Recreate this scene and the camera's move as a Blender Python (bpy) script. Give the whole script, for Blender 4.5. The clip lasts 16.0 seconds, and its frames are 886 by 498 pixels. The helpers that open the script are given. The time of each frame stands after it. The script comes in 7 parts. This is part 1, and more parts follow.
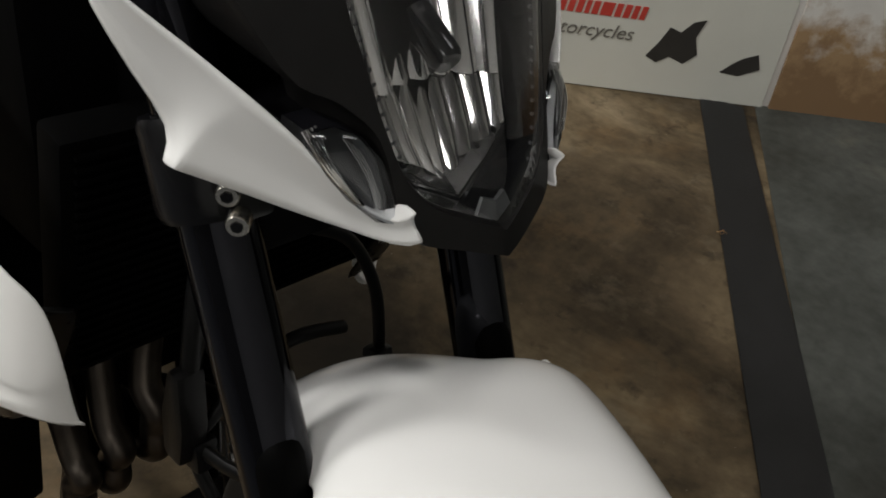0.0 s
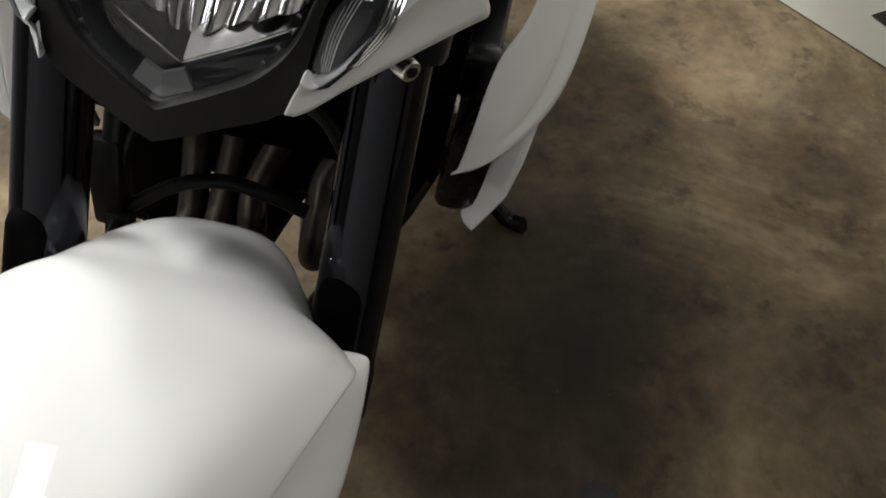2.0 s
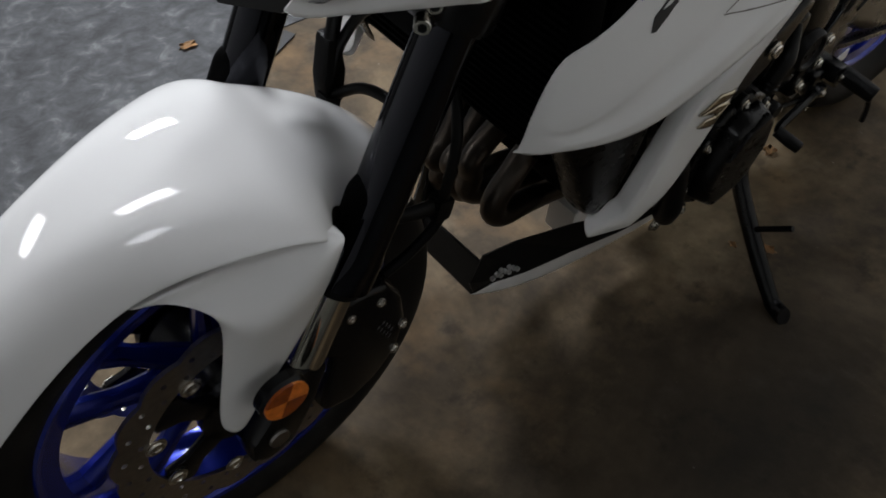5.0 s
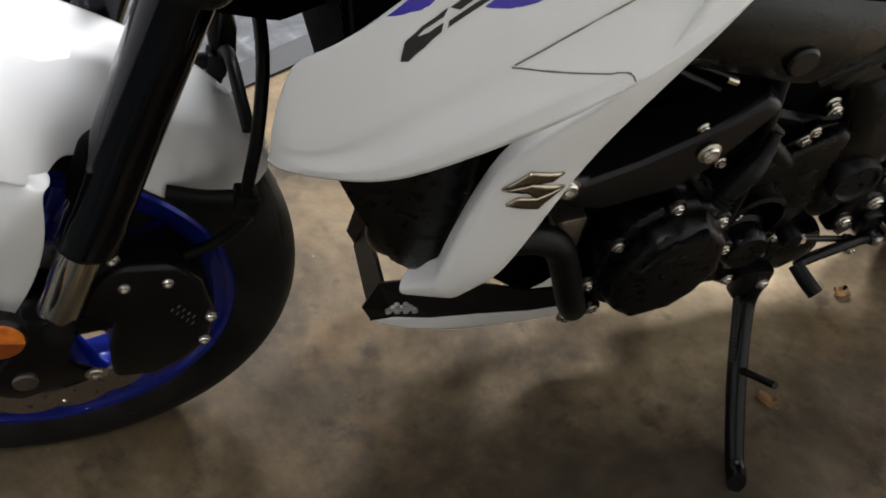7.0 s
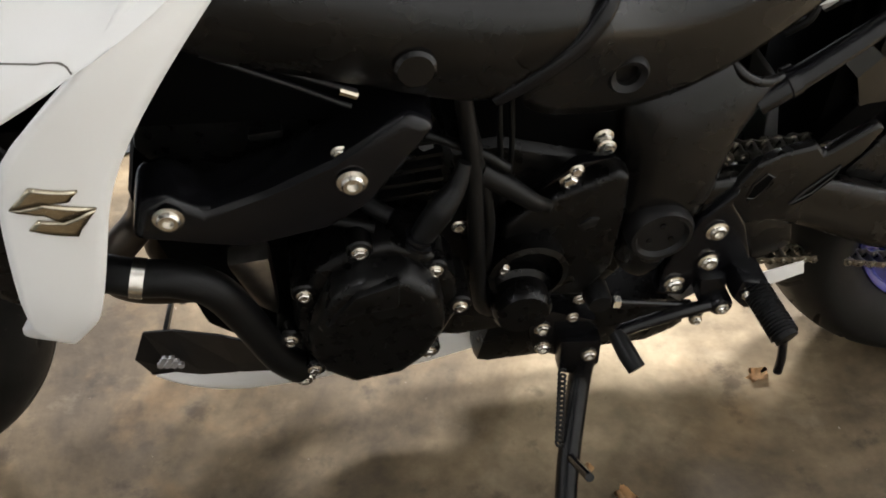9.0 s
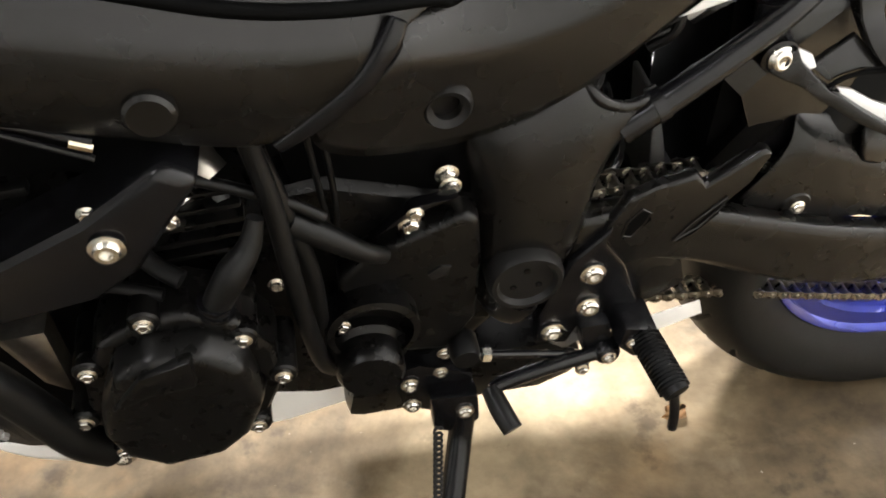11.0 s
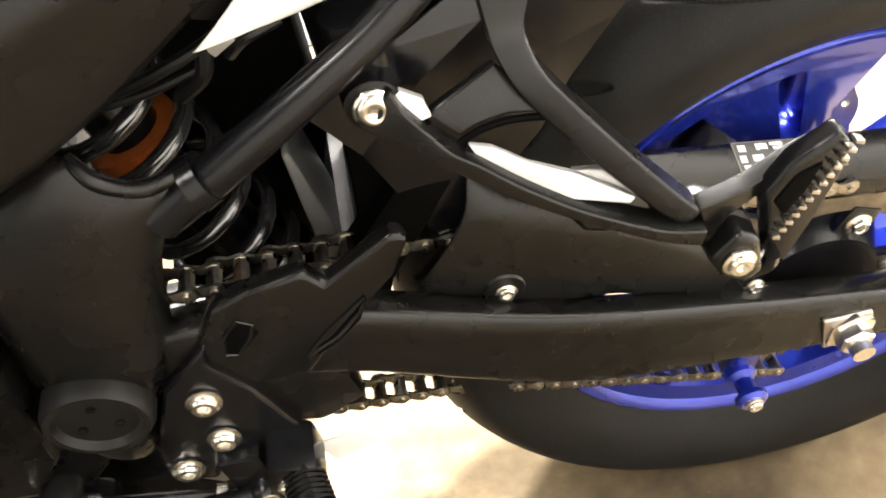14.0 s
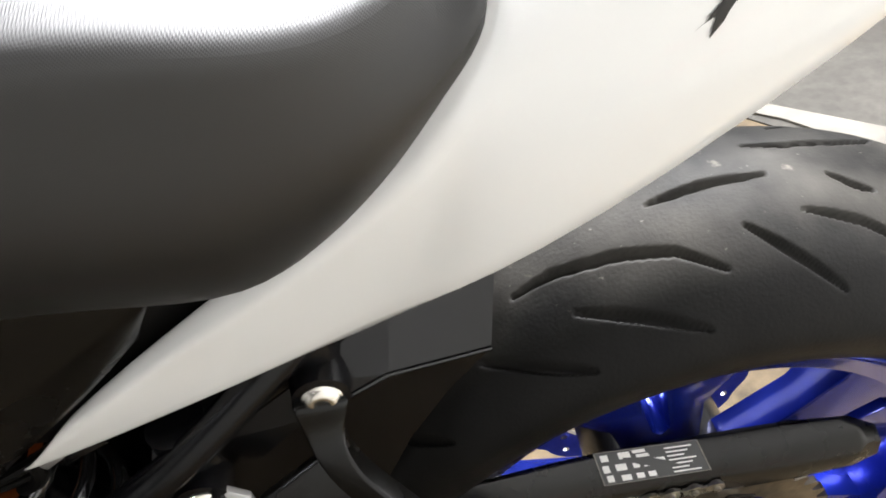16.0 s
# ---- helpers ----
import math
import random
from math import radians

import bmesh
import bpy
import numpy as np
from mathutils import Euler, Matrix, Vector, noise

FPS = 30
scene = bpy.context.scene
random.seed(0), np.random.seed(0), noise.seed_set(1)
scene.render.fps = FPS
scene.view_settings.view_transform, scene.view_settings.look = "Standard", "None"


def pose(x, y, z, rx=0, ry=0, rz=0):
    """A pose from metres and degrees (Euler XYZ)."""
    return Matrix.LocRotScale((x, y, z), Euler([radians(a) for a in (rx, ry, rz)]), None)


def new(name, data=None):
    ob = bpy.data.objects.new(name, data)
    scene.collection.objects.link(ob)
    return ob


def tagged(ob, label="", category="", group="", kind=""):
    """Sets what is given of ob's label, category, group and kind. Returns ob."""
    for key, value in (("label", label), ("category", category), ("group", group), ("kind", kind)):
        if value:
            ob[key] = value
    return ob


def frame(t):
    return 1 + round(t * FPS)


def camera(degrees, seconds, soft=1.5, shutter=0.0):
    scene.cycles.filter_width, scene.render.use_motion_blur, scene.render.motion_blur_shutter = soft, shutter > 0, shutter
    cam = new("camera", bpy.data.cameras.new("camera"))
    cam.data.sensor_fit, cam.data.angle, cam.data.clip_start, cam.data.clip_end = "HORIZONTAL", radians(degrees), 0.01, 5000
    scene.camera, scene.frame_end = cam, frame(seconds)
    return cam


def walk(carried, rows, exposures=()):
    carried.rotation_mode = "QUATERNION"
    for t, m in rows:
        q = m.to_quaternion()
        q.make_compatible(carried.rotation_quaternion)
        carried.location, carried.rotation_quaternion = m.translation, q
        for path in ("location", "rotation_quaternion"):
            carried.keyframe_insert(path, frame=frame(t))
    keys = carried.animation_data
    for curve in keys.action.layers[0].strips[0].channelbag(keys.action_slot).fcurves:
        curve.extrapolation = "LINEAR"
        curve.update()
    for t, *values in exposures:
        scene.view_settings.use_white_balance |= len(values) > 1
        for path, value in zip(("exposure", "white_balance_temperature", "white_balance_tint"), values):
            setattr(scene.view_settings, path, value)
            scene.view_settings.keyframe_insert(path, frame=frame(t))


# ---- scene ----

# ============ camera and its walk ============
cam = camera(53.06, 16.0, soft=1.8)
ROWS = [
    (0, -0.1779, 0.2747, 1.1207, -139.8, -38.98, 7.28),
    (0.5, -0.2128, 0.1395, 1.1186, -131.21, -41.77, 8.79),
    (1, -0.3203, -0.0101, 1.1046, -112.32, -42.81, 8.53),
    (1.5, -0.3427, -0.133, 1.1016, -105.71, -43.48, 6.5),
    (2, -0.2727, -0.2777, 1.0736, -86.5, -45.98, 5.67),
    (2.5, -0.2158, -0.3706, 1.0577, -72.41, -46.2, 0.99),
    (3, -0.1605, -0.4811, 1.0713, -55.18, -45.96, -3.02),
    (3.2, -0.1428, -0.5387, 1.0857, -47.14, -46.84, -4.1),
    (5.3, -0.2045, -0.7442, 1.1232, -39.2, -44.94, 0.64),
    (5.5, -0.1502, -0.7928, 1.1203, -36.85, -44.93, 0.66),
    (6, -0.0472, -0.8397, 1.0784, -30.44, -46.66, 0.75),
    (6.5, 0.0723, -0.8153, 1.0641, -21.68, -46.56, 0.62),
    (7, 0.2212, -0.7958, 1.0536, -20.26, -45.34, 4.79),
    (7.5, 0.3377, -0.8002, 1.0176, -21.85, -43.13, 0.65),
    (8, 0.4767, -0.8377, 0.9923, -13.83, -41.72, -0.42),
    (8.5, 0.5926, -0.846, 0.9838, -8.19, -41.01, 1.21),
    (8.7, 0.6232, -0.8386, 0.9722, -7.5, -40.64, -1.23),
    (10.8, 0.7869, -0.7424, 0.9149, -7.06, -41.04, -3.66),
    (11, 0.8065, -0.7276, 0.9126, -8.43, -40.97, -3.05),
    (11.5, 0.858, -0.6828, 0.8966, -9.19, -40.8, -4.96),
    (12, 0.9169, -0.6318, 0.8835, -10.5, -40.75, -4.52),
    (12.5, 0.9936, -0.6091, 0.8596, -9.14, -40.84, -5.41),
    (13, 1.0594, -0.5783, 0.8306, -7.8, -42.19, -6.94),
    (13.5, 1.0932, -0.5629, 0.8198, -4.54, -42.31, -8.86),
    (14, 1.1436, -0.5563, 0.8131, -5.63, -42.42, -6.96),
    (14.5, 1.1766, -0.5383, 0.8312, -5.99, -41.76, -7.96),
    (15, 1.2162, -0.5007, 0.8766, -5.83, -40.22, -7.24),
    (15.5, 1.2443, -0.4925, 0.8933, -6.47, -40.08, -7.25),
    (16, 1.2721, -0.47, 0.9539, -4.93, -39.92, -7.94),
]

walk(cam, [(t, pose(x, y, z, 0, 0, yaw) @ pose(0, 0, 0, 90 + pitch) @ pose(0, 0, 0, 0, 0, roll)) for t, x, y, z, yaw, pitch, roll in ROWS],
     exposures=[(0.0, -1.5, 6600, 10), (0.5, -1.0, 6800, 10), (1.0, -0.75, 6650, 9), (1.5, -0.75, 6600, 9), (2.2, -0.85, 6450, 8), (3.2, -0.8, 6300, 9), (5.3, -1.25, 6050, 12), (5.6, -1.2, 6050, 12), (6.0, -0.8, 6050, 12), (6.5, -0.35, 6150, 12), (7.5, 0.15, 6200, 12), (8.7, 0.6, 6200, 12), (10.8, 1.45, 6400, 12), (12.5, 1.95, 6700, 12), (14.0, 2.05, 6850, 12), (14.5, 1.95, 6900, 12), (15.0, 1.4, 6400, 12), (16.0, 0.55, 6250, 12)])

# ============ light ============
world = bpy.data.worlds.new("room_air")
scene.world = world
world.use_nodes = True
world.node_tree.nodes["Background"].inputs[0].default_value = (0.55, 0.6, 0.7, 1)
world.node_tree.nodes["Background"].inputs[1].default_value = 0.002


def material(name, base, rough=0.5, metal=0.0, coat=0.0, vary=0.12, scale=40.0, bump=0.05, bump_scale=300.0, emit=None, spec=0.5):
    m = bpy.data.materials.new(name)
    m.use_nodes = True
    nt = m.node_tree
    b = nt.nodes["Principled BSDF"]
    b.inputs["Roughness"].default_value, b.inputs["Metallic"].default_value = rough, metal
    b.inputs["Coat Weight"].default_value, b.inputs["Coat Roughness"].default_value = coat, 0.04
    b.inputs["Specular IOR Level"].default_value = spec
    co = nt.nodes.new("ShaderNodeTexCoord")
    n1 = nt.nodes.new("ShaderNodeTexNoise")
    n1.inputs["Scale"].default_value, n1.inputs["Detail"].default_value = scale, 6
    nt.links.new(co.outputs["Object"], n1.inputs["Vector"])
    ramp = nt.nodes.new("ShaderNodeValToRGB")
    lo = [c * (1 - vary) for c in base]
    hi = [min(1, c * (1 + vary)) for c in base]
    ramp.color_ramp.elements[0].color, ramp.color_ramp.elements[1].color = (*lo, 1), (*hi, 1)
    ramp.color_ramp.elements[0].position, ramp.color_ramp.elements[1].position = 0.3, 0.7
    nt.links.new(n1.outputs["Fac"], ramp.inputs["Fac"])
    nt.links.new(ramp.outputs["Color"], b.inputs["Base Color"])
    if rough > 0.03 and vary > 0:
        mr = nt.nodes.new("ShaderNodeMapRange")
        mr.inputs["To Min"].default_value, mr.inputs["To Max"].default_value = rough * 0.85, min(1, rough * 1.15)
        nt.links.new(n1.outputs["Fac"], mr.inputs["Value"])
        nt.links.new(mr.outputs["Result"], b.inputs["Roughness"])
    if bump > 0:
        n2 = nt.nodes.new("ShaderNodeTexNoise")
        n2.inputs["Scale"].default_value, n2.inputs["Detail"].default_value = bump_scale, 3
        nt.links.new(co.outputs["Object"], n2.inputs["Vector"])
        bp = nt.nodes.new("ShaderNodeBump")
        bp.inputs["Strength"].default_value, bp.inputs["Distance"].default_value = bump, 0.002
        nt.links.new(n2.outputs["Fac"], bp.inputs["Height"])
        nt.links.new(bp.outputs["Normal"], b.inputs["Normal"])
    if emit:
        b.inputs["Emission Color"].default_value = (*emit[:3], 1)
        b.inputs["Emission Strength"].default_value = emit[3]
    return m


def glass(name, tint=(1, 1, 1), ior=1.5, rough=0.0):
    """Thin clear plastic: see-through, with gloss by the angle."""
    m = bpy.data.materials.new(name)
    m.use_nodes = True
    nt = m.node_tree
    out = nt.nodes["Material Output"]
    nt.nodes.remove(nt.nodes["Principled BSDF"])
    clear, shine, mix, fres = (nt.nodes.new(k) for k in ("ShaderNodeBsdfTransparent", "ShaderNodeBsdfGlossy", "ShaderNodeMixShader", "ShaderNodeFresnel"))
    clear.inputs["Color"].default_value = (*tint, 1)
    shine.inputs["Roughness"].default_value, fres.inputs["IOR"].default_value = rough, ior
    nt.links.new(fres.outputs["Fac"], mix.inputs["Fac"])
    nt.links.new(clear.outputs["BSDF"], mix.inputs[1])
    nt.links.new(shine.outputs["BSDF"], mix.inputs[2])
    nt.links.new(mix.outputs["Shader"], out.inputs["Surface"])
    return m


WHITE = material("pearl_white_paint", (0.80, 0.80, 0.79), 0.45, 0, 1.0, 0.0, 8, 0.0, spec=0.0)
WHITE_MATT = material("white_paint_side", (0.77, 0.765, 0.745), 0.4, 0, 0.25, 0.0, 8, 0.0, spec=0.2)
PLASTIC = material("matt_black_plastic", (0.0060, 0.0057, 0.0055), 0.44, 0, 0, 0.2, 60, 0.10, 1800, spec=0.2)
COVER = material("grained_black_cover", (0.0040, 0.0037, 0.0034), 0.27, 0, 0, 0.12, 25, 0.025, 2400, spec=0.30)
SATIN = material("satin_black_paint", (0.0035, 0.0035, 0.0042), 0.25, 0, 0.0, 0.2, 40, 0.04, 700, spec=0.28)
FORK = material("black_anodised_tube", (0.0012, 0.0012, 0.0016), 0.075, 0, 0.0, 0.1, 40, 0.0, spec=0.30)
FORK.node_tree.nodes["Principled BSDF"].inputs["Specular Tint"].default_value = (0.84, 0.86, 1.0, 1)
GLOSS = material("gloss_black_paint", (0.004, 0.004, 0.005), 0.13, 0, 0.0, 0.2, 30, 0.0, spec=0.6)
ENGINE = material("black_engine_paint", (0.0026, 0.0025, 0.0024), 0.28, 0, 0, 0.3, 70, 0.06, 1400, spec=0.20)
RUBBER = material("tyre_rubber", (0.0065, 0.0063, 0.0060), 0.55, 0, 0, 0.3, 30, 0.15, 420, spec=0.14)
HOSE = material("black_hose_rubber", (0.0034, 0.0034, 0.0034), 0.40, 0, 0, 0.2, 50, 0.1, 600, spec=0.18)
STEEL = material("bright_zinc_steel", (0.72, 0.69, 0.63), 0.25, 1, 0, 0.1, 200, 0.05, 900)
CHROME = material("fork_chrome", (0.62, 0.57, 0.50), 0.12, 1, 0, 0.06, 60, 0.0)
SPROCKET = material("greasy_sprocket_steel", (0.17, 0.15, 0.12), 0.4, 1, 0, 0.35, 90, 0.1, 500)
# near-black for the radiator, dark gaps and filler blocks that paint recesses dark
NEARBLACK = material("near_black_fin_and_fill", (0.0012, 0.0012, 0.0012), 0.6, 0, 0, 0.1, 40, 0.0, spec=0.03)
HUGGER = material("fine_grained_black_plastic", (0.0028, 0.0028, 0.0034), 0.22, 0, 0, 0.1, 40, 0.05, 2600, spec=0.40)
DISC = material("brake_disc_steel", (0.40, 0.37, 0.33), 0.32, 1, 0, 0.12, 120, 0.08, 900)
BLUE = material("anodised_blue_rim", (0.012, 0.026, 0.30), 0.20, 0.6, 0.6, 0.1, 30, 0.0)
HEADER = material("heat_browned_steel", (0.075, 0.064, 0.054), 0.38, 1, 0, 0.3, 25, 0.05, 300)
AMBER = material("amber_reflector", (0.75, 0.20, 0.02), 0.15, 0, 0.6, 0.25, 90, 0.25, 500)
# darker copy of the amber, paints the facets that return less light
AMBER_SHADED = material("shaded_amber_reflector", (0.26, 0.055, 0.006), 0.15, 0, 0.6, 0.25, 90, 0.25, 500)
MIRROR = material("lamp_reflector", (0.90, 0.89, 0.87), 0.12, 1, 0, 0.03, 30, 0.0)
GREYLAMP = material("grey_lamp_body", (0.075, 0.077, 0.078), 0.3, 0.2, 0, 0.1, 40, 0.0)
SILVER = material("silver_face", (0.30, 0.297, 0.292), 0.34, 0.6, 0, 0.06, 60, 0.05, 900)
BLUEPAINT = material("blue_decal", (0.035, 0.02, 0.36), 0.3, 0, 0.4, 0.05, 20, 0.0)
BLACKPAINT = material("black_decal", (0.014, 0.013, 0.012), 0.4, 0, 0, 0.1, 60, 0.0)
BADGE = material("champagne_badge", (0.55, 0.49, 0.38), 0.22, 1, 0, 0.05, 30, 0.0)
ORANGE = material("orange_tape", (0.36, 0.085, 0.015), 0.45, 0, 0, 0.3, 90, 0.05)
LENS = glass("clear_lamp_lens", (0.97, 0.98, 1.0))
SMOKE = glass("smoked_indicator_lens", (0.70, 0.72, 0.75), 1.55, 0.02)
LABEL = material("label_black", (0.03, 0.03, 0.03), 0.4, 0, 0, 0.1, 60, 0.0)
PAPER = material("white_print", (0.72, 0.71, 0.69), 0.55, 0, 0, 0.05, 60, 0.0)
# pale tone: paints the hanger's reflection and the lit floor behind mesh holes
PALELIGHT = material("pale_painted_light", (0.46, 0.455, 0.45), 0.42, 0.55, 0, 0.06, 60, 0.05, 900)
TAN = material("dry_leaf", (0.42, 0.24, 0.10), 0.7, 0, 0, 0.35, 60, 0.3, 200)


def seat_cloth():
    m = material("ribbed_seat_vinyl", (0.0110, 0.0107, 0.0104), 0.46, 0, 0, 0.15, 12, 0.0, spec=0.62)
    nt = m.node_tree
    co = nt.nodes.new("ShaderNodeTexCoord")
    mp = nt.nodes.new("ShaderNodeMapping")
    mp.inputs["Rotation"].default_value = (0, radians(40), 0)
    nt.links.new(co.outputs["Object"], mp.inputs["Vector"])
    height = None
    for axis in ("X", "Z"):
        w = nt.nodes.new("ShaderNodeTexWave")
        w.wave_type, w.bands_direction = "BANDS", axis
        w.inputs["Scale"].default_value, w.inputs["Distortion"].default_value = 470, 0.2
        nt.links.new(mp.outputs["Vector"], w.inputs["Vector"])
        if height is None:
            height = w.outputs["Fac"]
        else:
            mx = nt.nodes.new("ShaderNodeMath")
            mx.operation = "MULTIPLY"
            nt.links.new(height, mx.inputs[0]), nt.links.new(w.outputs["Fac"], mx.inputs[1])
            height = mx.outputs[0]
    bp = nt.nodes.new("ShaderNodeBump")
    bp.inputs["Strength"].default_value, bp.inputs["Distance"].default_value = 0.16, 0.0005
    nt.links.new(height, bp.inputs["Height"])
    nt.links.new(bp.outputs["Normal"], nt.nodes["Principled BSDF"].inputs["Normal"])
    return m


def dusty(m):
    """Grey dust and a few pale specks on the running surface of a tyre."""
    nt = m.node_tree
    b = nt.nodes["Principled BSDF"]
    co = nt.nodes.new("ShaderNodeTexCoord")
    sep = nt.nodes.new("ShaderNodeSeparateXYZ")
    nt.links.new(co.outputs["Object"], sep.inputs[0])
    band = nt.nodes.new("ShaderNodeMath")
    band.operation = "ABSOLUTE"
    nt.links.new(sep.outputs["Y"], band.inputs[0])
    fade = nt.nodes.new("ShaderNodeMapRange")
    fade.inputs["From Min"].default_value, fade.inputs["From Max"].default_value, fade.inputs["To Min"].default_value, fade.inputs["To Max"].default_value = 0.02, 0.065, 1.0, 0.0
    nt.links.new(band.outputs[0], fade.inputs["Value"])
    link = b.inputs["Base Color"].links[0].from_socket
    for scale, lo, hi, colour, amount in ((14, 0.34, 0.70, (0.080, 0.075, 0.066), 0.95), (42, 0.68, 0.76, (0.36, 0.33, 0.27), 0.5), (160, 0.70, 0.76, (0.4, 0.38, 0.33), 0.5)):
        n = nt.nodes.new("ShaderNodeTexNoise")
        n.inputs["Scale"].default_value, n.inputs["Detail"].default_value = scale, 6
        nt.links.new(co.outputs["Object"], n.inputs["Vector"])
        mr = nt.nodes.new("ShaderNodeMapRange")
        mr.inputs["From Min"].default_value, mr.inputs["From Max"].default_value, mr.inputs["To Max"].default_value = lo, hi, amount
        nt.links.new(n.outputs["Fac"], mr.inputs["Value"])
        mul = nt.nodes.new("ShaderNodeMath")
        mul.operation = "MULTIPLY"
        nt.links.new(mr.outputs["Result"], mul.inputs[0])
        nt.links.new(fade.outputs["Result"], mul.inputs[1])
        mx = nt.nodes.new("ShaderNodeMix")
        mx.data_type = "RGBA"
        mx.inputs[7].default_value = (*colour, 1)
        nt.links.new(mul.outputs[0], mx.inputs[0])
        nt.links.new(link, mx.inputs[6])
        link = mx.outputs[2]
    nt.links.new(link, b.inputs["Base Color"])


dusty(RUBBER)
SEAT = seat_cloth()


def concrete(name, stops, rough, scale=1.6):
    """Stained concrete: colour stops over two noises, pits, hairline cracks, a worn sheen."""
    m = bpy.data.materials.new(name)
    m.use_nodes = True
    nt = m.node_tree
    b = nt.nodes["Principled BSDF"]
    co = nt.nodes.new("ShaderNodeTexCoord")
    big = nt.nodes.new("ShaderNodeTexNoise")
    big.inputs["Scale"].default_value, big.inputs["Detail"].default_value, big.inputs["Roughness"].default_value = scale, 10, 0.62
    big.inputs["Distortion"].default_value = 0.6
    fine = nt.nodes.new("ShaderNodeTexNoise")
    fine.inputs["Scale"].default_value, fine.inputs["Detail"].default_value = 38, 8
    for n in (big, fine):
        nt.links.new(co.outputs["Object"], n.inputs["Vector"])
    ramp = nt.nodes.new("ShaderNodeValToRGB")
    ramp.color_ramp.elements.new(0.5)
    ramp.color_ramp.elements.new(0.6)
    for e, (pos, col) in zip(ramp.color_ramp.elements, stops):
        e.position, e.color = pos, (*col, 1)
    nt.links.new(big.outputs["Fac"], ramp.inputs["Fac"])
    mix = nt.nodes.new("ShaderNodeMix")
    mix.data_type, mix.blend_type = "RGBA", "OVERLAY"
    mix.inputs["Factor"].default_value = 0.55
    nt.links.new(ramp.outputs["Color"], mix.inputs["A"])
    nt.links.new(fine.outputs["Color"], mix.inputs["B"])
    g = nt.nodes.new("ShaderNodeRGBToBW")
    nt.links.new(fine.outputs["Color"], g.inputs["Color"])
    nt.links.new(g.outputs["Val"], mix.inputs["B"])
    nt.links.new(mix.outputs["Result"], b.inputs["Base Color"])
    mr = nt.nodes.new("ShaderNodeMapRange")
    mr.inputs["To Min"].default_value, mr.inputs["To Max"].default_value = rough, rough + 0.25
    nt.links.new(big.outputs["Fac"], mr.inputs["Value"])
    nt.links.new(mr.outputs["Result"], b.inputs["Roughness"])
    bp = nt.nodes.new("ShaderNodeBump")
    b.inputs["Specular IOR Level"].default_value = 0.22
    bp.inputs["Strength"].default_value, bp.inputs["Distance"].default_value = 0.35, 0.004
    nt.links.new(fine.outputs["Fac"], bp.inputs["Height"])
    nt.links.new(bp.outputs["Normal"], b.inputs["Normal"])
    return m


FLOOR = concrete("stained_brown_concrete", [(0.36, (0.040, 0.0295, 0.0180)), (0.46, (0.094, 0.0690, 0.0405)), (0.54, (0.160, 0.119, 0.070)), (0.66, (0.30, 0.233, 0.146))], 0.62)


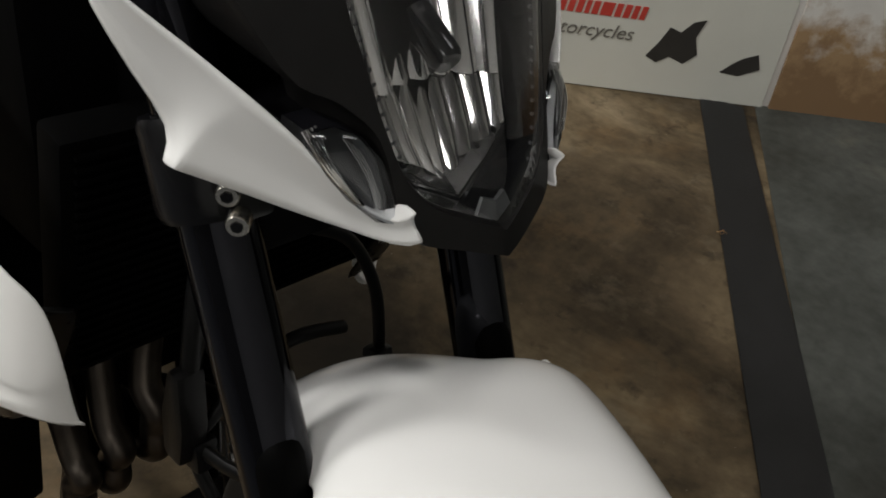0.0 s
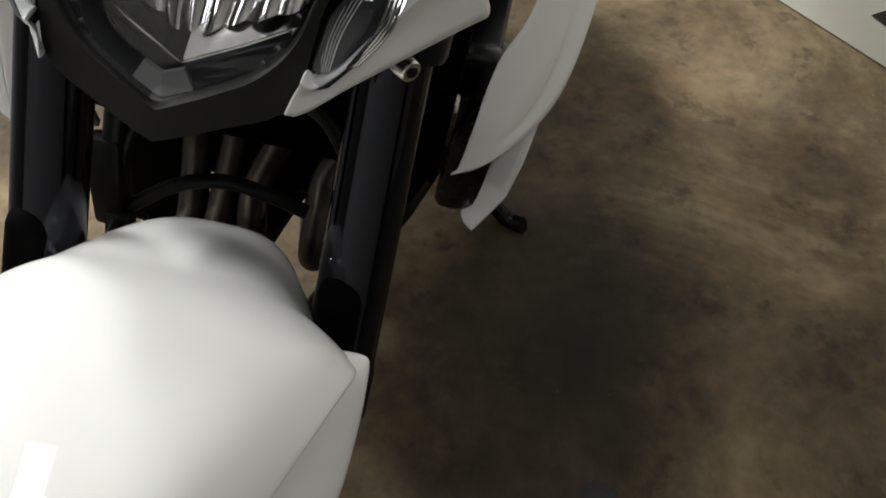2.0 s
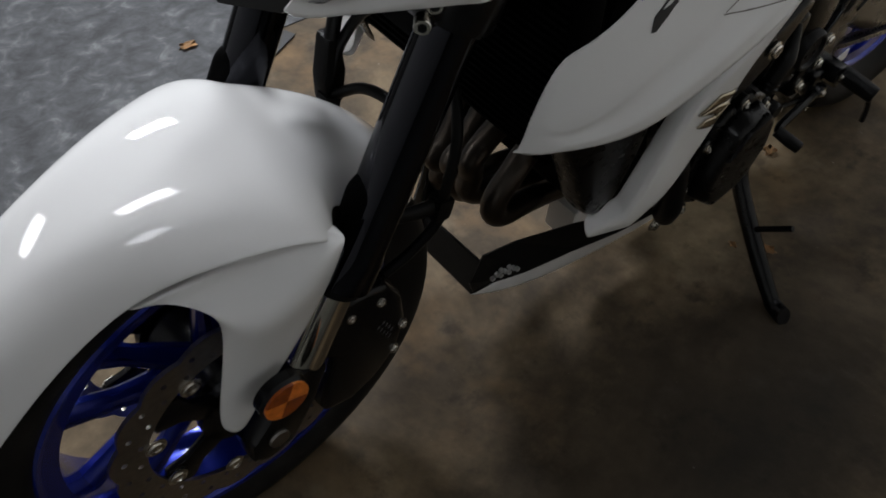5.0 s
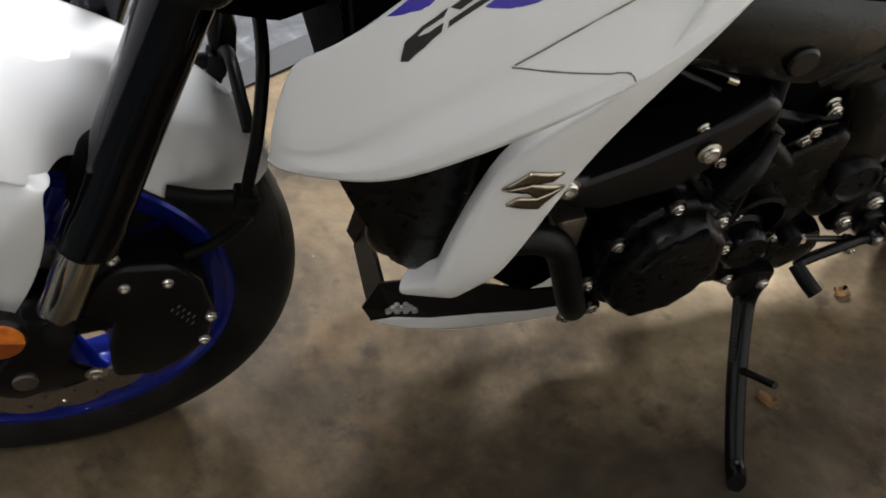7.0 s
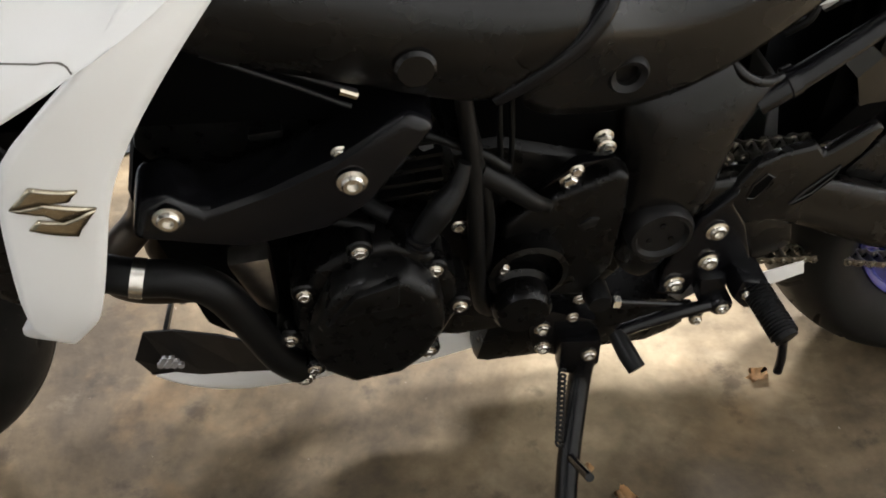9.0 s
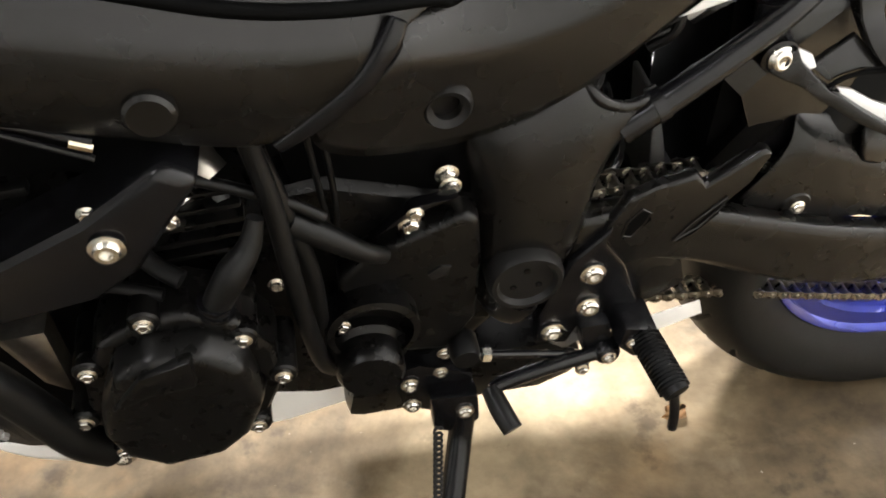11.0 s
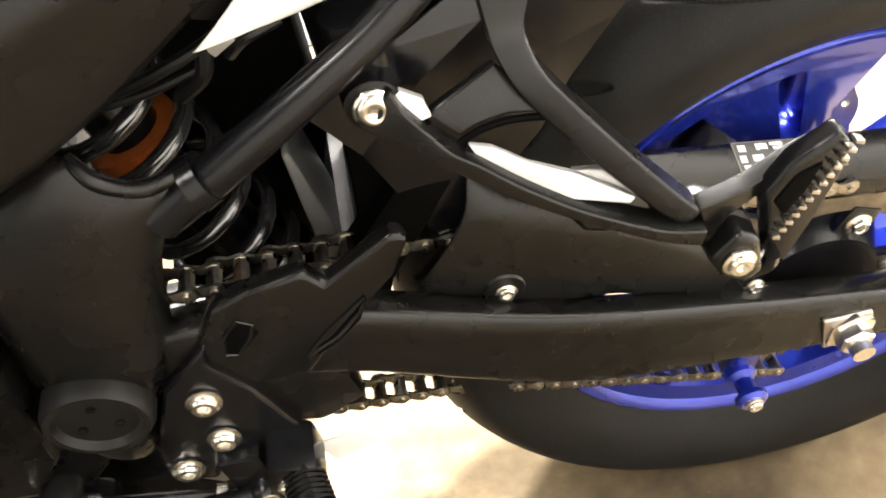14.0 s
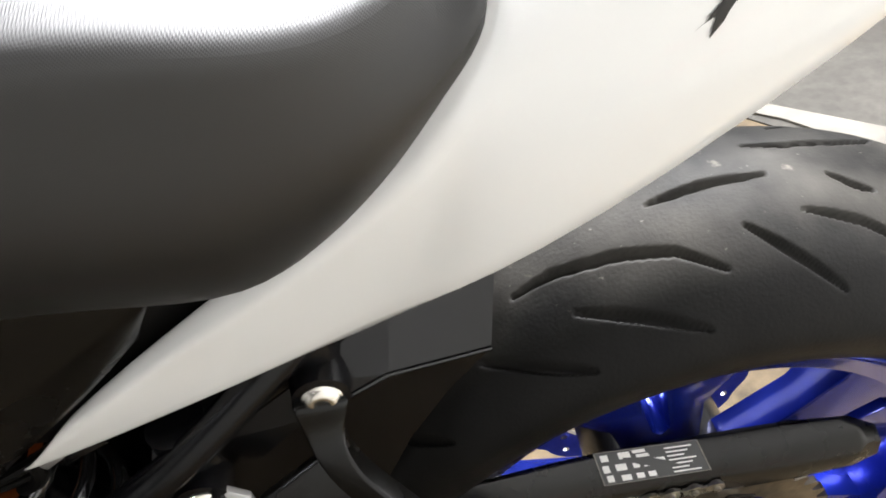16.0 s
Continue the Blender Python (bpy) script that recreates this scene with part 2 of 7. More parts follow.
def blotches_and_shade(m):
    """Rust-coloured patches, pale scuffs, oil marks and the motorcycle's painted shade over the concrete."""
    nt = m.node_tree
    b = nt.nodes["Principled BSDF"]
    co = nt.nodes.new("ShaderNodeTexCoord")
    link = b.inputs["Base Color"].links[0].from_socket
    for scale, detail, lo, hi, colour, amount in ((4.2, 10, 0.55, 0.80, (0.25, 0.155, 0.070), 0.6), (7.5, 10, 0.56, 0.78, (0.26, 0.215, 0.150), 0.5), (2.7, 10, 0.54, 0.76, (0.012, 0.0095, 0.007), 0.6), (11.0, 9, 0.56, 0.66, (0.012, 0.009, 0.007), 0.5), (90.0, 2, 0.74, 0.78, (0.40, 0.36, 0.30), 0.6)):
        n = nt.nodes.new("ShaderNodeTexNoise")
        n.inputs["Scale"].default_value, n.inputs["Detail"].default_value, n.inputs["Roughness"].default_value = scale, detail, 0.65
        mp = nt.nodes.new("ShaderNodeMapping")
        mp.inputs["Location"].default_value = (scale * 1.7, scale * 0.6, scale)
        nt.links.new(co.outputs["Object"], mp.inputs["Vector"])
        nt.links.new(mp.outputs["Vector"], n.inputs["Vector"])
        mr = nt.nodes.new("ShaderNodeMapRange")
        mr.inputs["From Min"].default_value, mr.inputs["From Max"].default_value, mr.inputs["To Max"].default_value = lo, hi, amount
        nt.links.new(n.outputs["Fac"], mr.inputs["Value"])
        mx = nt.nodes.new("ShaderNodeMix")
        mx.data_type = "RGBA"
        mx.inputs[7].default_value = (*colour, 1)
        nt.links.new(mr.outputs["Result"], mx.inputs[0])
        nt.links.new(link, mx.inputs[6])
        link = mx.outputs[2]
    # the motorcycle's shade, painted as a broad ragged dark patch beside its front half
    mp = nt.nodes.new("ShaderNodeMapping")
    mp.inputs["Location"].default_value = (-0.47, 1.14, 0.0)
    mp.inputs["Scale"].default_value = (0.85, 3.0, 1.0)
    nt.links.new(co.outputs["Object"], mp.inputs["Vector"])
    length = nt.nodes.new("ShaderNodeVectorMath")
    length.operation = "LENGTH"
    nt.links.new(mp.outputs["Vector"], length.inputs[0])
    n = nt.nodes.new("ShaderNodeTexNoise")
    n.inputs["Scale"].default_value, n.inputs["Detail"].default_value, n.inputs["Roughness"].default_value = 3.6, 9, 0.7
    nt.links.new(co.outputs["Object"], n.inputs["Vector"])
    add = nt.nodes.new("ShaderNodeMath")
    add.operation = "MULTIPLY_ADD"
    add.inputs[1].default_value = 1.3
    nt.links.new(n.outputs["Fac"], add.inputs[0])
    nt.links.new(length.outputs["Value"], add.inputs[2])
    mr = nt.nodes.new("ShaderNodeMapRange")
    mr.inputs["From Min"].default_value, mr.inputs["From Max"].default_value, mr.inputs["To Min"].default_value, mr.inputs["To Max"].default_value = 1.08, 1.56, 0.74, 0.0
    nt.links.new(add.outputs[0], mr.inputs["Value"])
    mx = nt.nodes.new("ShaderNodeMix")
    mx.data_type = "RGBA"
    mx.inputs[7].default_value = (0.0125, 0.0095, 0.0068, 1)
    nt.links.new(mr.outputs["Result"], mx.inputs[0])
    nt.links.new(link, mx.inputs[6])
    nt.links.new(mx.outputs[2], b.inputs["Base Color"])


blotches_and_shade(FLOOR)
PALEFLOOR = concrete("speckled_blue_grey_floor_paint", [(0.34, (0.034, 0.035, 0.037)), (0.46, (0.052, 0.054, 0.057)), (0.56, (0.070, 0.073, 0.077)), (0.70, (0.150, 0.154, 0.158))], 0.40, 16.0)
BEIGEFLOOR = concrete("worn_beige_floor_paint", [(0.34, (0.034, 0.031, 0.027)), (0.46, (0.043, 0.040, 0.034)), (0.56, (0.049, 0.046, 0.040)), (0.70, (0.068, 0.063, 0.055))], 0.60, 3.0)
GREYFLOOR = concrete("worn_grey_floor_paint", [(0.30, (0.040, 0.040, 0.034)), (0.45, (0.070, 0.074, 0.066)), (0.6, (0.100, 0.105, 0.096)), (0.75, (0.16, 0.155, 0.13))], 0.5, 2.2)
LINE = material("worn_cream_line_paint", (0.125, 0.115, 0.096), 0.6, 0, 0, 0.3, 12, 0.2, 150)
STRIPE = material("black_floor_tape", (0.010, 0.010, 0.0105), 0.6, 0, 0, 0.4, 14, 0.3, 150)
WALL = material("grey_wall_paint", (0.12, 0.12, 0.115), 0.75, 0, 0, 0.1, 3, 0.15, 60)
WHITEWALL = material("white_wall_paint", (0.78, 0.77, 0.74), 0.7, 0, 0, 0.06, 3, 0.15, 60)
CEIL = material("ceiling_paint", (0.13, 0.13, 0.125), 0.8, 0, 0, 0.1, 3, 0.1, 40)
BANNER = material("printed_banner_vinyl", (0.62, 0.62, 0.56), 0.45, 0, 0, 0.04, 4, 0.05, 100)
RED = material("banner_red_print", (0.50, 0.05, 0.035), 0.5, 0, 0, 0.05, 30, 0.0)
INK = material("banner_black_print", (0.03, 0.028, 0.025), 0.5, 0, 0, 0.1, 30, 0.0)
INKGREY = material("banner_grey_print", (0.16, 0.15, 0.13), 0.5, 0, 0, 0.1, 30, 0.0)
STAIN = material("rust_stained_white_board", (0.70, 0.68, 0.64), 0.7, 0, 0, 0.08, 9, 0.1, 90)


def water_stain(m):
    """Brown damp marks with a ragged top, rising from the foot of the board."""
    nt = m.node_tree
    b = nt.nodes["Principled BSDF"]
    co = nt.nodes.new("ShaderNodeTexCoord")
    sep = nt.nodes.new("ShaderNodeSeparateXYZ")
    nt.links.new(co.outputs["Object"], sep.inputs[0])
    link = b.inputs["Base Color"].links[0].from_socket
    for scale, reach, colour, amount in ((7.0, 0.46, (0.34, 0.21, 0.095), 0.95), (16.0, 0.36, (0.17, 0.095, 0.045), 0.7)):
        n = nt.nodes.new("ShaderNodeTexNoise")
        n.inputs["Scale"].default_value, n.inputs["Detail"].default_value, n.inputs["Roughness"].default_value = scale, 8, 0.65
        nt.links.new(co.outputs["Object"], n.inputs["Vector"])
        add = nt.nodes.new("ShaderNodeMath")
        add.operation = "MULTIPLY_ADD"
        add.inputs[1].default_value = 0.55
        nt.links.new(n.outputs["Fac"], add.inputs[0])
        nt.links.new(sep.outputs["Z"], add.inputs[2])
        mr = nt.nodes.new("ShaderNodeMapRange")
        mr.inputs["From Min"].default_value, mr.inputs["From Max"].default_value, mr.inputs["To Min"].default_value, mr.inputs["To Max"].default_value = reach, reach + 0.12, amount, 0.0
        nt.links.new(add.outputs[0], mr.inputs["Value"])
        mx = nt.nodes.new("ShaderNodeMix")
        mx.data_type = "RGBA"
        mx.inputs[7].default_value = (*colour, 1)
        nt.links.new(mr.outputs["Result"], mx.inputs[0])
        nt.links.new(link, mx.inputs[6])
        link = mx.outputs[2]
    nt.links.new(link, b.inputs["Base Color"])


water_stain(STAIN)
TUBELIGHT = material("lit_light_diffuser", (0.9, 0.9, 0.9), 0.4, 0, 0, 0.01, 5, 0.0, emit=(0.96, 0.98, 1.0, 9))

# ============ mesh helpers ============
def part(name, bm, mat, parent, label="", smooth=True, angle=35):
    """Links a bmesh as one mesh object under a thing or part."""
    bmesh.ops.recalc_face_normals(bm, faces=bm.faces)
    me = bpy.data.meshes.new(name)
    for f in bm.faces:
        f.smooth = smooth
    if smooth:
        for e in bm.edges:
            if len(e.link_faces) == 2 and e.calc_face_angle(0) > radians(angle):
                e.smooth = False
    bm.to_mesh(me)
    bm.free()
    me.materials.append(mat)
    ob = new(name, me)
    ob.parent = parent
    if label:
        ob["label"] = label
    return ob


def shared(name, me, parent, m, label=""):
    """Another object on a mesh that exists."""
    ob = new(name, me)
    ob.parent = parent
    ob.matrix_local = m
    if label:
        ob["label"] = label
    return ob


def sweep_bevel(bm, width, segments=2, angle=28):
    if width <= 0:
        return
    es = [e for e in bm.edges if len(e.link_faces) == 2 and e.calc_face_angle(0) > radians(angle)]
    if es:
        bmesh.ops.bevel(bm, geom=es, offset=width, segments=segments, affect="EDGES", profile=0.6, clamp_overlap=True)


def prism(poly, y0, y1, bevel=0.003, shrink=0.0, segments=2):
    """A plate in the side plane: outline of (x, z), from y0 (inside) to y1 (outside), the outer face drawn in by shrink."""
    bm = bmesh.new()
    cx, cz = sum(p[0] for p in poly) / len(poly), sum(p[1] for p in poly) / len(poly)
    a = [bm.verts.new((x, y0, z)) for x, z in poly]
    b = [bm.verts.new((x + (cx - x) * shrink, y1, z + (cz - z) * shrink)) for x, z in poly]
    n = len(poly)
    bm.faces.new(a), bm.faces.new(b)
    for i in range(n):
        bm.faces.new((a[i], a[(i + 1) % n], b[(i + 1) % n], b[i]))
    bmesh.ops.recalc_face_normals(bm, faces=bm.faces)
    sweep_bevel(bm, bevel, segments)
    return bm


def loft(rings, cap=True, close=True):
    """Skins rings of equal length; closed rings unless close is False."""
    bm = bmesh.new()
    vs = [[bm.verts.new(p) for p in r] for r in rings]
    n = len(rings[0])
    for a, b in zip(vs, vs[1:]):
        for i in range(n if close else n - 1):
            j = (i + 1) % n
            if len({a[i], a[j], b[j], b[i]}) == 4:
                bm.faces.new((a[i], a[j], b[j], b[i]))
    if cap:
        bm.faces.new(vs[0]), bm.faces.new(vs[-1])
    return bm


def join(*bms):
    out = bmesh.new()
    for b in bms:
        me = bpy.data.meshes.new("tmp")
        b.to_mesh(me)
        out.from_mesh(me)
        bpy.data.meshes.remove(me)
        b.free()
    return out


def spline(pts, per=8):
    """Catmull-Rom through points."""
    P = [Vector(p) for p in pts]
    P = [P[0] * 2 - P[1]] + P + [P[-1] * 2 - P[-2]]
    out = []
    for i in range(1, len(P) - 2):
        for k in range(per):
            t = k / per
            a, b, c, d = P[i - 1], P[i], P[i + 1], P[i + 2]
            out.append(0.5 * ((2 * b) + (c - a) * t + (2 * a - 5 * b + 4 * c - d) * t * t + (3 * b - a - 3 * c + d) * t ** 3))
    out.append(P[-2])
    return out


def tube(pts, r, n=12, per=8, flat=1.0, smooth_path=True):
    """A round bar along points. r: radius, or one per point."""
    path = spline(pts, per) if smooth_path and len(pts) > 2 else [Vector(p) for p in pts]
    rs = r if isinstance(r, (list, tuple)) else [r] * len(pts)
    rad = np.interp(np.linspace(0, 1, len(path)), np.linspace(0, 1, len(rs)), rs)
    rings, up = [], Vector((0.13, 0.31, 0.94)).normalized()
    for i, p in enumerate(path):
        d = (path[min(i + 1, len(path) - 1)] - path[max(i - 1, 0)]).normalized()
        u = (up - d * up.dot(d)).normalized()
        v = d.cross(u)
        up = u
        rings.append([p + (u * math.cos(a) + v * math.sin(a) * flat) * rad[i] for a in [2 * math.pi * k / n for k in range(n)]])
    return loft(rings)


def revolve(profile, centre, n=64, start=0.0, end=2 * math.pi):
    """Turns a profile of (radius, y) round the y axis through centre (x, z)."""
    cx, cz = centre
    full = abs(end - start - 2 * math.pi) < 1e-6
    m = n if full else n + 1
    rings = []
    for k in range(m):
        a = start + (end - start) * k / n
        rings.append([(cx + r * math.sin(a), y, cz + r * math.cos(a)) for r, y in profile])
    bm = bmesh.new()
    vs = [[bm.verts.new(p) for p in r] for r in rings]
    for k in range(n):
        a, b = vs[k], vs[(k + 1) % m]
        for i in range(len(profile) - 1):
            bm.faces.new((a[i], a[i + 1], b[i + 1], b[i]))
    return bm


def ring_plate(centre, r0, r1, y0, y1, n=64):
    return revolve([(r0, y0), (r1, y0), (r1, y1), (r0, y1), (r0, y0)], centre, n)


def bar(pts, widths, thick, bevel=0.002):
    """A flat bar along points: widths in the side plane, thickness across it."""
    P = spline(pts, 5)
    widths = np.interp(np.linspace(0, 1, len(P)), np.linspace(0, 1, len(widths)), widths)
    rings = []
    for i, p in enumerate(P):
        d = P[min(i + 1, len(P) - 1)] - P[max(i - 1, 0)]
        n = Vector((-d.z, 0, d.x)).normalized() * float(widths[i]) / 2
        o = Vector((0, thick / 2, 0))
        rings.append([p + n + o, p + n - o, p - n - o, p - n + o])
    bm = loft(rings)
    bmesh.ops.recalc_face_normals(bm, faces=bm.faces)
    sweep_bevel(bm, bevel, 3, 50)
    return bm


def plate3(pts, thick, bevel=0.001):
    """A plate from a ring of (x, y, z) on its outer face, thickened inwards."""
    bm = bmesh.new()
    a, b = [bm.verts.new(p) for p in pts], [bm.verts.new((x, y + thick, z)) for x, y, z in pts]
    bm.faces.new(a), bm.faces.new(b)
    for i in range(len(pts)):
        j = (i + 1) % len(pts)
        bm.faces.new((a[i], a[j], b[j], b[i]))
    bmesh.ops.recalc_face_normals(bm, faces=bm.faces)
    sweep_bevel(bm, bevel, 2, 50)
    return bm


def decal(name, poly, side, out, target, mat, parent):
    """A thin printed shape laid on a panel; out is how far to the side it lies."""
    bm = bmesh.new()
    for piece in (poly if isinstance(poly[0], list) else [poly]):
        bm.faces.new([bm.verts.new((x, side * out, z)) for x, z in piece])
    bmesh.ops.triangulate(bm, faces=bm.faces[:])
    bmesh.ops.subdivide_edges(bm, edges=bm.edges[:], cuts=3, use_grid_fill=True)
    ob = part(name, bm, mat, parent)
    s = ob.modifiers.new("lay_on", "SHRINKWRAP")
    s.target, s.wrap_method, s.wrap_mode, s.offset = target, "NEAREST_SURFACEPOINT", "ABOVE_SURFACE", 0.0007
    return ob


def decal_line(name, pts, width, side, target, mat, parent):
    """A thin line along points of (x, y out, z), laid on a panel."""
    P = spline([(x, side * y, z) for x, y, z in pts], 6)
    bm = bmesh.new()
    pairs = []
    for i, p in enumerate(P):
        d = P[min(i + 1, len(P) - 1)] - P[max(i - 1, 0)]
        n = Vector((-d.z, 0, d.x)).normalized() * width / 2
        pairs.append((bm.verts.new(p + n), bm.verts.new(p - n)))
    for a, b in zip(pairs, pairs[1:]):
        bm.faces.new((a[0], a[1], b[1], b[0]))
    ob = part(name, bm, mat, parent)
    s = ob.modifiers.new("lay_on", "SHRINKWRAP")
    s.target, s.wrap_method, s.wrap_mode, s.offset = target, "NEAREST_SURFACEPOINT", "ABOVE_SURFACE", 0.0006
    return ob


def panel(rows, thick, sub=2, mirror=1, creased=(), name="panel", mat=None, parent=None, label=""):
    """A moulded panel from rows of (x, y out to the side, z); mirror -1 gives the left one. Rows named in creased stay sharp."""
    bm = bmesh.new()
    lay = bm.edges.layers.float.new("crease_edge")
    vs = [[bm.verts.new((x, y * mirror, z)) for x, y, z in r] for r in rows]
    for a, b in zip(vs, vs[1:]):
        for i in range(len(a) - 1):
            bm.faces.new((a[i], a[i + 1], b[i + 1], b[i]))
    for k in creased:
        for a, b in zip(vs[k], vs[k][1:]):
            e = bm.edges.get((a, b))
            if e:
                e[lay] = 0.9
    bmesh.ops.recalc_face_normals(bm, faces=bm.faces)
    if sum(f.normal.y * mirror for f in bm.faces) < 0:
        bmesh.ops.reverse_faces(bm, faces=bm.faces)
    me = bpy.data.meshes.new(name)
    for f in bm.faces:
        f.smooth = sub > 0
    bm.to_mesh(me)
    bm.free()
    me.materials.append(mat)
    ob = new(name, me)
    ob.parent = parent
    s = ob.modifiers.new("solid", "SOLIDIFY")
    s.thickness, s.offset = thick, -1
    if sub:
        d = ob.modifiers.new("round", "SUBSURF")
        d.levels = d.render_levels = sub
    if label:
        ob["label"] = label
    return ob


def bolt_mesh(name, r, h, hexhole=True, washer=0.0):
    """A bolt head that faces -y, with a flange and a hexagon socket or a hexagon head."""
    if washer:
        bm = revolve([(0.0001, 0), (washer, 0), (washer, -0.0015), (r * 0.9, -0.0025), (r * 0.9, -0.003), (0.0001, -0.003)], (0, 0), 20)
    else:
        bm = bmesh.new()
    if hexhole:
        head = revolve([(r, 0), (r, -h * 0.7), (r * 0.86, -h), (r * 0.52, -h), (r * 0.5, -h * 0.45), (0.0001, -h * 0.45)], (0, 0), 18)
    else:
        head = revolve([(r, 0), (r, -h * 0.85), (r * 0.88, -h), (r * 0.6, -h), (r * 0.55, -h * 0.92), (0.0001, -h * 0.92)], (0, 0), 6)
    bm = join(bm, head)
    bmesh.ops.remove_doubles(bm, verts=bm.verts, dist=1e-6)
    bmesh.ops.recalc_face_normals(bm, faces=bm.faces)
    me = bpy.data.meshes.new(name)
    bm.to_mesh(me)
    bm.free()
    return me


# ============ setting ============
def slab(name, poly, z0, z1, mat, label, category):
    bm = bmesh.new()
    a, b = [bm.verts.new((x, y, z0)) for x, y in poly], [bm.verts.new((x, y, z1)) for x, y in poly]
    bm.faces.new(a), bm.faces.new(b)
    for i in range(len(poly)):
        j = (i + 1) % len(poly)
        bm.faces.new((a[i], a[j], b[j], b[i]))
    ob = part(name, bm, mat, None, smooth=False)
    return tagged(ob, label, category, kind="structure")


slab("floor", [(-3, -4), (5, -4), (5, 4), (-3, 4)], -0.1, 0.0, FLOOR, "brown and black stained bare concrete workshop floor, motorcycle's shade painted in", "floor")
# painted areas either side of the bare aisle, and the tape lines along their edges
slab("floor_paint_1", [(0.62, -1.88), (-0.10, -0.82), (-1.6, 1.4), (-3, 1.4), (-3, -3.9), (0.55, -3.9)], 0.0, 0.003, GREYFLOOR, "worn grey green floor paint beside the black tape", "floor")
slab("floor_tape_1", [(0.74, -1.79), (0.632, -1.835), (-0.10, -0.84), (-1.55, 1.3), (-1.44, 1.36), (-0.02, -0.75)], 0.003, 0.006, STRIPE, "black tape strip stuck to the floor", "tape")
slab("floor_paint_2", [(-0.75, 0.25), (0.27, 0.73), (0.70, 0.95), (1.72, 0.93), (1.72, 3.9), (-2.9, 3.9), (-2.9, 1.43), (-1.57, 1.43)], 0.0, 0.003, PALEFLOOR, "worn pale grey floor paint behind the motorcycle", "floor")
slab("floor_paint_3", [(1.72, 0.93), (1.97, 0.90), (2.16, 0.66), (2.6, 0.2), (4.9, 0.2), (4.9, 3.9), (1.72, 3.9)], 0.0, 0.003, BEIGEFLOOR, "worn beige floor paint beyond a pale line", "floor")
slab("floor_tape_2", [(-0.75, 0.20), (0.27, 0.67), (0.72, 0.90), (0.70, 0.97), (0.25, 0.745), (-0.77, 0.27)], 0.004, 0.007, STRIPE, "dark worn tape line on the concrete floor", "tape")
slab("floor_line", [(1.85, 1.02), (2.05, 0.84), (2.19, 0.64), (2.62, 0.14), (2.68, 0.19), (2.22, 0.74), (2.02, 0.92), (1.88, 1.07)], 0.004, 0.008, LINE, "pale painted line on the grey floor", "line")

for x, y, rx_, ry_ in ((0.322, -0.470, 0.017, 0.026), (0.352, -0.482, 0.014, 0.030)):
    slab("floor_stain", [(x + rx_ * math.cos(a) * (1 + 0.2 * math.sin(3 * a + x * 40)), y + ry_ * math.sin(a) * (1 + 0.15 * math.cos(2 * a))) for a in [2 * math.pi * k / 18 for k in range(18)]], 0.0, 0.0012, STRIPE, "small black oil spot on the concrete floor", "stain")
# the wall that carries the banner runs along this direction
WA, WB = Vector((2.6, -0.19, 0)), Vector((-1.2, -3.43, 0))
WD = (WB - WA).normalized()
WN = Vector((-WD.y, WD.x, 0))
if WN.y < 0:
    WN = -WN


def on_wall(s, z, off=0.0):
    """A place on the banner wall, s metres along it."""
    p = WA + WD * s + WN * off
    return Vector((p.x, p.y, z))


def wall_box(name, s0, s1, z0, z1, o0, o1, mat, parent=None, label=""):
    bm = bmesh.new()
    c = [[bm.verts.new(on_wall(s, z, o)) for s, z in ((s0, z0), (s1, z0), (s1, z1), (s0, z1))] for o in (o0, o1)]
    bm.faces.new(c[0]), bm.faces.new(c[1])
    for i in range(4):
        j = (i + 1) % 4
        bm.faces.new((c[0][i], c[0][j], c[1][j], c[1][i]))
    return part(name, bm, mat, parent, label, smooth=False)


tagged(wall_box("wall_south", -3.0, 7.0, 0, 3.2, -0.2, 0.0, WHITEWALL), "white painted workshop wall behind the banner", "wall", kind="structure")
# unseen shell, added: white west wall reflects, the rest is dark against bounce
slab("wall_west", [(-3.2, -4), (-3, -4), (-3, 4), (-3.2, 4)], 0, 3.2, WHITEWALL, "unseen added wall, white to bounce light onto the headlamp", "wall")
slab("wall_east", [(5, -4), (5.2, -4), (5.2, 4), (5, 4)], 0, 3.2, WALL, "unseen added wall, dark grey to limit bounced light", "wall")
slab("wall_north", [(-3, 4), (5, 4), (5, 4.2), (-3, 4.2)], 0, 3.2, WALL, "unseen added wall, dark grey to limit bounced light", "wall")
slab("ceiling", [(-3, -4), (5, -4), (5, 4), (-3, 4)], 3.2, 3.3, CEIL, "unseen added ceiling, dark to limit bounced light", "ceiling")


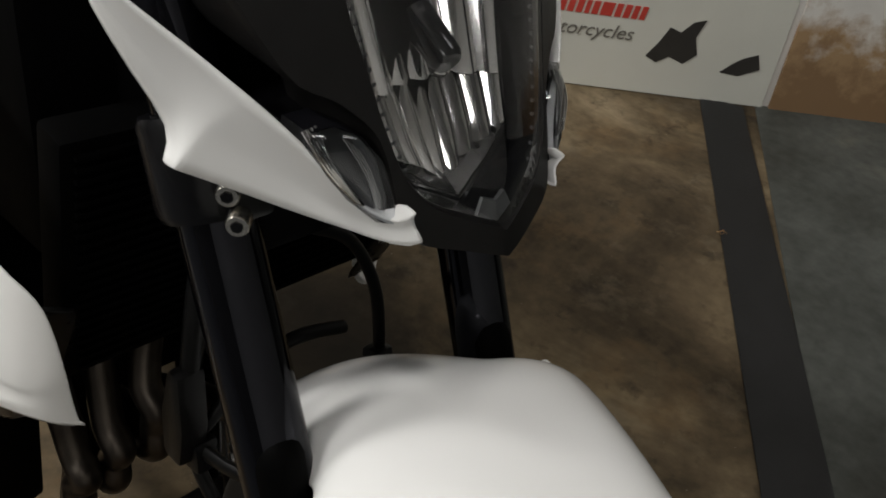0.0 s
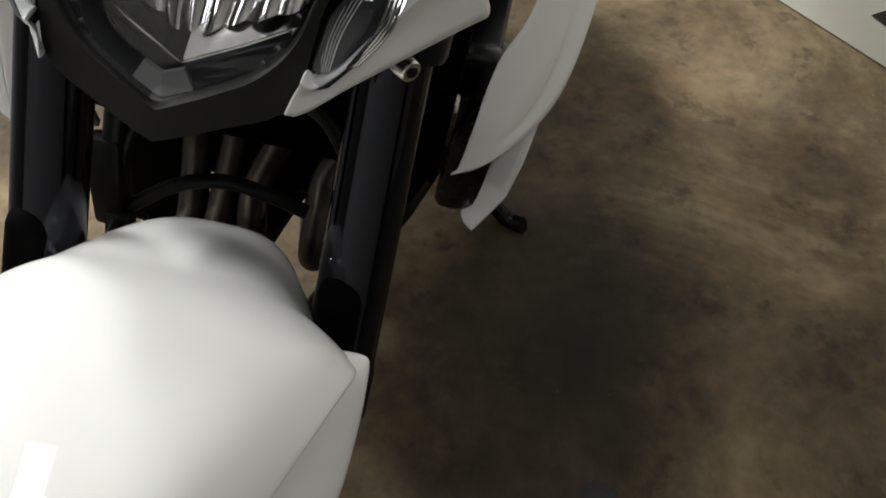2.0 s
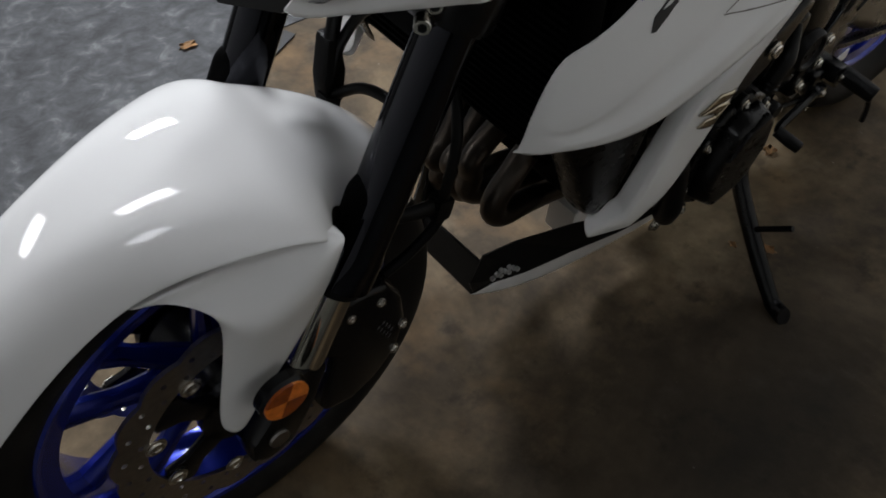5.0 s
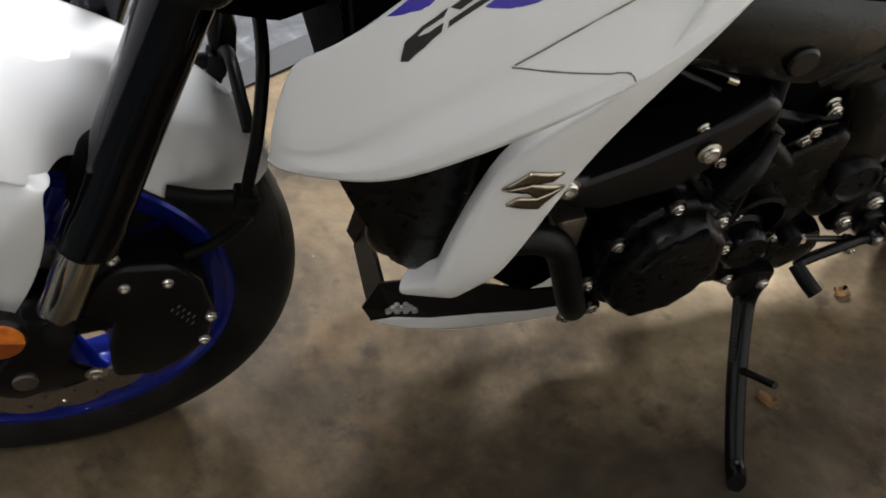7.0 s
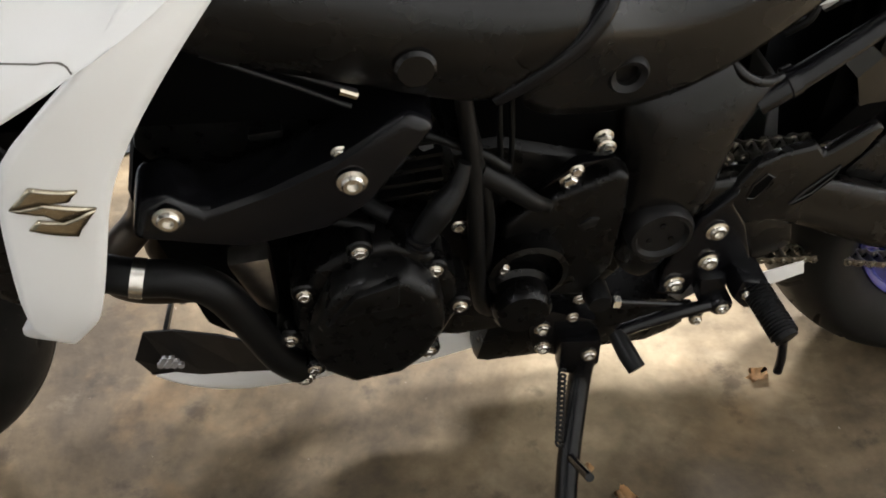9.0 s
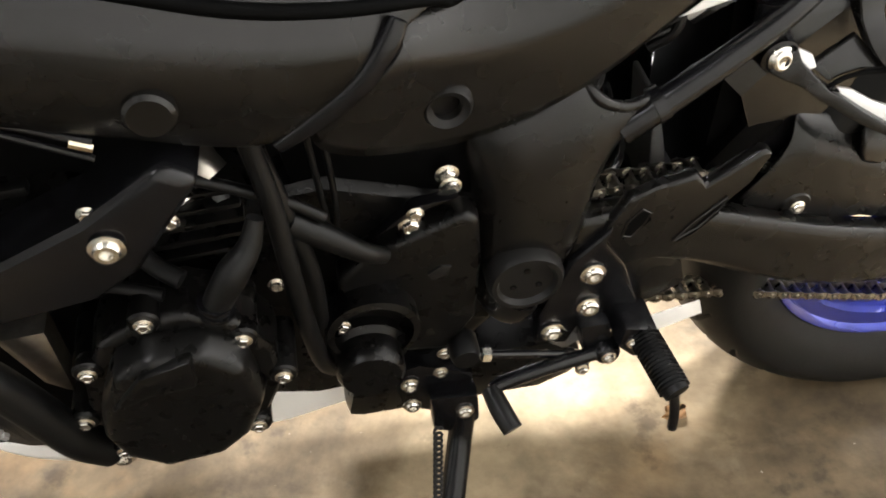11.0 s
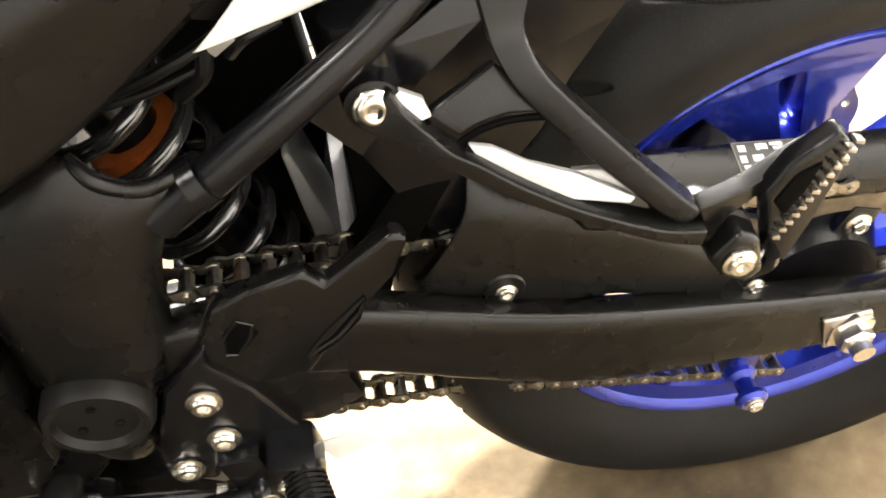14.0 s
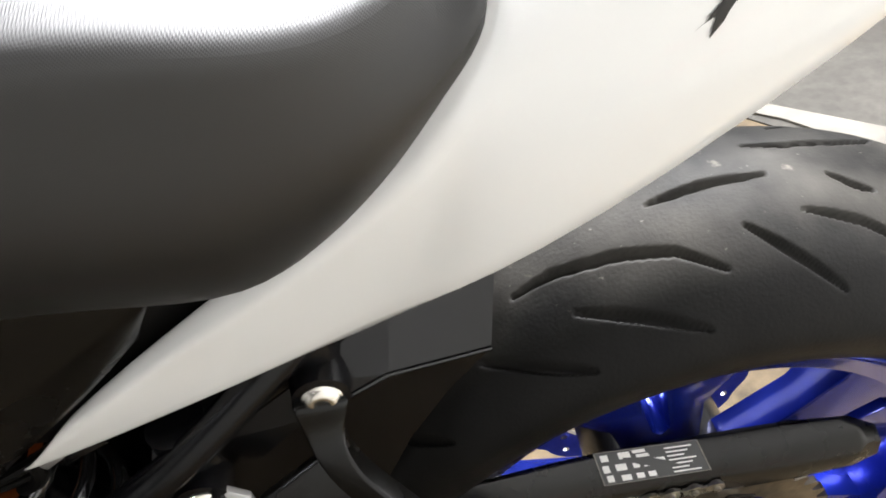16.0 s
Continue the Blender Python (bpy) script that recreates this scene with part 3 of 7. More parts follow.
def ceiling_light(x, y, turn, watts, colour, length=0.95, width=0.5):
    """A ceiling panel light: sheet-metal frame round a glowing diffuser, with the lamp that it is."""
    ob = new("ceiling_light")
    ob.matrix_world = pose(x, y, 3.02, 0, 0, turn)
    tagged(ob, "white framed rectangular ceiling panel light, unseen, three of six added as fill", "lamp", "ceiling lights")
    h, w = length / 2, width / 2
    part("housing", prism([(-h, 0.06), (h, 0.06), (h, 0.18), (-h, 0.18)], -w, w, 0.004), WALL, ob)
    part("diffuser", prism([(-h + 0.03, 0.045), (h - 0.03, 0.045), (h - 0.03, 0.059), (-h + 0.03, 0.059)], -w + 0.03, w - 0.03, 0.002), TUBELIGHT, ob)
    for k in (-1, 1):
        part("frame_bar", prism([(-h, 0.035), (h, 0.035), (h, 0.059), (-h, 0.059)], k * w, k * (w - 0.028), 0.002), WALL, ob)
        part("frame_bar", prism([(k * h, 0.035), (k * (h - 0.028), 0.035), (k * (h - 0.028), 0.059), (k * h, 0.059)], -w + 0.029, w - 0.029, 0.002), WALL, ob)
    data = bpy.data.lights.new("panel_lamp", "AREA")
    data.shape, data.size, data.size_y, data.energy, data.color = "RECTANGLE", length - 0.1, width - 0.1, watts, colour
    lamp_ob = new("panel_lamp", data)
    lamp_ob.matrix_world = ob.matrix_world @ pose(0, 0, 0.03)
    return ob


DAYWHITE, WARMWHITE = (1.0, 0.99, 0.965), (1.0, 0.97, 0.92)
# the last three panels are added fill, no such lights are known
for x, y, turn, watts, colour in ((-0.05, 0.75, 4, 34, WARMWHITE), (2.7, 1.9, 8, 310, DAYWHITE), (1.1, 2.7, 8, 210, DAYWHITE), (2.7, 0.0, 98, 9, DAYWHITE), (-1.9, 2.4, 8, 30, WARMWHITE), (-0.95, -1.35, 40, 9, WARMWHITE)):
    ceiling_light(x, y, turn, watts, colour)

# ============ the motorcycle ============
bike = new("motorcycle")
bike.matrix_world = pose(0, 0, 0, 6.72, 0, 0)
tagged(bike, "white and black naked motorcycle with blue rims on its side stand", "motorcycle")
FW, RW = (0.008, 0.303), (1.468, 0.318)  # wheel centres: x back from the front axle, z up
BOLT_S = bolt_mesh("bolt", 0.0058, 0.005, True, 0.0075)
BOLT_M = bolt_mesh("bolt", 0.0072, 0.0055, True, 0.0095)
BOLT_L = bolt_mesh("bolt", 0.0088, 0.0065, True, 0.0118)


def dome_mesh(name, r, h):
    """A domed bolt head with a shallow socket, on a thin flange."""
    bm = revolve([(r * 1.15, 0), (r * 1.15, -0.0012), (r, -0.0016), (r * 0.94, -h * 0.5), (r * 0.75, -h * 0.85), (r * 0.42, -h), (r * 0.40, -h * 0.82), (0.0001, -h * 0.80)], (0, 0), 24)
    bmesh.ops.recalc_face_normals(bm, faces=bm.faces)
    for f in bm.faces:
        f.smooth = True
    me = bpy.data.meshes.new(name)
    bm.to_mesh(me)
    bm.free()
    return me


BOLT_H = dome_mesh("bolt", 0.0098, 0.0055)
BOLT_BIG = bolt_mesh("bolt", 0.0095, 0.004, True, 0.0125)
HEX_S = bolt_mesh("bolt", 0.0052, 0.005, False, 0.0072)
HEX_M = bolt_mesh("bolt", 0.0072, 0.0065, False, 0.0100)
for me in (BOLT_S, BOLT_M, BOLT_L, BOLT_H, BOLT_BIG, HEX_S, HEX_M):
    me.materials.append(STEEL)


def bolt(me, x, y, z, parent, rx=0.0, rz=0.0):
    return shared("bolt", me, parent, pose(x, y, z, rx, (x * 977) % 60, rz))


# ---- tyres ----
def tyre(name, centre, profile, n, grooves, period, parent):
    """A tyre with cut grooves. grooves: lines of (angle in degrees, metres across) repeated every period degrees; depth 4 mm."""
    pts = spline([(r, y, 0) for r, y in profile], 20)
    pr = np.array([(p.x, p.y) for p in pts])
    seg = np.r_[0, np.cumsum(np.linalg.norm(np.diff(pr, axis=0), axis=1))]
    mid = seg[-1] / 2
    m = len(pr)
    ang = np.arange(n) * 2 * math.pi / n
    depth = np.zeros((n, m))
    big = max(p[0] for p in profile)
    for line in grooves:
        for q, ((a0, s0), (a1, s1)) in enumerate(zip(line, line[1:])):
            for k in range(int(360 / period)):
                for side in (1, -1):
                    off = k * period + (0 if side == 1 else period / 2)
                    A0, A1 = radians(a0 + off), radians(a1 + off)
                    da = (ang - A0 + math.pi) % (2 * math.pi) - math.pi
                    u = da[:, None] * big
                    v = (seg[None, :] - mid) * side - s0
                    du, dv = (A1 - A0) * big, s1 - s0
                    t = np.clip((u * du + v * dv) / (du * du + dv * dv), 0, 1)
                    d = np.hypot(u - t * du, v - t * dv)
                    wide = 0.0012 + 0.0024 * np.sin(math.pi * (q + t) / (len(line) - 1)) ** 0.7
                    depth = np.maximum(depth, np.clip((wide - d) / 0.0016, 0, 1) * 0.005)
    rr = pr[None, :, 0] - depth
    X = centre[0] + rr * np.sin(ang)[:, None]
    Z = centre[1] + rr * np.cos(ang)[:, None]
    Y = np.broadcast_to(pr[None, :, 1], rr.shape)
    verts = np.stack([X, Y, Z], -1).reshape(-1, 3)
    i, j = np.meshgrid(np.arange(n), np.arange(m - 1), indexing="ij")
    a = i * m + j
    b = ((i + 1) % n) * m + j
    faces = np.stack([a, a + 1, b + 1, b], -1).reshape(-1, 4)
    me = bpy.data.meshes.new(name)
    me.from_pydata(verts.tolist(), [], faces.tolist())
    me.shade_smooth()
    me.materials.append(RUBBER)
    ob = new(name, me)
    ob.parent = parent
    return ob


def annulus_holes(centre, r0, r1, y0, y1, cells, wave=0.0, waves=0, hole=0.004, rows=2):
    """A brake disc: wavy outer edge, drilled through, with the walls of the holes and both faces."""
    bm = bmesh.new()
    cx, cz = centre

    def pt(r, a, y):
        rr = r + (wave * abs(math.sin(waves * a / 2)) if r > r1 - 1e-6 and waves else 0)
        return bm.verts.new((cx + rr * math.sin(a), y, cz + rr * math.cos(a)))
    da = 2 * math.pi / cells
    for c in range(cells):
        for k in range(rows):
            ra, rb = r0 + (r1 - r0) * k / rows, r0 + (r1 - r0) * (k + 1) / rows
            a0, a1 = c * da, (c + 1) * da
            am, rm = (a0 + a1) / 2, (ra + rb) / 2
            rim = [(ra, a0), (ra, am), (ra, a1), (rm, a1), (rb, a1), (rb, am), (rb, a0), (rm, a0)]
            drilled = (c + k) % 2 == 0
            order = [(math.cos(t), math.sin(t)) for t in [math.radians(q) for q in (225, 270, 315, 0, 45, 90, 135, 180)]]
            faces = []
            for y in (y0, y1):
                outer = [pt(r, a, y) for r, a in rim]
                if drilled:
                    inner = [bm.verts.new((cx + (rm + hole * v) * math.sin(am + hole * u / rm), y, cz + (rm + hole * v) * math.cos(am + hole * u / rm))) for u, v in order]
                    for q in range(8):
                        bm.faces.new((outer[q], outer[(q + 1) % 8], inner[(q + 1) % 8], inner[q]))
                    faces.append(inner)
                else:
                    bm.faces.new(outer)
                faces.append(outer)
            if drilled:
                for q in range(8):
                    bm.faces.new((faces[0][q], faces[0][(q + 1) % 8], faces[2][(q + 1) % 8], faces[2][q]))
            oa, ob_ = faces[-3 if drilled else 0], faces[-1]
            oa = faces[1] if drilled else faces[0]
            if k == rows - 1:
                for q in (4, 5):
                    bm.faces.new((oa[q], oa[q + 1], ob_[q + 1], ob_[q]))
            if k == 0:
                for q in (0, 1):
                    bm.faces.new((oa[q], oa[q + 1], ob_[q + 1], ob_[q]))
    bmesh.ops.remove_doubles(bm, verts=bm.verts, dist=2e-5)
    return bm


def polar(centre, r, deg):
    a = radians(deg)
    return (centre[0] + r * math.sin(a), centre[1] + r * math.cos(a))


# ---- front wheel ----
fr = part("front_wheel", revolve([(0.196, -0.040), (0.216, -0.044), (0.219, -0.050), (0.224, -0.052), (0.227, -0.049), (0.225, -0.043), (0.205, -0.030), (0.198, 0.0), (0.205, 0.030), (0.225, 0.043), (0.227, 0.049), (0.224, 0.052), (0.219, 0.050), (0.216, 0.044), (0.196, 0.040), (0.190, 0.0), (0.196, -0.040)], FW, 96), BLUE, bike, "dark blue cast alloy front wheel rim")
tyre("tyre", FW, [(0.222, -0.046), (0.240, -0.056), (0.262, -0.060), (0.283, -0.053), (0.298, -0.031), (0.303, 0.0), (0.298, 0.031), (0.283, 0.053), (0.262, 0.060), (0.240, 0.056), (0.222, 0.046)], 360, [[(0, 0.010), (7, 0.022), (15, 0.040)], [(10, 0.028), (18, 0.048)]], 24, fr)
for k in range(5):
    a = 72 * k + 14
    for sgn in (-1, 1):
        inner, outer = polar(FW, 0.040, a + sgn * 16), polar(FW, 0.198, a + sgn * 13)
        part("spoke", tube([(inner[0], 0.0, inner[1]), (*[(inner[0] + outer[0]) / 2], sgn * 0.004, (inner[1] + outer[1]) / 2), (outer[0], 0.0, outer[1])], [0.019, 0.013, 0.018], 10, 6, 0.8), BLUE, fr)
part("hub", revolve([(0.0001, -0.062), (0.045, -0.062), (0.052, -0.050), (0.046, -0.030), (0.046, 0.030), (0.052, 0.050), (0.045, 0.062), (0.0001, 0.062)], FW, 40), SATIN, fr)
for side in (-1, 1):
    y = side * 0.073
    disc = part("brake_disc", annulus_holes(FW, 0.119, 0.154, y - 0.0025, y + 0.0025, 48, 0.0075, 16, 0.0036, 2), DISC, fr, "petal edged drilled steel brake disc")
    arms = []
    for k in range(5):
        a = 72 * k + 20
        p = [polar(FW, 0.045, a - 22), polar(FW, 0.085, a - 9), polar(FW, 0.112, a - 13), polar(FW, 0.122, a - 6), polar(FW, 0.122, a + 6), polar(FW, 0.112, a + 13), polar(FW, 0.085, a + 9), polar(FW, 0.045, a + 22)]
        arms.append(prism(p, y * 0.9, y * 1.02, 0.002))
    arms.append(ring_plate(FW, 0.022, 0.055, y * 0.86, y * 1.02, 40))
    part("disc_carrier", join(*arms), SATIN, fr)
    for k in range(8):
        bx, bz = polar(FW, 0.111, 45 * k + 15)
        shared("disc_button", BOLT_BIG, fr, pose(bx, y + 0.003 * side, bz, 0, 0, 0 if side < 0 else 180))

# ---- fork ----
FA = Vector((0.117, 0, 0.505))  # a point on the fork's line, and its rake
FD = Vector((math.sin(radians(24.8)), 0, math.cos(radians(24.8))))


def on_fork(z, y, ahead=0.0):
    p = FA + FD * ((z - FA.z) / FD.z)
    n = Vector((-FD.z, 0, FD.x))
    return (p.x + n.x * ahead, y, p.z + n.z * ahead)


for side in (-1, 1):
    y = 0.114 * side
    leg = part("fork_leg", tube([on_fork(0.497, y - 0.006), on_fork(0.53, y - 0.006), on_fork(0.536, y - 0.006), on_fork(0.74, y - 0.001), on_fork(1.02, y)], [0.0285, 0.0285, 0.0270, 0.0270, 0.0270], 40, smooth_path=False), FORK, bike, "black anodised upper fork tube")
    part("dust_seal", tube([on_fork(0.486, y), on_fork(0.499, y)], 0.0265, 28), HOSE, leg)
    part("stanchion", tube([on_fork(0.335, y), on_fork(0.495, y)], 0.0205, 28), CHROME, leg, "polished bronze tinted inner fork tube")
    part("fork_foot", prism([(-0.022, 0.285), (0.000, 0.272), (0.032, 0.280), (0.062, 0.335), (0.082, 0.392), (0.060, 0.402), (0.030, 0.395), (0.004, 0.345), (-0.020, 0.315)], y - 0.021, y + 0.021, 0.008), SATIN, leg)
    part("axle_cap", revolve([(0.0001, y + side * 0.024), (0.012, y + side * 0.024), (0.013, y + side * 0.018), (0.017, y + side * 0.018), (0.017, y)], (0.012, 0.308), 28), DISC, leg)
    part("clamp", tube([on_fork(0.752, y), on_fork(0.757, y), on_fork(0.808, y), on_fork(0.813, y)], [0.034, 0.0365, 0.0365, 0.034], 32, smooth_path=False), SATIN, leg)
    lug = prism([(0.196, 0.762), (0.240, 0.755), (0.262, 0.812), (0.210, 0.816)], side * 0.090, side * 0.126, 0.006)
    part("clamp_lug", lug, SATIN, leg)
    for z, x in ((0.771, 0.186), (0.786, 0.1975)):
        part("bolt", tube([(x + 0.008, side * 0.121, z), (x, side * 0.129, z + 0.001), (x - 0.0012, side * 0.1302, z + 0.001)], [0.0078, 0.0078, 0.0068], 16, smooth_path=False), STEEL, leg)
        part("bolt_socket", tube([(x - 0.0005, side * 0.1296, z + 0.001), (x - 0.0018, side * 0.1309, z + 0.001)], 0.0042, 6), SATIN, leg)
    # caliper behind the leg
    cal = part("brake_caliper", prism([(0.070, 0.375), (0.100, 0.420), (0.128, 0.440), (0.180, 0.430), (0.204, 0.390), (0.212, 0.335), (0.200, 0.282), (0.168, 0.248), (0.128, 0.228), (0.085, 0.240), (0.092, 0.300), (0.105, 0.345)], side * 0.055, side * 0.112, 0.010, 0.05, 3), SATIN, bike, "black four piston front brake caliper")
    for bx, bz in ((0.169, 0.402), (0.191, 0.289), (0.128, 0.405), (0.203, 0.330)):
        shared("bolt", BOLT_S, cal, pose(bx, side * 0.110, bz, 0, 0, 0 if side < 0 else 180))
    for row, count in ((0, 5), (1, 4)):
        for q in range(count):
            mx_, mz_ = 0.164 + 0.0042 * q + 0.007 * row, 0.352 - 0.0075 * q + 0.004 * row
            part("caliper_mark", prism([(mx_, mz_), (mx_ + 0.0022, mz_ + 0.0006), (mx_ + 0.0050, mz_ + 0.0052), (mx_ + 0.0028, mz_ + 0.0050)], side * 0.109, side * 0.1122, 0), GREYLAMP, cal, smooth=False)
part("fork_bridge", prism([(0.185, 0.772), (0.262, 0.758), (0.285, 0.800), (0.262, 0.830), (0.205, 0.826)], -0.088, 0.088, 0.008), SATIN, bike)
part("axle", tube([(0.012, -0.12, 0.308), (0.012, 0.12, 0.308)], 0.011, 16), STEEL, fr)


# ---- front mudguard ----

def mudguard():
    """One shell from nose to tail round the wheel: sections of (across, radius), wider at the shoulders ahead of the fork."""
    stations = [  # degrees from straight up (front minus), half width, crown radius, edge radius
        (-76, 0.028, 0.322, 0.312), (-72, 0.050, 0.330, 0.300), (-60, 0.068, 0.337, 0.288), (-46, 0.075, 0.342, 0.284), (-32, 0.080, 0.345, 0.287),
        (-18, 0.087, 0.347, 0.297), (-7, 0.106, 0.347, 0.303), (3, 0.124, 0.346, 0.306), (10, 0.135, 0.345, 0.309), (14.0, 0.141, 0.344, 0.304), (17.2, 0.139, 0.342, 0.299), (19.2, 0.117, 0.341, 0.306), (21.5, 0.105, 0.342, 0.309), (28, 0.105, 0.342, 0.294), (38, 0.100, 0.342, 0.270), (50, 0.085, 0.338, 0.262), (58, 0.064, 0.332, 0.275), (62, 0.050, 0.328, 0.295)]
    rows = []
    for deg, w, rc, re in stations:
        row = []
        for k in range(-6, 7):
            u = k / 6
            drop = abs(u) ** 3.1
            yy = w * math.copysign(abs(u) ** 0.85, u) * (1 if u < 0 else 0.92)
            r = rc - 0.0065 + (re - rc) * drop
            x, z = polar(FW, r, deg)
            # shifted and tilted sideways to fit the camera's view
            row.append((x, yy + 0.006 * min(max((deg - 12) / 10, 0), 1), z - 0.018 * yy))
        rows.append(row)
    return rows


fender = panel(mudguard(), 0.003, 2, 1, (), "front_mudguard", WHITE, bike, "glossy pearl white front mudguard")
for side in (-1, 1):
    # the guard that reaches down beside each fork leg, with a scooped hollow
    top = [(-0.087, 0.086, 0.584), (-0.039, 0.097, 0.595), (0.010, 0.108, 0.608), (0.043, 0.117, 0.616), (0.071, 0.125, 0.618), (0.089, 0.131, 0.612), (0.104, 0.136, 0.602)]
    hollow = [(-0.056, 0.088, 0.572), (-0.027, 0.100, 0.570), (0.008, 0.111, 0.574), (0.038, 0.122, 0.582), (0.064, 0.131, 0.590), (0.083, 0.137, 0.596), (0.101, 0.141, 0.596)]
    rim = [(-0.026, 0.120, 0.560), (-0.014, 0.139, 0.545), (0.008, 0.149, 0.539), (0.033, 0.153, 0.547), (0.058, 0.153, 0.562), (0.076, 0.152, 0.577), (0.096, 0.148, 0.590)]
    low = [(-0.020, 0.120, 0.530), (-0.012, 0.132, 0.512), (0.010, 0.137, 0.506), (0.032, 0.138, 0.506), (0.052, 0.137, 0.506), (0.068, 0.136, 0.510), (0.086, 0.134, 0.518)]
    leg_ = [(-0.028, 0.114, 0.452), (-0.018, 0.122, 0.444), (-0.004, 0.125, 0.440), (0.010, 0.126, 0.438), (0.024, 0.126, 0.435), (0.038, 0.125, 0.433), (0.050, 0.122, 0.432)]
    foot = [(-0.042, 0.110, 0.362), (-0.037, 0.115, 0.343), (-0.029, 0.118, 0.334), (-0.020, 0.118, 0.332), (-0.012, 0.117, 0.338), (-0.006, 0.116, 0.350), (-0.001, 0.114, 0.362)]
    if side > 0:
        top, hollow, rim, low, leg_, foot = ([(x, y - 0.018, z - 0.010) for x, y, z in row] for row in (top, hollow, rim, low, leg_, foot))
    else:
        top = [(x, y, z - 0.009) for x, y, z in top]
        hollow = [(x, y, z - 0.005) for x, y, z in hollow]
    tuck = [(x, y - 0.018, z - 0.006) for x, y, z in top]
    top = [(x, y - 0.001, z - 0.006) for x, y, z in top]
    part_ob = panel([tuck, top, hollow, rim, low, leg_, foot], 0.003, 2, side, (1,), "fork_guard", WHITE, fender, "white moulded guard beside the fork leg")
    # dark sleeve between guard and tube
    part("guard_sleeve", tube([on_fork(0.545, side * 0.116, 0.014), on_fork(0.590, side * 0.114, 0.014), on_fork(0.604, side * 0.112, 0.012)], [0.018, 0.019, 0.014], 16, 4), NEARBLACK, fender)
    refl = part("side_reflector", revolve([(0.0001, -0.010), (0.025, -0.009), (0.0285, -0.005), (0.0285, 0.006), (0.0001, 0.006)], (0, 0), 40), SATIN, bike, "round amber side reflector in a black cup")
    refl.matrix_local = pose(0.014, side * 0.148, 0.418, 0, 0, 0 if side < 0 else 180)
    for k in range(4):
        wedge = [(0.0, 0.0)] + [polar((0, 0), 0.0255, 90 * k + 90 * q / 6 + 20) for q in range(7)]
        part("reflector_facet", prism(wedge, -0.008, -0.0112 - 0.0006 * (k % 2), 0), AMBER_SHADED if k % 2 else AMBER, refl, smooth=False)
    # brake hose bracket and hose behind the leg
    part("hose_clip", tube([(0.185, side * 0.088, 0.508), (0.215, side * 0.096, 0.502), (0.245, side * 0.100, 0.498)], [0.008, 0.009, 0.010], 12, 5, 0.6), HOSE, fender)
    part("hose_clamp", prism([(0.240, 0.482), (0.262, 0.478), (0.268, 0.505), (0.246, 0.512)], side * 0.090, side * 0.112, 0.004), HOSE, fender)
    part("brake_hose", tube([(0.290, side * 0.02, 0.66), (0.285, side * 0.07, 0.63), (0.272, side * 0.098, 0.575), (0.258, side * 0.103, 0.515), (0.255, side * 0.102, 0.475), (0.225, side * 0.095, 0.435), (0.190, side * 0.09, 0.415)], 0.0062, 12), HOSE, bike)
    bolt(BOLT_S, 0.123, side * 0.098, 0.436, fender)
part("hose_bridge", tube([(0.262, 0.105, 0.500), (0.262, 0.088, 0.516), (0.264, 0.050, 0.548), (0.265, 0.012, 0.562), (0.266, -0.022, 0.558), (0.268, -0.060, 0.545)], 0.0065, 12), HOSE, bike)
part("hose_union", prism([(0.250, 0.490), (0.275, 0.490), (0.280, 0.535), (0.272, 0.585), (0.256, 0.585), (0.248, 0.530)], 0.097, 0.124, 0.006), HOSE, bike)
part("hose_riser", tube([(0.265, 0.106, 0.580), (0.272, 0.098, 0.640), (0.285, 0.08, 0.72)], 0.0085, 12), HOSE, bike)


# ---- headlamp unit ----
def face_x(y, z, out=0.0):
    """The raked, wrapped front of the lamp unit."""
    return 0.088 + 0.42 * (z - 0.78) + 1.05 * abs(y) ** 1.5 - out


def outline(half):
    """Mirrors half an outline of (y, z), from the bottom middle to the top middle."""
    return half + [(-y, z) for y, z in reversed(half[1:-1])]


def dense(half, per=4):
    return [(p.x, p.y) for p in spline([(y, z, 0) for y, z in half], per)]


LENS_EDGE = dense([(0, 0.7835), (0.026, 0.7935), (0.048, 0.803), (0.064, 0.820), (0.073, 0.848), (0.079, 0.880), (0.087, 0.930), (0.080, 0.985), (0.045, 1.020), (0, 1.03)])
CUP_EDGE = dense([(0, 0.7835), (0.022, 0.7935), (0.045, 0.8030), (0.064, 0.8120), (0.068, 0.838), (0.072, 0.880), (0.078, 0.930), (0.074, 0.980), (0.042, 1.012), (0, 1.02)])
SHELL_EDGE = dense([(0, 0.7645), (0.034, 0.7745), (0.064, 0.783), (0.073, 0.802), (0.079, 0.842), (0.098, 0.862), (0.125, 0.880), (0.150, 0.960), (0.10, 1.05), (0, 1.08)])


def lamp_ring(half, scale=1.0, out=0.0, back=0.0, mid=0.86):
    return [(face_x(y * scale, mid + (z - mid) * scale, out) + back, y * scale, mid + (z - mid) * scale) for y, z in outline(half)]


lamp = part("headlamp", loft([lamp_ring(SHELL_EDGE, 0.93, 0, 0.10), lamp_ring(SHELL_EDGE, 0.99, 0, 0.012), lamp_ring(SHELL_EDGE), lamp_ring(SHELL_EDGE, 0.985, 0.004),
                              lamp_ring(LENS_EDGE, 1.015, 0.004), lamp_ring(LENS_EDGE, 1.0, 0.002), lamp_ring(LENS_EDGE, 0.995, -0.004)], cap=False), PLASTIC, bike, "black plastic headlamp cowl with a pointed chin")
part("lamp_trim", loft([lamp_ring(LENS_EDGE, 1.0, -0.002), lamp_ring(LENS_EDGE, 0.985, -0.010), lamp_ring(CUP_EDGE, 1.03, -0.036), lamp_ring(CUP_EDGE, 1.0, -0.038)], cap=False), GLOSS, lamp)
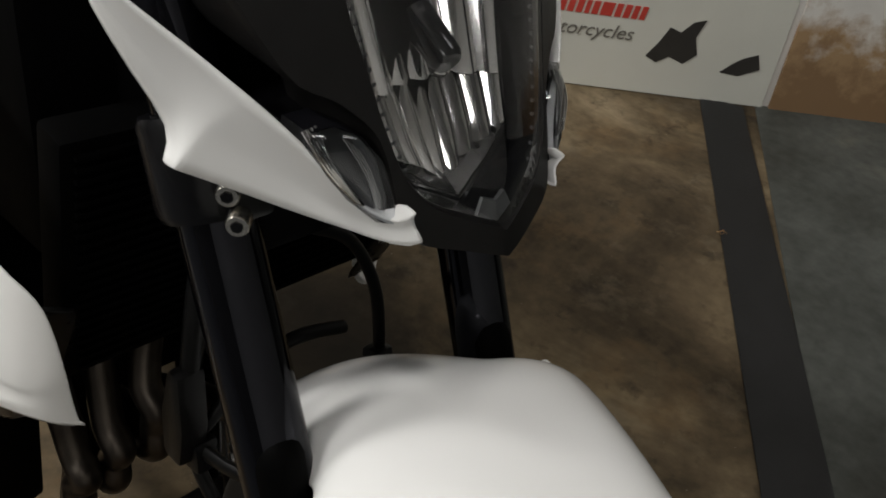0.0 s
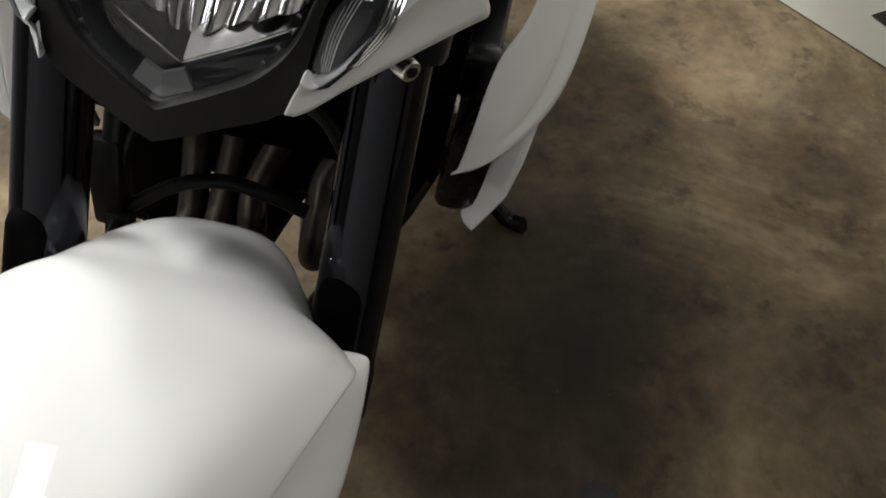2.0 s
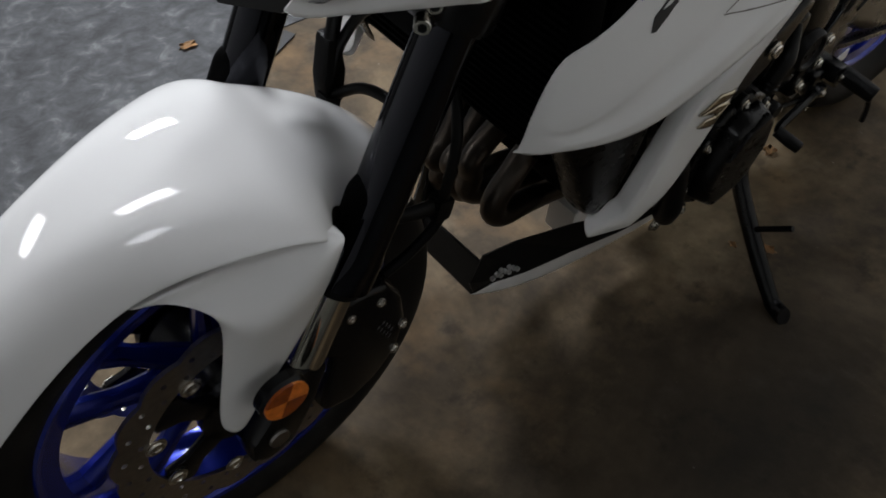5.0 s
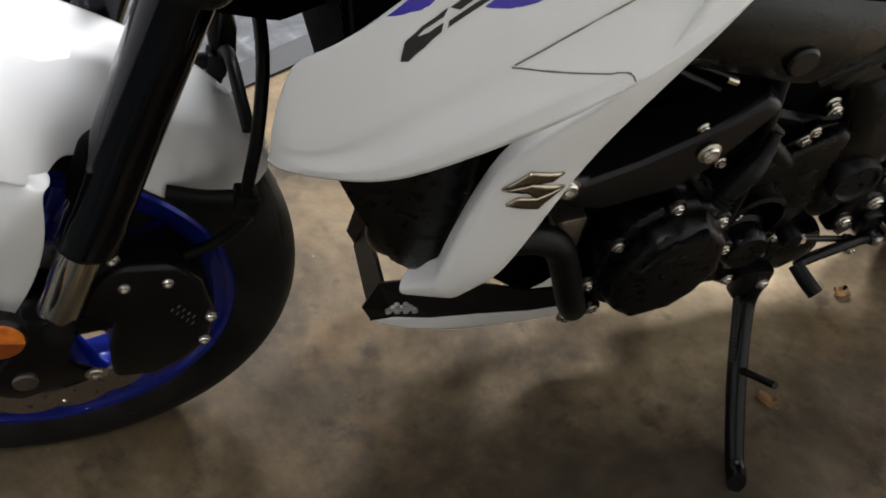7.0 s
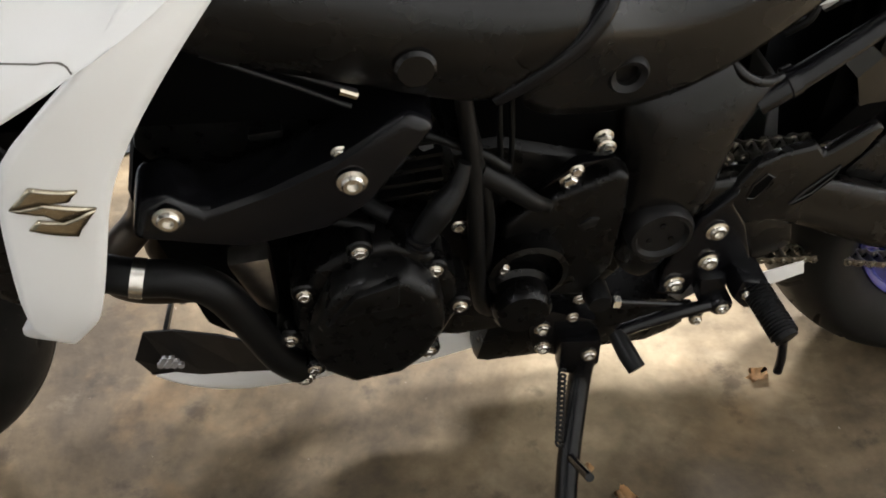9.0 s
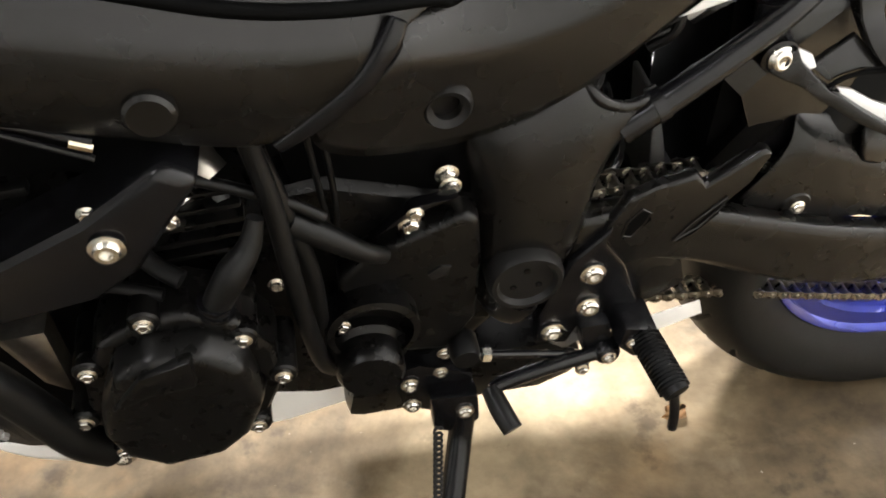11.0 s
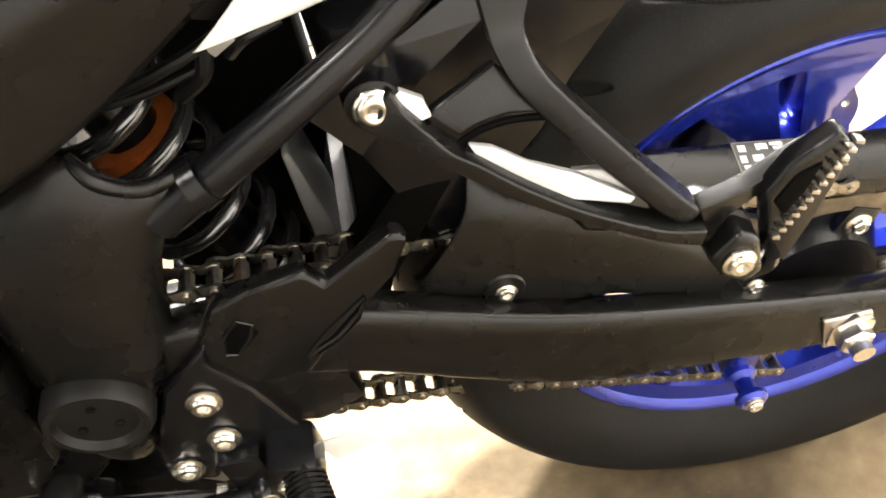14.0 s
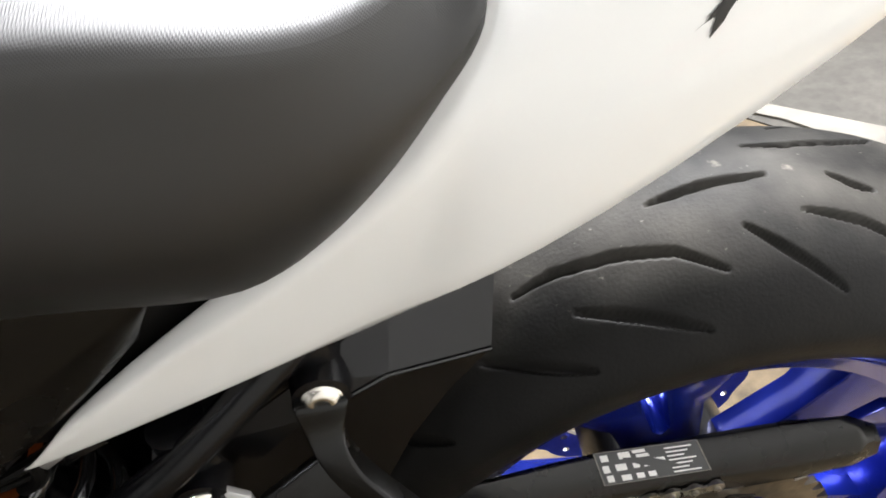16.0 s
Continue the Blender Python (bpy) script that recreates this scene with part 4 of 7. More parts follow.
# bright bowl with a V floor, upright flutes and a shaded bulb
def bowl_half(z):
    return float(np.interp(z, [0.785, 0.800, 0.815, 0.850, 0.900, 0.950, 1.000], [0.030, 0.052, 0.062, 0.066, 0.071, 0.074, 0.066]))


def bowl_tier(z0, z1, columns, depth, bulge, steps, rise):
    """A tier of upright mirror strips, each a shallow cylinder, set in a hollow."""
    grid = []
    for i in range(steps + 1):
        v = i / steps
        row = []
        for c in range(columns):
            for q in range(7):
                u = -1 + 2 * (c + q / 6) / columns
                lo = z0 + 0.034 * abs(u) * rise
                z = lo + (z1 - lo) * v
                x = 0.131 + 0.46 * (z - 0.79) + depth * (1 - 0.8 * u * u) * (0.5 + 0.5 * v) - bulge * math.sin(math.pi * q / 6) - 0.0015 * (c % 2)
                row.append((x, u * bowl_half(z) * 0.97, z))
        grid.append(row)
    return loft(grid, cap=False, close=False)


part("bowl", bowl_tier(0.788, 0.846, 9, 0.030, 0.0040, 8, 1.0), MIRROR, lamp, "chromed reflector bowl of upright strips", angle=22)
part("bowl_upper", bowl_tier(0.8475, 1.005, 7, 0.050, 0.0055, 12, 0.0), MIRROR, lamp, angle=22)
part("bowl_back", loft([lamp_ring(CUP_EDGE, 1.0, 0, 0.05), lamp_ring(CUP_EDGE, 0.9, 0, 0.125)]), NEARBLACK, lamp)
for s_ in (-1, 1):
    part("bowl_floor", loft([[(0.129, 0.0, 0.7845), (0.140, s_ * 0.034, 0.7985), (0.152, s_ * 0.064, 0.8130)], [(0.150, 0.0, 0.7960), (0.160, s_ * 0.034, 0.8085), (0.170, s_ * 0.060, 0.8210)], [(0.170, 0.0, 0.802), (0.178, s_ * 0.030, 0.812), (0.186, s_ * 0.056, 0.823)]], cap=False, close=False), MIRROR, lamp, angle=10)
    part("bowl_lip", tube([(0.128, 0.0, 0.7835), (0.139, s_ * 0.034, 0.7975), (0.151, s_ * 0.065, 0.8120)], 0.0013, 8, 1, smooth_path=False), MIRROR, lamp)
    for k in range(14):
        y, z = s_ * (0.052 + 0.0016 * k), 0.806 + 0.0078 * k
        y = s_ * float(np.interp(z, [0.80, 0.82, 0.848, 0.88, 0.93], [0.046, 0.063, 0.072, 0.078, 0.086]))
        part("lens_rib", tube([(face_x(y, z) + 0.003, y * 0.975, z), (face_x(y, z) + 0.0035, y * 0.94, z + 0.001)], 0.0011, 6), GREYLAMP, lamp)
part("bulb_cap", tube([(0.158, 0, 0.866), (0.162, 0, 0.868), (0.195, 0, 0.885)], [0.009, 0.0115, 0.0125], 20, smooth_path=False), GLOSS, lamp)
part("position_lamp", loft([[(face_x(y, z) + o, y, z) for y, z in ((-0.0165, 0.7905), (0, 0.7845), (0.0165, 0.7905), (0.0105, 0.8005), (0, 0.7970), (-0.0105, 0.8005))] for o in (0.0035, 0.006)]), GREYLAMP, lamp)
lens = part("lens", loft([lamp_ring(LENS_EDGE, 0.998, 0.001), lamp_ring(LENS_EDGE, 0.96, 0.0045), lamp_ring(LENS_EDGE, 0.7, 0.008, 0, 0.88), lamp_ring(LENS_EDGE, 0.3, 0.009, 0, 0.89), lamp_ring(LENS_EDGE, 0.01, 0.009, 0, 0.89)], cap=False), LENS, lamp, "clear headlamp lens", angle=80)
lens.visible_shadow = False
lamp.location = (0, -0.005, 0)

for side in (-1, 1):
    rim = [(0.0765, 0.7945), (0.0735, 0.806), (0.0770, 0.832), (0.086, 0.845), (0.101, 0.851), (0.115, 0.847), (0.1175, 0.839), (0.109, 0.825), (0.097, 0.808), (0.084, 0.796)]

    def leaf(scale, out):
        return [(face_x(0.098 + (y - 0.098) * scale, 0.828 + (z - 0.828) * scale, out), side * (0.098 + (y - 0.098) * scale), 0.828 + (z - 0.828) * scale) for y, z in rim]
    ind = part("indicator", loft([leaf(1.0, -0.020), leaf(1.0, 0.0), leaf(0.95, 0.003), leaf(0.90, -0.002), leaf(0.5, -0.014), leaf(0.02, -0.016)]), GLOSS, bike, "leaf shaped front turn indicator with a smoked lens")
    for k in range(4):
        f = 0.70 + 0.09 * k
        a, b = Vector((face_x(0.080, 0.800) + 0.004, side * (0.079 + 0.020 * f), 0.800 + 0.012 * f)), Vector((face_x(0.10, 0.852) + 0.004, side * (0.088 + 0.030 * f), 0.853 - 0.006 * f))
        part("prism_rib", tube([a, (a + b) / 2 + Vector((-0.003, side * 0.004, 0)), b], 0.0010, 8, 4), MIRROR, ind)
    part("reflector", loft([leaf(0.90, -0.001), leaf(0.62, -0.008), leaf(0.3, -0.012), leaf(0.02, -0.013)], cap=False), GREYLAMP, ind)
    for k in range(5):
        f = 0.08 + 0.07 * k
        a, b = Vector((face_x(0.080, 0.800) + 0.003, side * (0.0765 + 0.018 * f), 0.802 + 0.004 * f)), Vector((face_x(0.092, 0.844) + 0.003, side * (0.082 + 0.034 * f), 0.838 + 0.010 * f))
        part("prism_rib", tube([a, (a + b) / 2 + Vector((-0.002, side * -0.0025, 0)), b], 0.0007, 8, 4), MIRROR, ind)
    il = part("indicator_lens", loft([leaf(0.97, 0.002), leaf(0.90, 0.007), leaf(0.55, 0.011), leaf(0.02, 0.012)], cap=False), SMOKE, ind)
    il.visible_shadow = False
    up_ = [(0.1035, 0.0735, 0.8115), (0.111, 0.0765, 0.7990), (0.124, 0.0880, 0.8040), (0.135, 0.0980, 0.8140), (0.149, 0.1120, 0.8340), (0.159, 0.1245, 0.8485), (0.172, 0.1370, 0.8620), (0.176, 0.1405, 0.8655), (0.180, 0.1440, 0.8690), (0.203, 0.1650, 0.8900), (0.222, 0.1820, 0.9050), (0.240, 0.196, 0.920)]
    lo_ = [(0.0955, 0.0655, 0.7870), (0.112, 0.0745, 0.7800), (0.136, 0.0900, 0.7835), (0.150, 0.1020, 0.7860), (0.165, 0.1160, 0.7900), (0.183, 0.1340, 0.7960), (0.207, 0.1590, 0.8050), (0.2115, 0.1650, 0.8062), (0.2125, 0.1640, 0.8085), (0.2175, 0.1545, 0.8240), (0.228, 0.1730, 0.8540), (0.244, 0.195, 0.905)]
    rows_ = []
    for f, o in ((0.0, 0.012), (0.0, 0.0), (0.07, -0.0035), (0.16, -0.001), (0.5, 0.004), (0.68, 0.001), (0.98, -0.002), (1.0, 0.010)):
        rows_.append([(a[0] + (b[0] - a[0]) * f + o, a[1] + (b[1] - a[1]) * f, a[2] + (b[2] - a[2]) * f) for a, b in zip(up_, lo_)])
    side_panel = panel(rows_, 0.002, 1, side, (1, 2, 5, 6), "headlamp_side_panel", WHITE, bike, "white sickle shaped panel beside the headlamp")
    side_panel.location, ind.location = (0, -0.005, 0), (0, -0.005, 0)

# ---- side fairings ----
for side in (-1, 1):
    r0 = [(0.290, 0.186, 0.732), (0.308, 0.201, 0.748), (0.336, 0.208, 0.769), (0.366, 0.211, 0.797), (0.420, 0.211, 0.835), (0.500, 0.206, 0.870), (0.620, 0.194, 0.895)]
    r1 = [(0.275, 0.181, 0.672), (0.280, 0.208, 0.661), (0.313, 0.226, 0.675), (0.3385, 0.2357, 0.7025), (0.388, 0.242, 0.733), (0.475, 0.247, 0.790), (0.620, 0.243, 0.848)]
    r2 = [(0.272, 0.178, 0.640), (0.280, 0.2085, 0.648), (0.312, 0.230, 0.656), (0.347, 0.249, 0.673), (0.392, 0.2605, 0.702), (0.455, 0.268, 0.737), (0.600, 0.264, 0.797)]
    r3 = [(0.271, 0.175, 0.617), (0.275, 0.202, 0.6375), (0.306, 0.225, 0.645), (0.345, 0.2475, 0.655), (0.385, 0.2590, 0.675), (0.445, 0.268, 0.706), (0.510, 0.276, 0.745)]
    r4 = [(x + 0.002, y - 0.007, z + 0.004) for x, y, z in r3]
    r12 = [((a[0] + b[0]) / 2, (a[1] + b[1]) / 2 - 0.006 * min(k, 2) / 2, (a[2] + b[2]) / 2) for k, (a, b) in enumerate(zip(r1, r2))]
    fairing = panel([r0, r1, r12, r2, r3, r4], 0.003, 2, side, (1, 3, 4), "side_fairing", WHITE_MATT, bike, "creased white side fairing with a blue and black graphic")
    if side > 0:
        fairing.location = (0.002, 0.016, -0.058)
    f0 = [(0.386, 0.192, 0.470), (0.410, 0.212, 0.507), (0.416, 0.218, 0.552), (0.436, 0.226, 0.642), (0.458, 0.238, 0.690), (0.516, 0.245, 0.742), (0.565, 0.235, 0.800), (0.61, 0.22, 0.86)]
    f1 = [(0.374, 0.2105, 0.463), (0.400, 0.2380, 0.499), (0.4065, 0.2445, 0.545), (0.428, 0.2510, 0.6485), (0.450, 0.265, 0.694), (0.514, 0.273, 0.742), (0.560, 0.260, 0.800), (0.600, 0.232, 0.860)]
    f2 = [(0.378, 0.2140, 0.457), (0.412, 0.2420, 0.484), (0.433, 0.2530, 0.530), (0.458, 0.2570, 0.626), (0.478, 0.266, 0.675), (0.540, 0.268, 0.742), (0.580, 0.258, 0.790), (0.63, 0.232, 0.855)]
    f3 = [(0.386, 0.2105, 0.452), (0.424, 0.2330, 0.464), (0.461, 0.2460, 0.509), (0.491, 0.2520, 0.604), (0.509, 0.254, 0.660), (0.568, 0.252, 0.742), (0.602, 0.245, 0.779), (0.66, 0.230, 0.85)]
    f4 = [(0.392, 0.1960, 0.458), (0.426, 0.2170, 0.472), (0.460, 0.2310, 0.515), (0.487, 0.2380, 0.606), (0.504, 0.240, 0.663), (0.562, 0.238, 0.746), (0.598, 0.232, 0.784), (0.655, 0.218, 0.855)]
    hold = ((0, 0.0), (0, 0.55), (0, 0.88), (1, 0.0), (1, 0.18), (1, 0.6), (2, 0.0), (3, 0.0), (4, 0.0), (5, 0.0), (6, 0.0), (7, 0.0))
    f0, f1, f2, f3, f4 = ([tuple(row[k][q] + (row[min(k + 1, 7)][q] - row[k][q]) * f for q in range(3)) for k, f in hold] for row in (f0, f1, f2, f3, f4))
    spike = panel([f0, f1, f2, f3, f4], 0.003, 2, side, (1, 3), "fairing_leg", WHITE_MATT, fairing, "white pointed lower leg of the fairing")
    if side > 0:
        spike.location = (0.0, 0.022, 0.012)
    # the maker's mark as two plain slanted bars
    mark = [[(0.434, 0.6485), (0.453, 0.668), (0.482, 0.660), (0.474, 0.6525), (0.4575, 0.6535)], [(0.434, 0.6475), (0.4575, 0.6530), (0.4875, 0.6415), (0.4645, 0.6350), (0.4550, 0.6430)], [(0.4870, 0.6410), (0.470, 0.6195), (0.440, 0.6300), (0.4475, 0.6380), (0.4645, 0.6345)]]
    mark = [[(0.464 + (x - 0.461) * 1.12, 0.633 + (z - 0.644) * 1.06) for x, z in piece] for piece in mark]
    badge = decal("badge", mark, side, 0.275, spike, BADGE, fairing)
    badge["label"] = "champagne coloured metal badge"
    lift = badge.modifiers.new("solid", "SOLIDIFY")
    lift.thickness, lift.offset = 0.0022, -side
    # seam of the inset upper piece
    decal_line("seam", [(0.620, 0.262, 0.862), (0.511, 0.262, 0.805), (0.471, 0.258, 0.781), (0.431, 0.252, 0.7555)], 0.0014, side, fairing, INKGREY, fairing)
    decal_line("seam", [(0.429, 0.252, 0.754), (0.469, 0.262, 0.7545), (0.503, 0.271, 0.7555), (0.511, 0.274, 0.752), (0.509, 0.275, 0.7475)], 0.0014, side, fairing, INKGREY, fairing)
    for poly, out, mat_ in () if side > 0 else (([(0.343, 0.773), (0.373, 0.797), (0.392, 0.799), (0.375, 0.780), (0.368, 0.777)], 0.240, BLUEPAINT), ([(0.408, 0.787), (0.421, 0.797), (0.470, 0.815), (0.520, 0.828), (0.480, 0.806), (0.442, 0.790), (0.424, 0.786)], 0.260, BLUEPAINT),
                            ([(0.353, 0.744), (0.355, 0.758), (0.367, 0.769), (0.386, 0.783), (0.383, 0.776), (0.3690, 0.767), (0.3655, 0.763), (0.3640, 0.756), (0.374, 0.7625), (0.3725, 0.765), (0.383, 0.772), (0.382, 0.765), (0.3585, 0.744)], 0.250, BLACKPAINT),
                            ([(0.386, 0.784), (0.404, 0.797), (0.411, 0.796), (0.393, 0.782)], 0.253, BLACKPAINT), ([(0.385, 0.769), (0.386, 0.7745), (0.414, 0.794), (0.419, 0.793)], 0.253, BLACKPAINT)):
        decal("graphic", [(x - 0.004, z + 0.016) for x, z in poly], side, out, fairing, mat_, fairing)

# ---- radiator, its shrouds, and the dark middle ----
rad = part("radiator", prism([(0.338, 0.760), (0.356, 0.530), (0.392, 0.528), (0.372, 0.765)], -0.165, 0.165, 0.006), NEARBLACK, bike, "black finned radiator")
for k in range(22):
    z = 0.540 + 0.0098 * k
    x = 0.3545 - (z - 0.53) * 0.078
    part("fin", prism([(x - 0.004, z), (x + 0.004, z), (x + 0.004, z + 0.0035), (x - 0.004, z + 0.0035)], -0.155, 0.155, 0), NEARBLACK, rad, smooth=False)
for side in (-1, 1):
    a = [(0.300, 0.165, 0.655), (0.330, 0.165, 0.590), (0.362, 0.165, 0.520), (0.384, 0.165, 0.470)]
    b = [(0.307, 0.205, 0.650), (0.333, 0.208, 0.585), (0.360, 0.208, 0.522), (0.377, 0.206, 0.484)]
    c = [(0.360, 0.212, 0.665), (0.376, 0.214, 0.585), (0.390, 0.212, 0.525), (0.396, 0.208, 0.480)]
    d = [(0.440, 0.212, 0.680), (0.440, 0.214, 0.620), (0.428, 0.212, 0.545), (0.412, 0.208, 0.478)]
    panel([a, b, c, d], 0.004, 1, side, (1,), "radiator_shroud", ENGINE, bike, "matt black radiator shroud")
# plain near-black blocks, shade of the middle painted into their colour
part("steering_head", prism([(0.230, 0.700), (0.300, 0.680), (0.420, 0.720), (0.420, 0.900), (0.290, 0.960), (0.250, 0.840)], -0.085, 0.085, 0.01), NEARBLACK, bike)
part("air_box", prism([(0.39, 0.62), (0.66, 0.60), (0.80, 0.64), (0.80, 0.80), (0.42, 0.86)], -0.155, 0.155, 0.015), NEARBLACK, bike)

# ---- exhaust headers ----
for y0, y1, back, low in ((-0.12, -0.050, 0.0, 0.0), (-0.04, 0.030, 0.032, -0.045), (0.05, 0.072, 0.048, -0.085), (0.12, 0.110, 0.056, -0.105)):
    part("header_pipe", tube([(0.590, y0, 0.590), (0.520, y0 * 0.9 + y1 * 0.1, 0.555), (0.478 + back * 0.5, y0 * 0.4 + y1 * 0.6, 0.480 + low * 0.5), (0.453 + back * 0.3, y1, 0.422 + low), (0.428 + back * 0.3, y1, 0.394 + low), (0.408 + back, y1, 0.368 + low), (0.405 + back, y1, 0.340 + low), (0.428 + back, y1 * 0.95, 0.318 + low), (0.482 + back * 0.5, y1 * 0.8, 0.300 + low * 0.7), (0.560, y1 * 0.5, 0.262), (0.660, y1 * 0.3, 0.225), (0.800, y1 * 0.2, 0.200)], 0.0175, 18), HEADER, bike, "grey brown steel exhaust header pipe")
# dark filler blocks, added to hide the floor behind the header pipes
part("engine_front_fill", prism([(0.470, 0.520), (0.500, 0.340), (0.560, 0.280), (0.600, 0.300), (0.600, 0.560), (0.500, 0.620)], -0.130, 0.175, 0.015), NEARBLACK, bike)
part("floor_gap_fill", prism([(0.480, 0.520), (0.500, 0.220), (0.580, 0.220), (0.580, 0.520)], 0.130, 0.205, 0.012), NEARBLACK, bike)
part("silencer_box", prism([(0.78, 0.150), (1.00, 0.150), (1.05, 0.175), (1.04, 0.235), (0.80, 0.240)], -0.09, 0.12, 0.02), ENGINE, bike)
part("silencer", tube([(1.00, 0.10, 0.20), (1.10, 0.155, 0.27), (1.20, 0.185, 0.36), (1.42, 0.20, 0.455), (1.535, 0.20, 0.490)], [0.03, 0.05, 0.062, 0.060, 0.050], 24, 8), SATIN, bike)

# ---- belly cowl ----
for side in (-1, 1):
    top = [(0.386, 0.047, 0.194), (0.406, 0.046, 0.240), (0.445, 0.066, 0.262), (0.505, 0.112, 0.300), (0.556, 0.146, 0.316), (0.620, 0.172, 0.345)]
    mid = [(0.397, 0.046, 0.164), (0.425, 0.054, 0.178), (0.462, 0.080, 0.205), (0.512, 0.110, 0.245), (0.562, 0.146, 0.288), (0.628, 0.176, 0.336)]
    w1 = [(0.398, 0.047, 0.160), (0.428, 0.056, 0.172), (0.465, 0.082, 0.196), (0.515, 0.113, 0.234), (0.565, 0.149, 0.277), (0.632, 0.179, 0.322)]
    w2 = [(0.397, 0.044, 0.150), (0.445, 0.070, 0.157), (0.490, 0.092, 0.172), (0.540, 0.118, 0.205), (0.590, 0.146, 0.248), (0.655, 0.174, 0.292)]
    w3 = [(0.400, 0.030, 0.148), (0.448, 0.048, 0.150), (0.495, 0.064, 0.158), (0.545, 0.080, 0.185), (0.60, 0.100, 0.225), (0.66, 0.13, 0.27)]
    if side > 0:
        # far-side rows moved outwards and down to fit the camera's view
        top, mid, w1, w2, w3 = ([(x + 0.012, y + (0.052, 0.075, 0.083, 0.086, 0.088, 0.090)[k], z - (0.022, 0.036, 0.048, 0.044, 0.034, 0.028)[k]) for k, (x, y, z) in enumerate(row)] for row in (top, mid, w1, w2, w3))
        w2 = [(x, y + 0.010, z - 0.006) for x, y, z in w2]
    cowl = panel([w1, w2, w3], 0.003, 2, side, (0, 1), "belly_cowl", WHITE_MATT, bike, "white belly cowl under the engine")
    # added near-black skin that darkens the white inside of the cowl
    panel([[(x + 0.002, y - 0.007, z + 0.003) for x, y, z in w] for w in (w1, w2, w3)], 0.002, 2, side, (0, 1), "cowl_shade_skin", NEARBLACK, cowl)
    panel([top, mid, w1], 0.003, 0, side, (), "cowl_insert", PLASTIC, cowl, "black insert of the belly cowl")
    # pale raised hexagons paint the bright floor that shows through the holes
    for r in range(3 if side < 0 else 0):
        for q in range(4 - r if r else 4):
            x, z = 0.417 + 0.0095 * q + 0.0045 * r, 0.1965 + 0.0090 * r + 0.0062 * q
            y = 0.046 + (x - 0.40) * 0.62
            part("mesh_hole", prism([polar((x, z), 0.0042, 60 * w + 15) for w in range(6)], side * (y + 0.002), side * (y + 0.0075), 0.0006), PALELIGHT, cowl, smooth=False)
    if side < 0:
        shared("bolt", BOLT_L, cowl, pose(0.592, -0.180, 0.305))
part("cowl_nose", loft([[(0.400, -0.042, 0.150), (0.408, 0.097, 0.138), (0.424, 0.094, 0.190), (0.416, -0.046, 0.206)], [(0.405, -0.042, 0.149), (0.413, 0.097, 0.137), (0.429, 0.094, 0.189), (0.421, -0.046, 0.205)]]), PLASTIC, bike, smooth=False)

part("belly_pan", prism([(0.60, 0.135), (0.66, 0.108), (0.72, 0.113), (0.80, 0.135), (0.87, 0.157), (0.90, 0.180), (0.88, 0.200), (0.60, 0.200)], -0.050, 0.004, 0.006), WHITE_MATT, bike, "white pan under the engine")

# ---- engine and frame ----
part("crankcase", prism([(0.575, 0.330), (0.610, 0.270), (0.760, 0.230), (0.880, 0.235), (0.960, 0.330), (0.945, 0.470), (0.800, 0.520), (0.600, 0.500)], -0.104, 0.150, 0.018, 0.03, 3), ENGINE, bike, "black painted engine crankcase")
part("cylinder_block", prism([(0.560, 0.480), (0.760, 0.500), (0.700, 0.640), (0.640, 0.680), (0.500, 0.640), (0.490, 0.580)], -0.140, 0.140, 0.015), ENGINE, bike)
for k in range(5):
    part("cooling_rib", prism([(0.575, 0.495 + 0.016 * k), (0.740, 0.508 + 0.014 * k), (0.740, 0.512 + 0.014 * k), (0.575, 0.500 + 0.016 * k)], -0.138, -0.150, 0.001), ENGINE, bike)
stator = part("stator_cover", prism([(0.600, 0.440), (0.622, 0.482), (0.655, 0.502), (0.690, 0.503), (0.722, 0.486), (0.745, 0.445), (0.746, 0.402), (0.730, 0.365), (0.700, 0.340), (0.640, 0.328), (0.605, 0.352), (0.592, 0.395)], -0.150, -0.200, 0.008, 0.02, 3), ENGINE, bike, "black engine side cover ringed by bolts")
part("cover_dome", prism([(0.608, 0.425), (0.632, 0.478), (0.660, 0.492), (0.700, 0.489), (0.728, 0.462), (0.735, 0.410), (0.716, 0.368), (0.690, 0.345), (0.640, 0.338), (0.610, 0.365), (0.602, 0.398)], -0.198, -0.226, 0.010, 0.10, 4), ENGINE, stator)
part("dome_facet", prism([(0.622, 0.438), (0.652, 0.476), (0.692, 0.488), (0.690, 0.455), (0.655, 0.452)], -0.220, -0.2315, 0.004, 0.05), ENGINE, stator)
for x, z in ((0.609, 0.454), (0.661, 0.500), (0.724, 0.466), (0.746, 0.413), (0.589, 0.394), (0.606, 0.344), (0.716, 0.350)):
    part("boss", revolve([(0.0115, -0.150), (0.0115, -0.200), (0.010, -0.202), (0.0001, -0.202)], (x, z), 16), ENGINE, stator)
    bolt(HEX_S, x, -0.202, z, stator)
sprk = part("sprocket_cover", prism([(0.798, 0.440), (0.822, 0.462), (0.905, 0.496), (0.918, 0.488), (0.920, 0.440), (0.916, 0.362), (0.890, 0.318), (0.832, 0.326), (0.796, 0.372)], -0.110, -0.136, 0.007, 0.02, 3), ENGINE, bike, "black sprocket cover")
part("cover_emblem", prism([(0.872, 0.432), (0.884, 0.440), (0.893, 0.438), (0.888, 0.428), (0.876, 0.424)], -0.134, -0.1385, 0.001), PLASTIC, sprk)
part("slave_cylinder", revolve([(0.0001, -0.176), (0.026, -0.176), (0.030, -0.170), (0.030, -0.150), (0.036, -0.146), (0.036, -0.10)], (0.815, 0.352), 32), ENGINE, sprk)
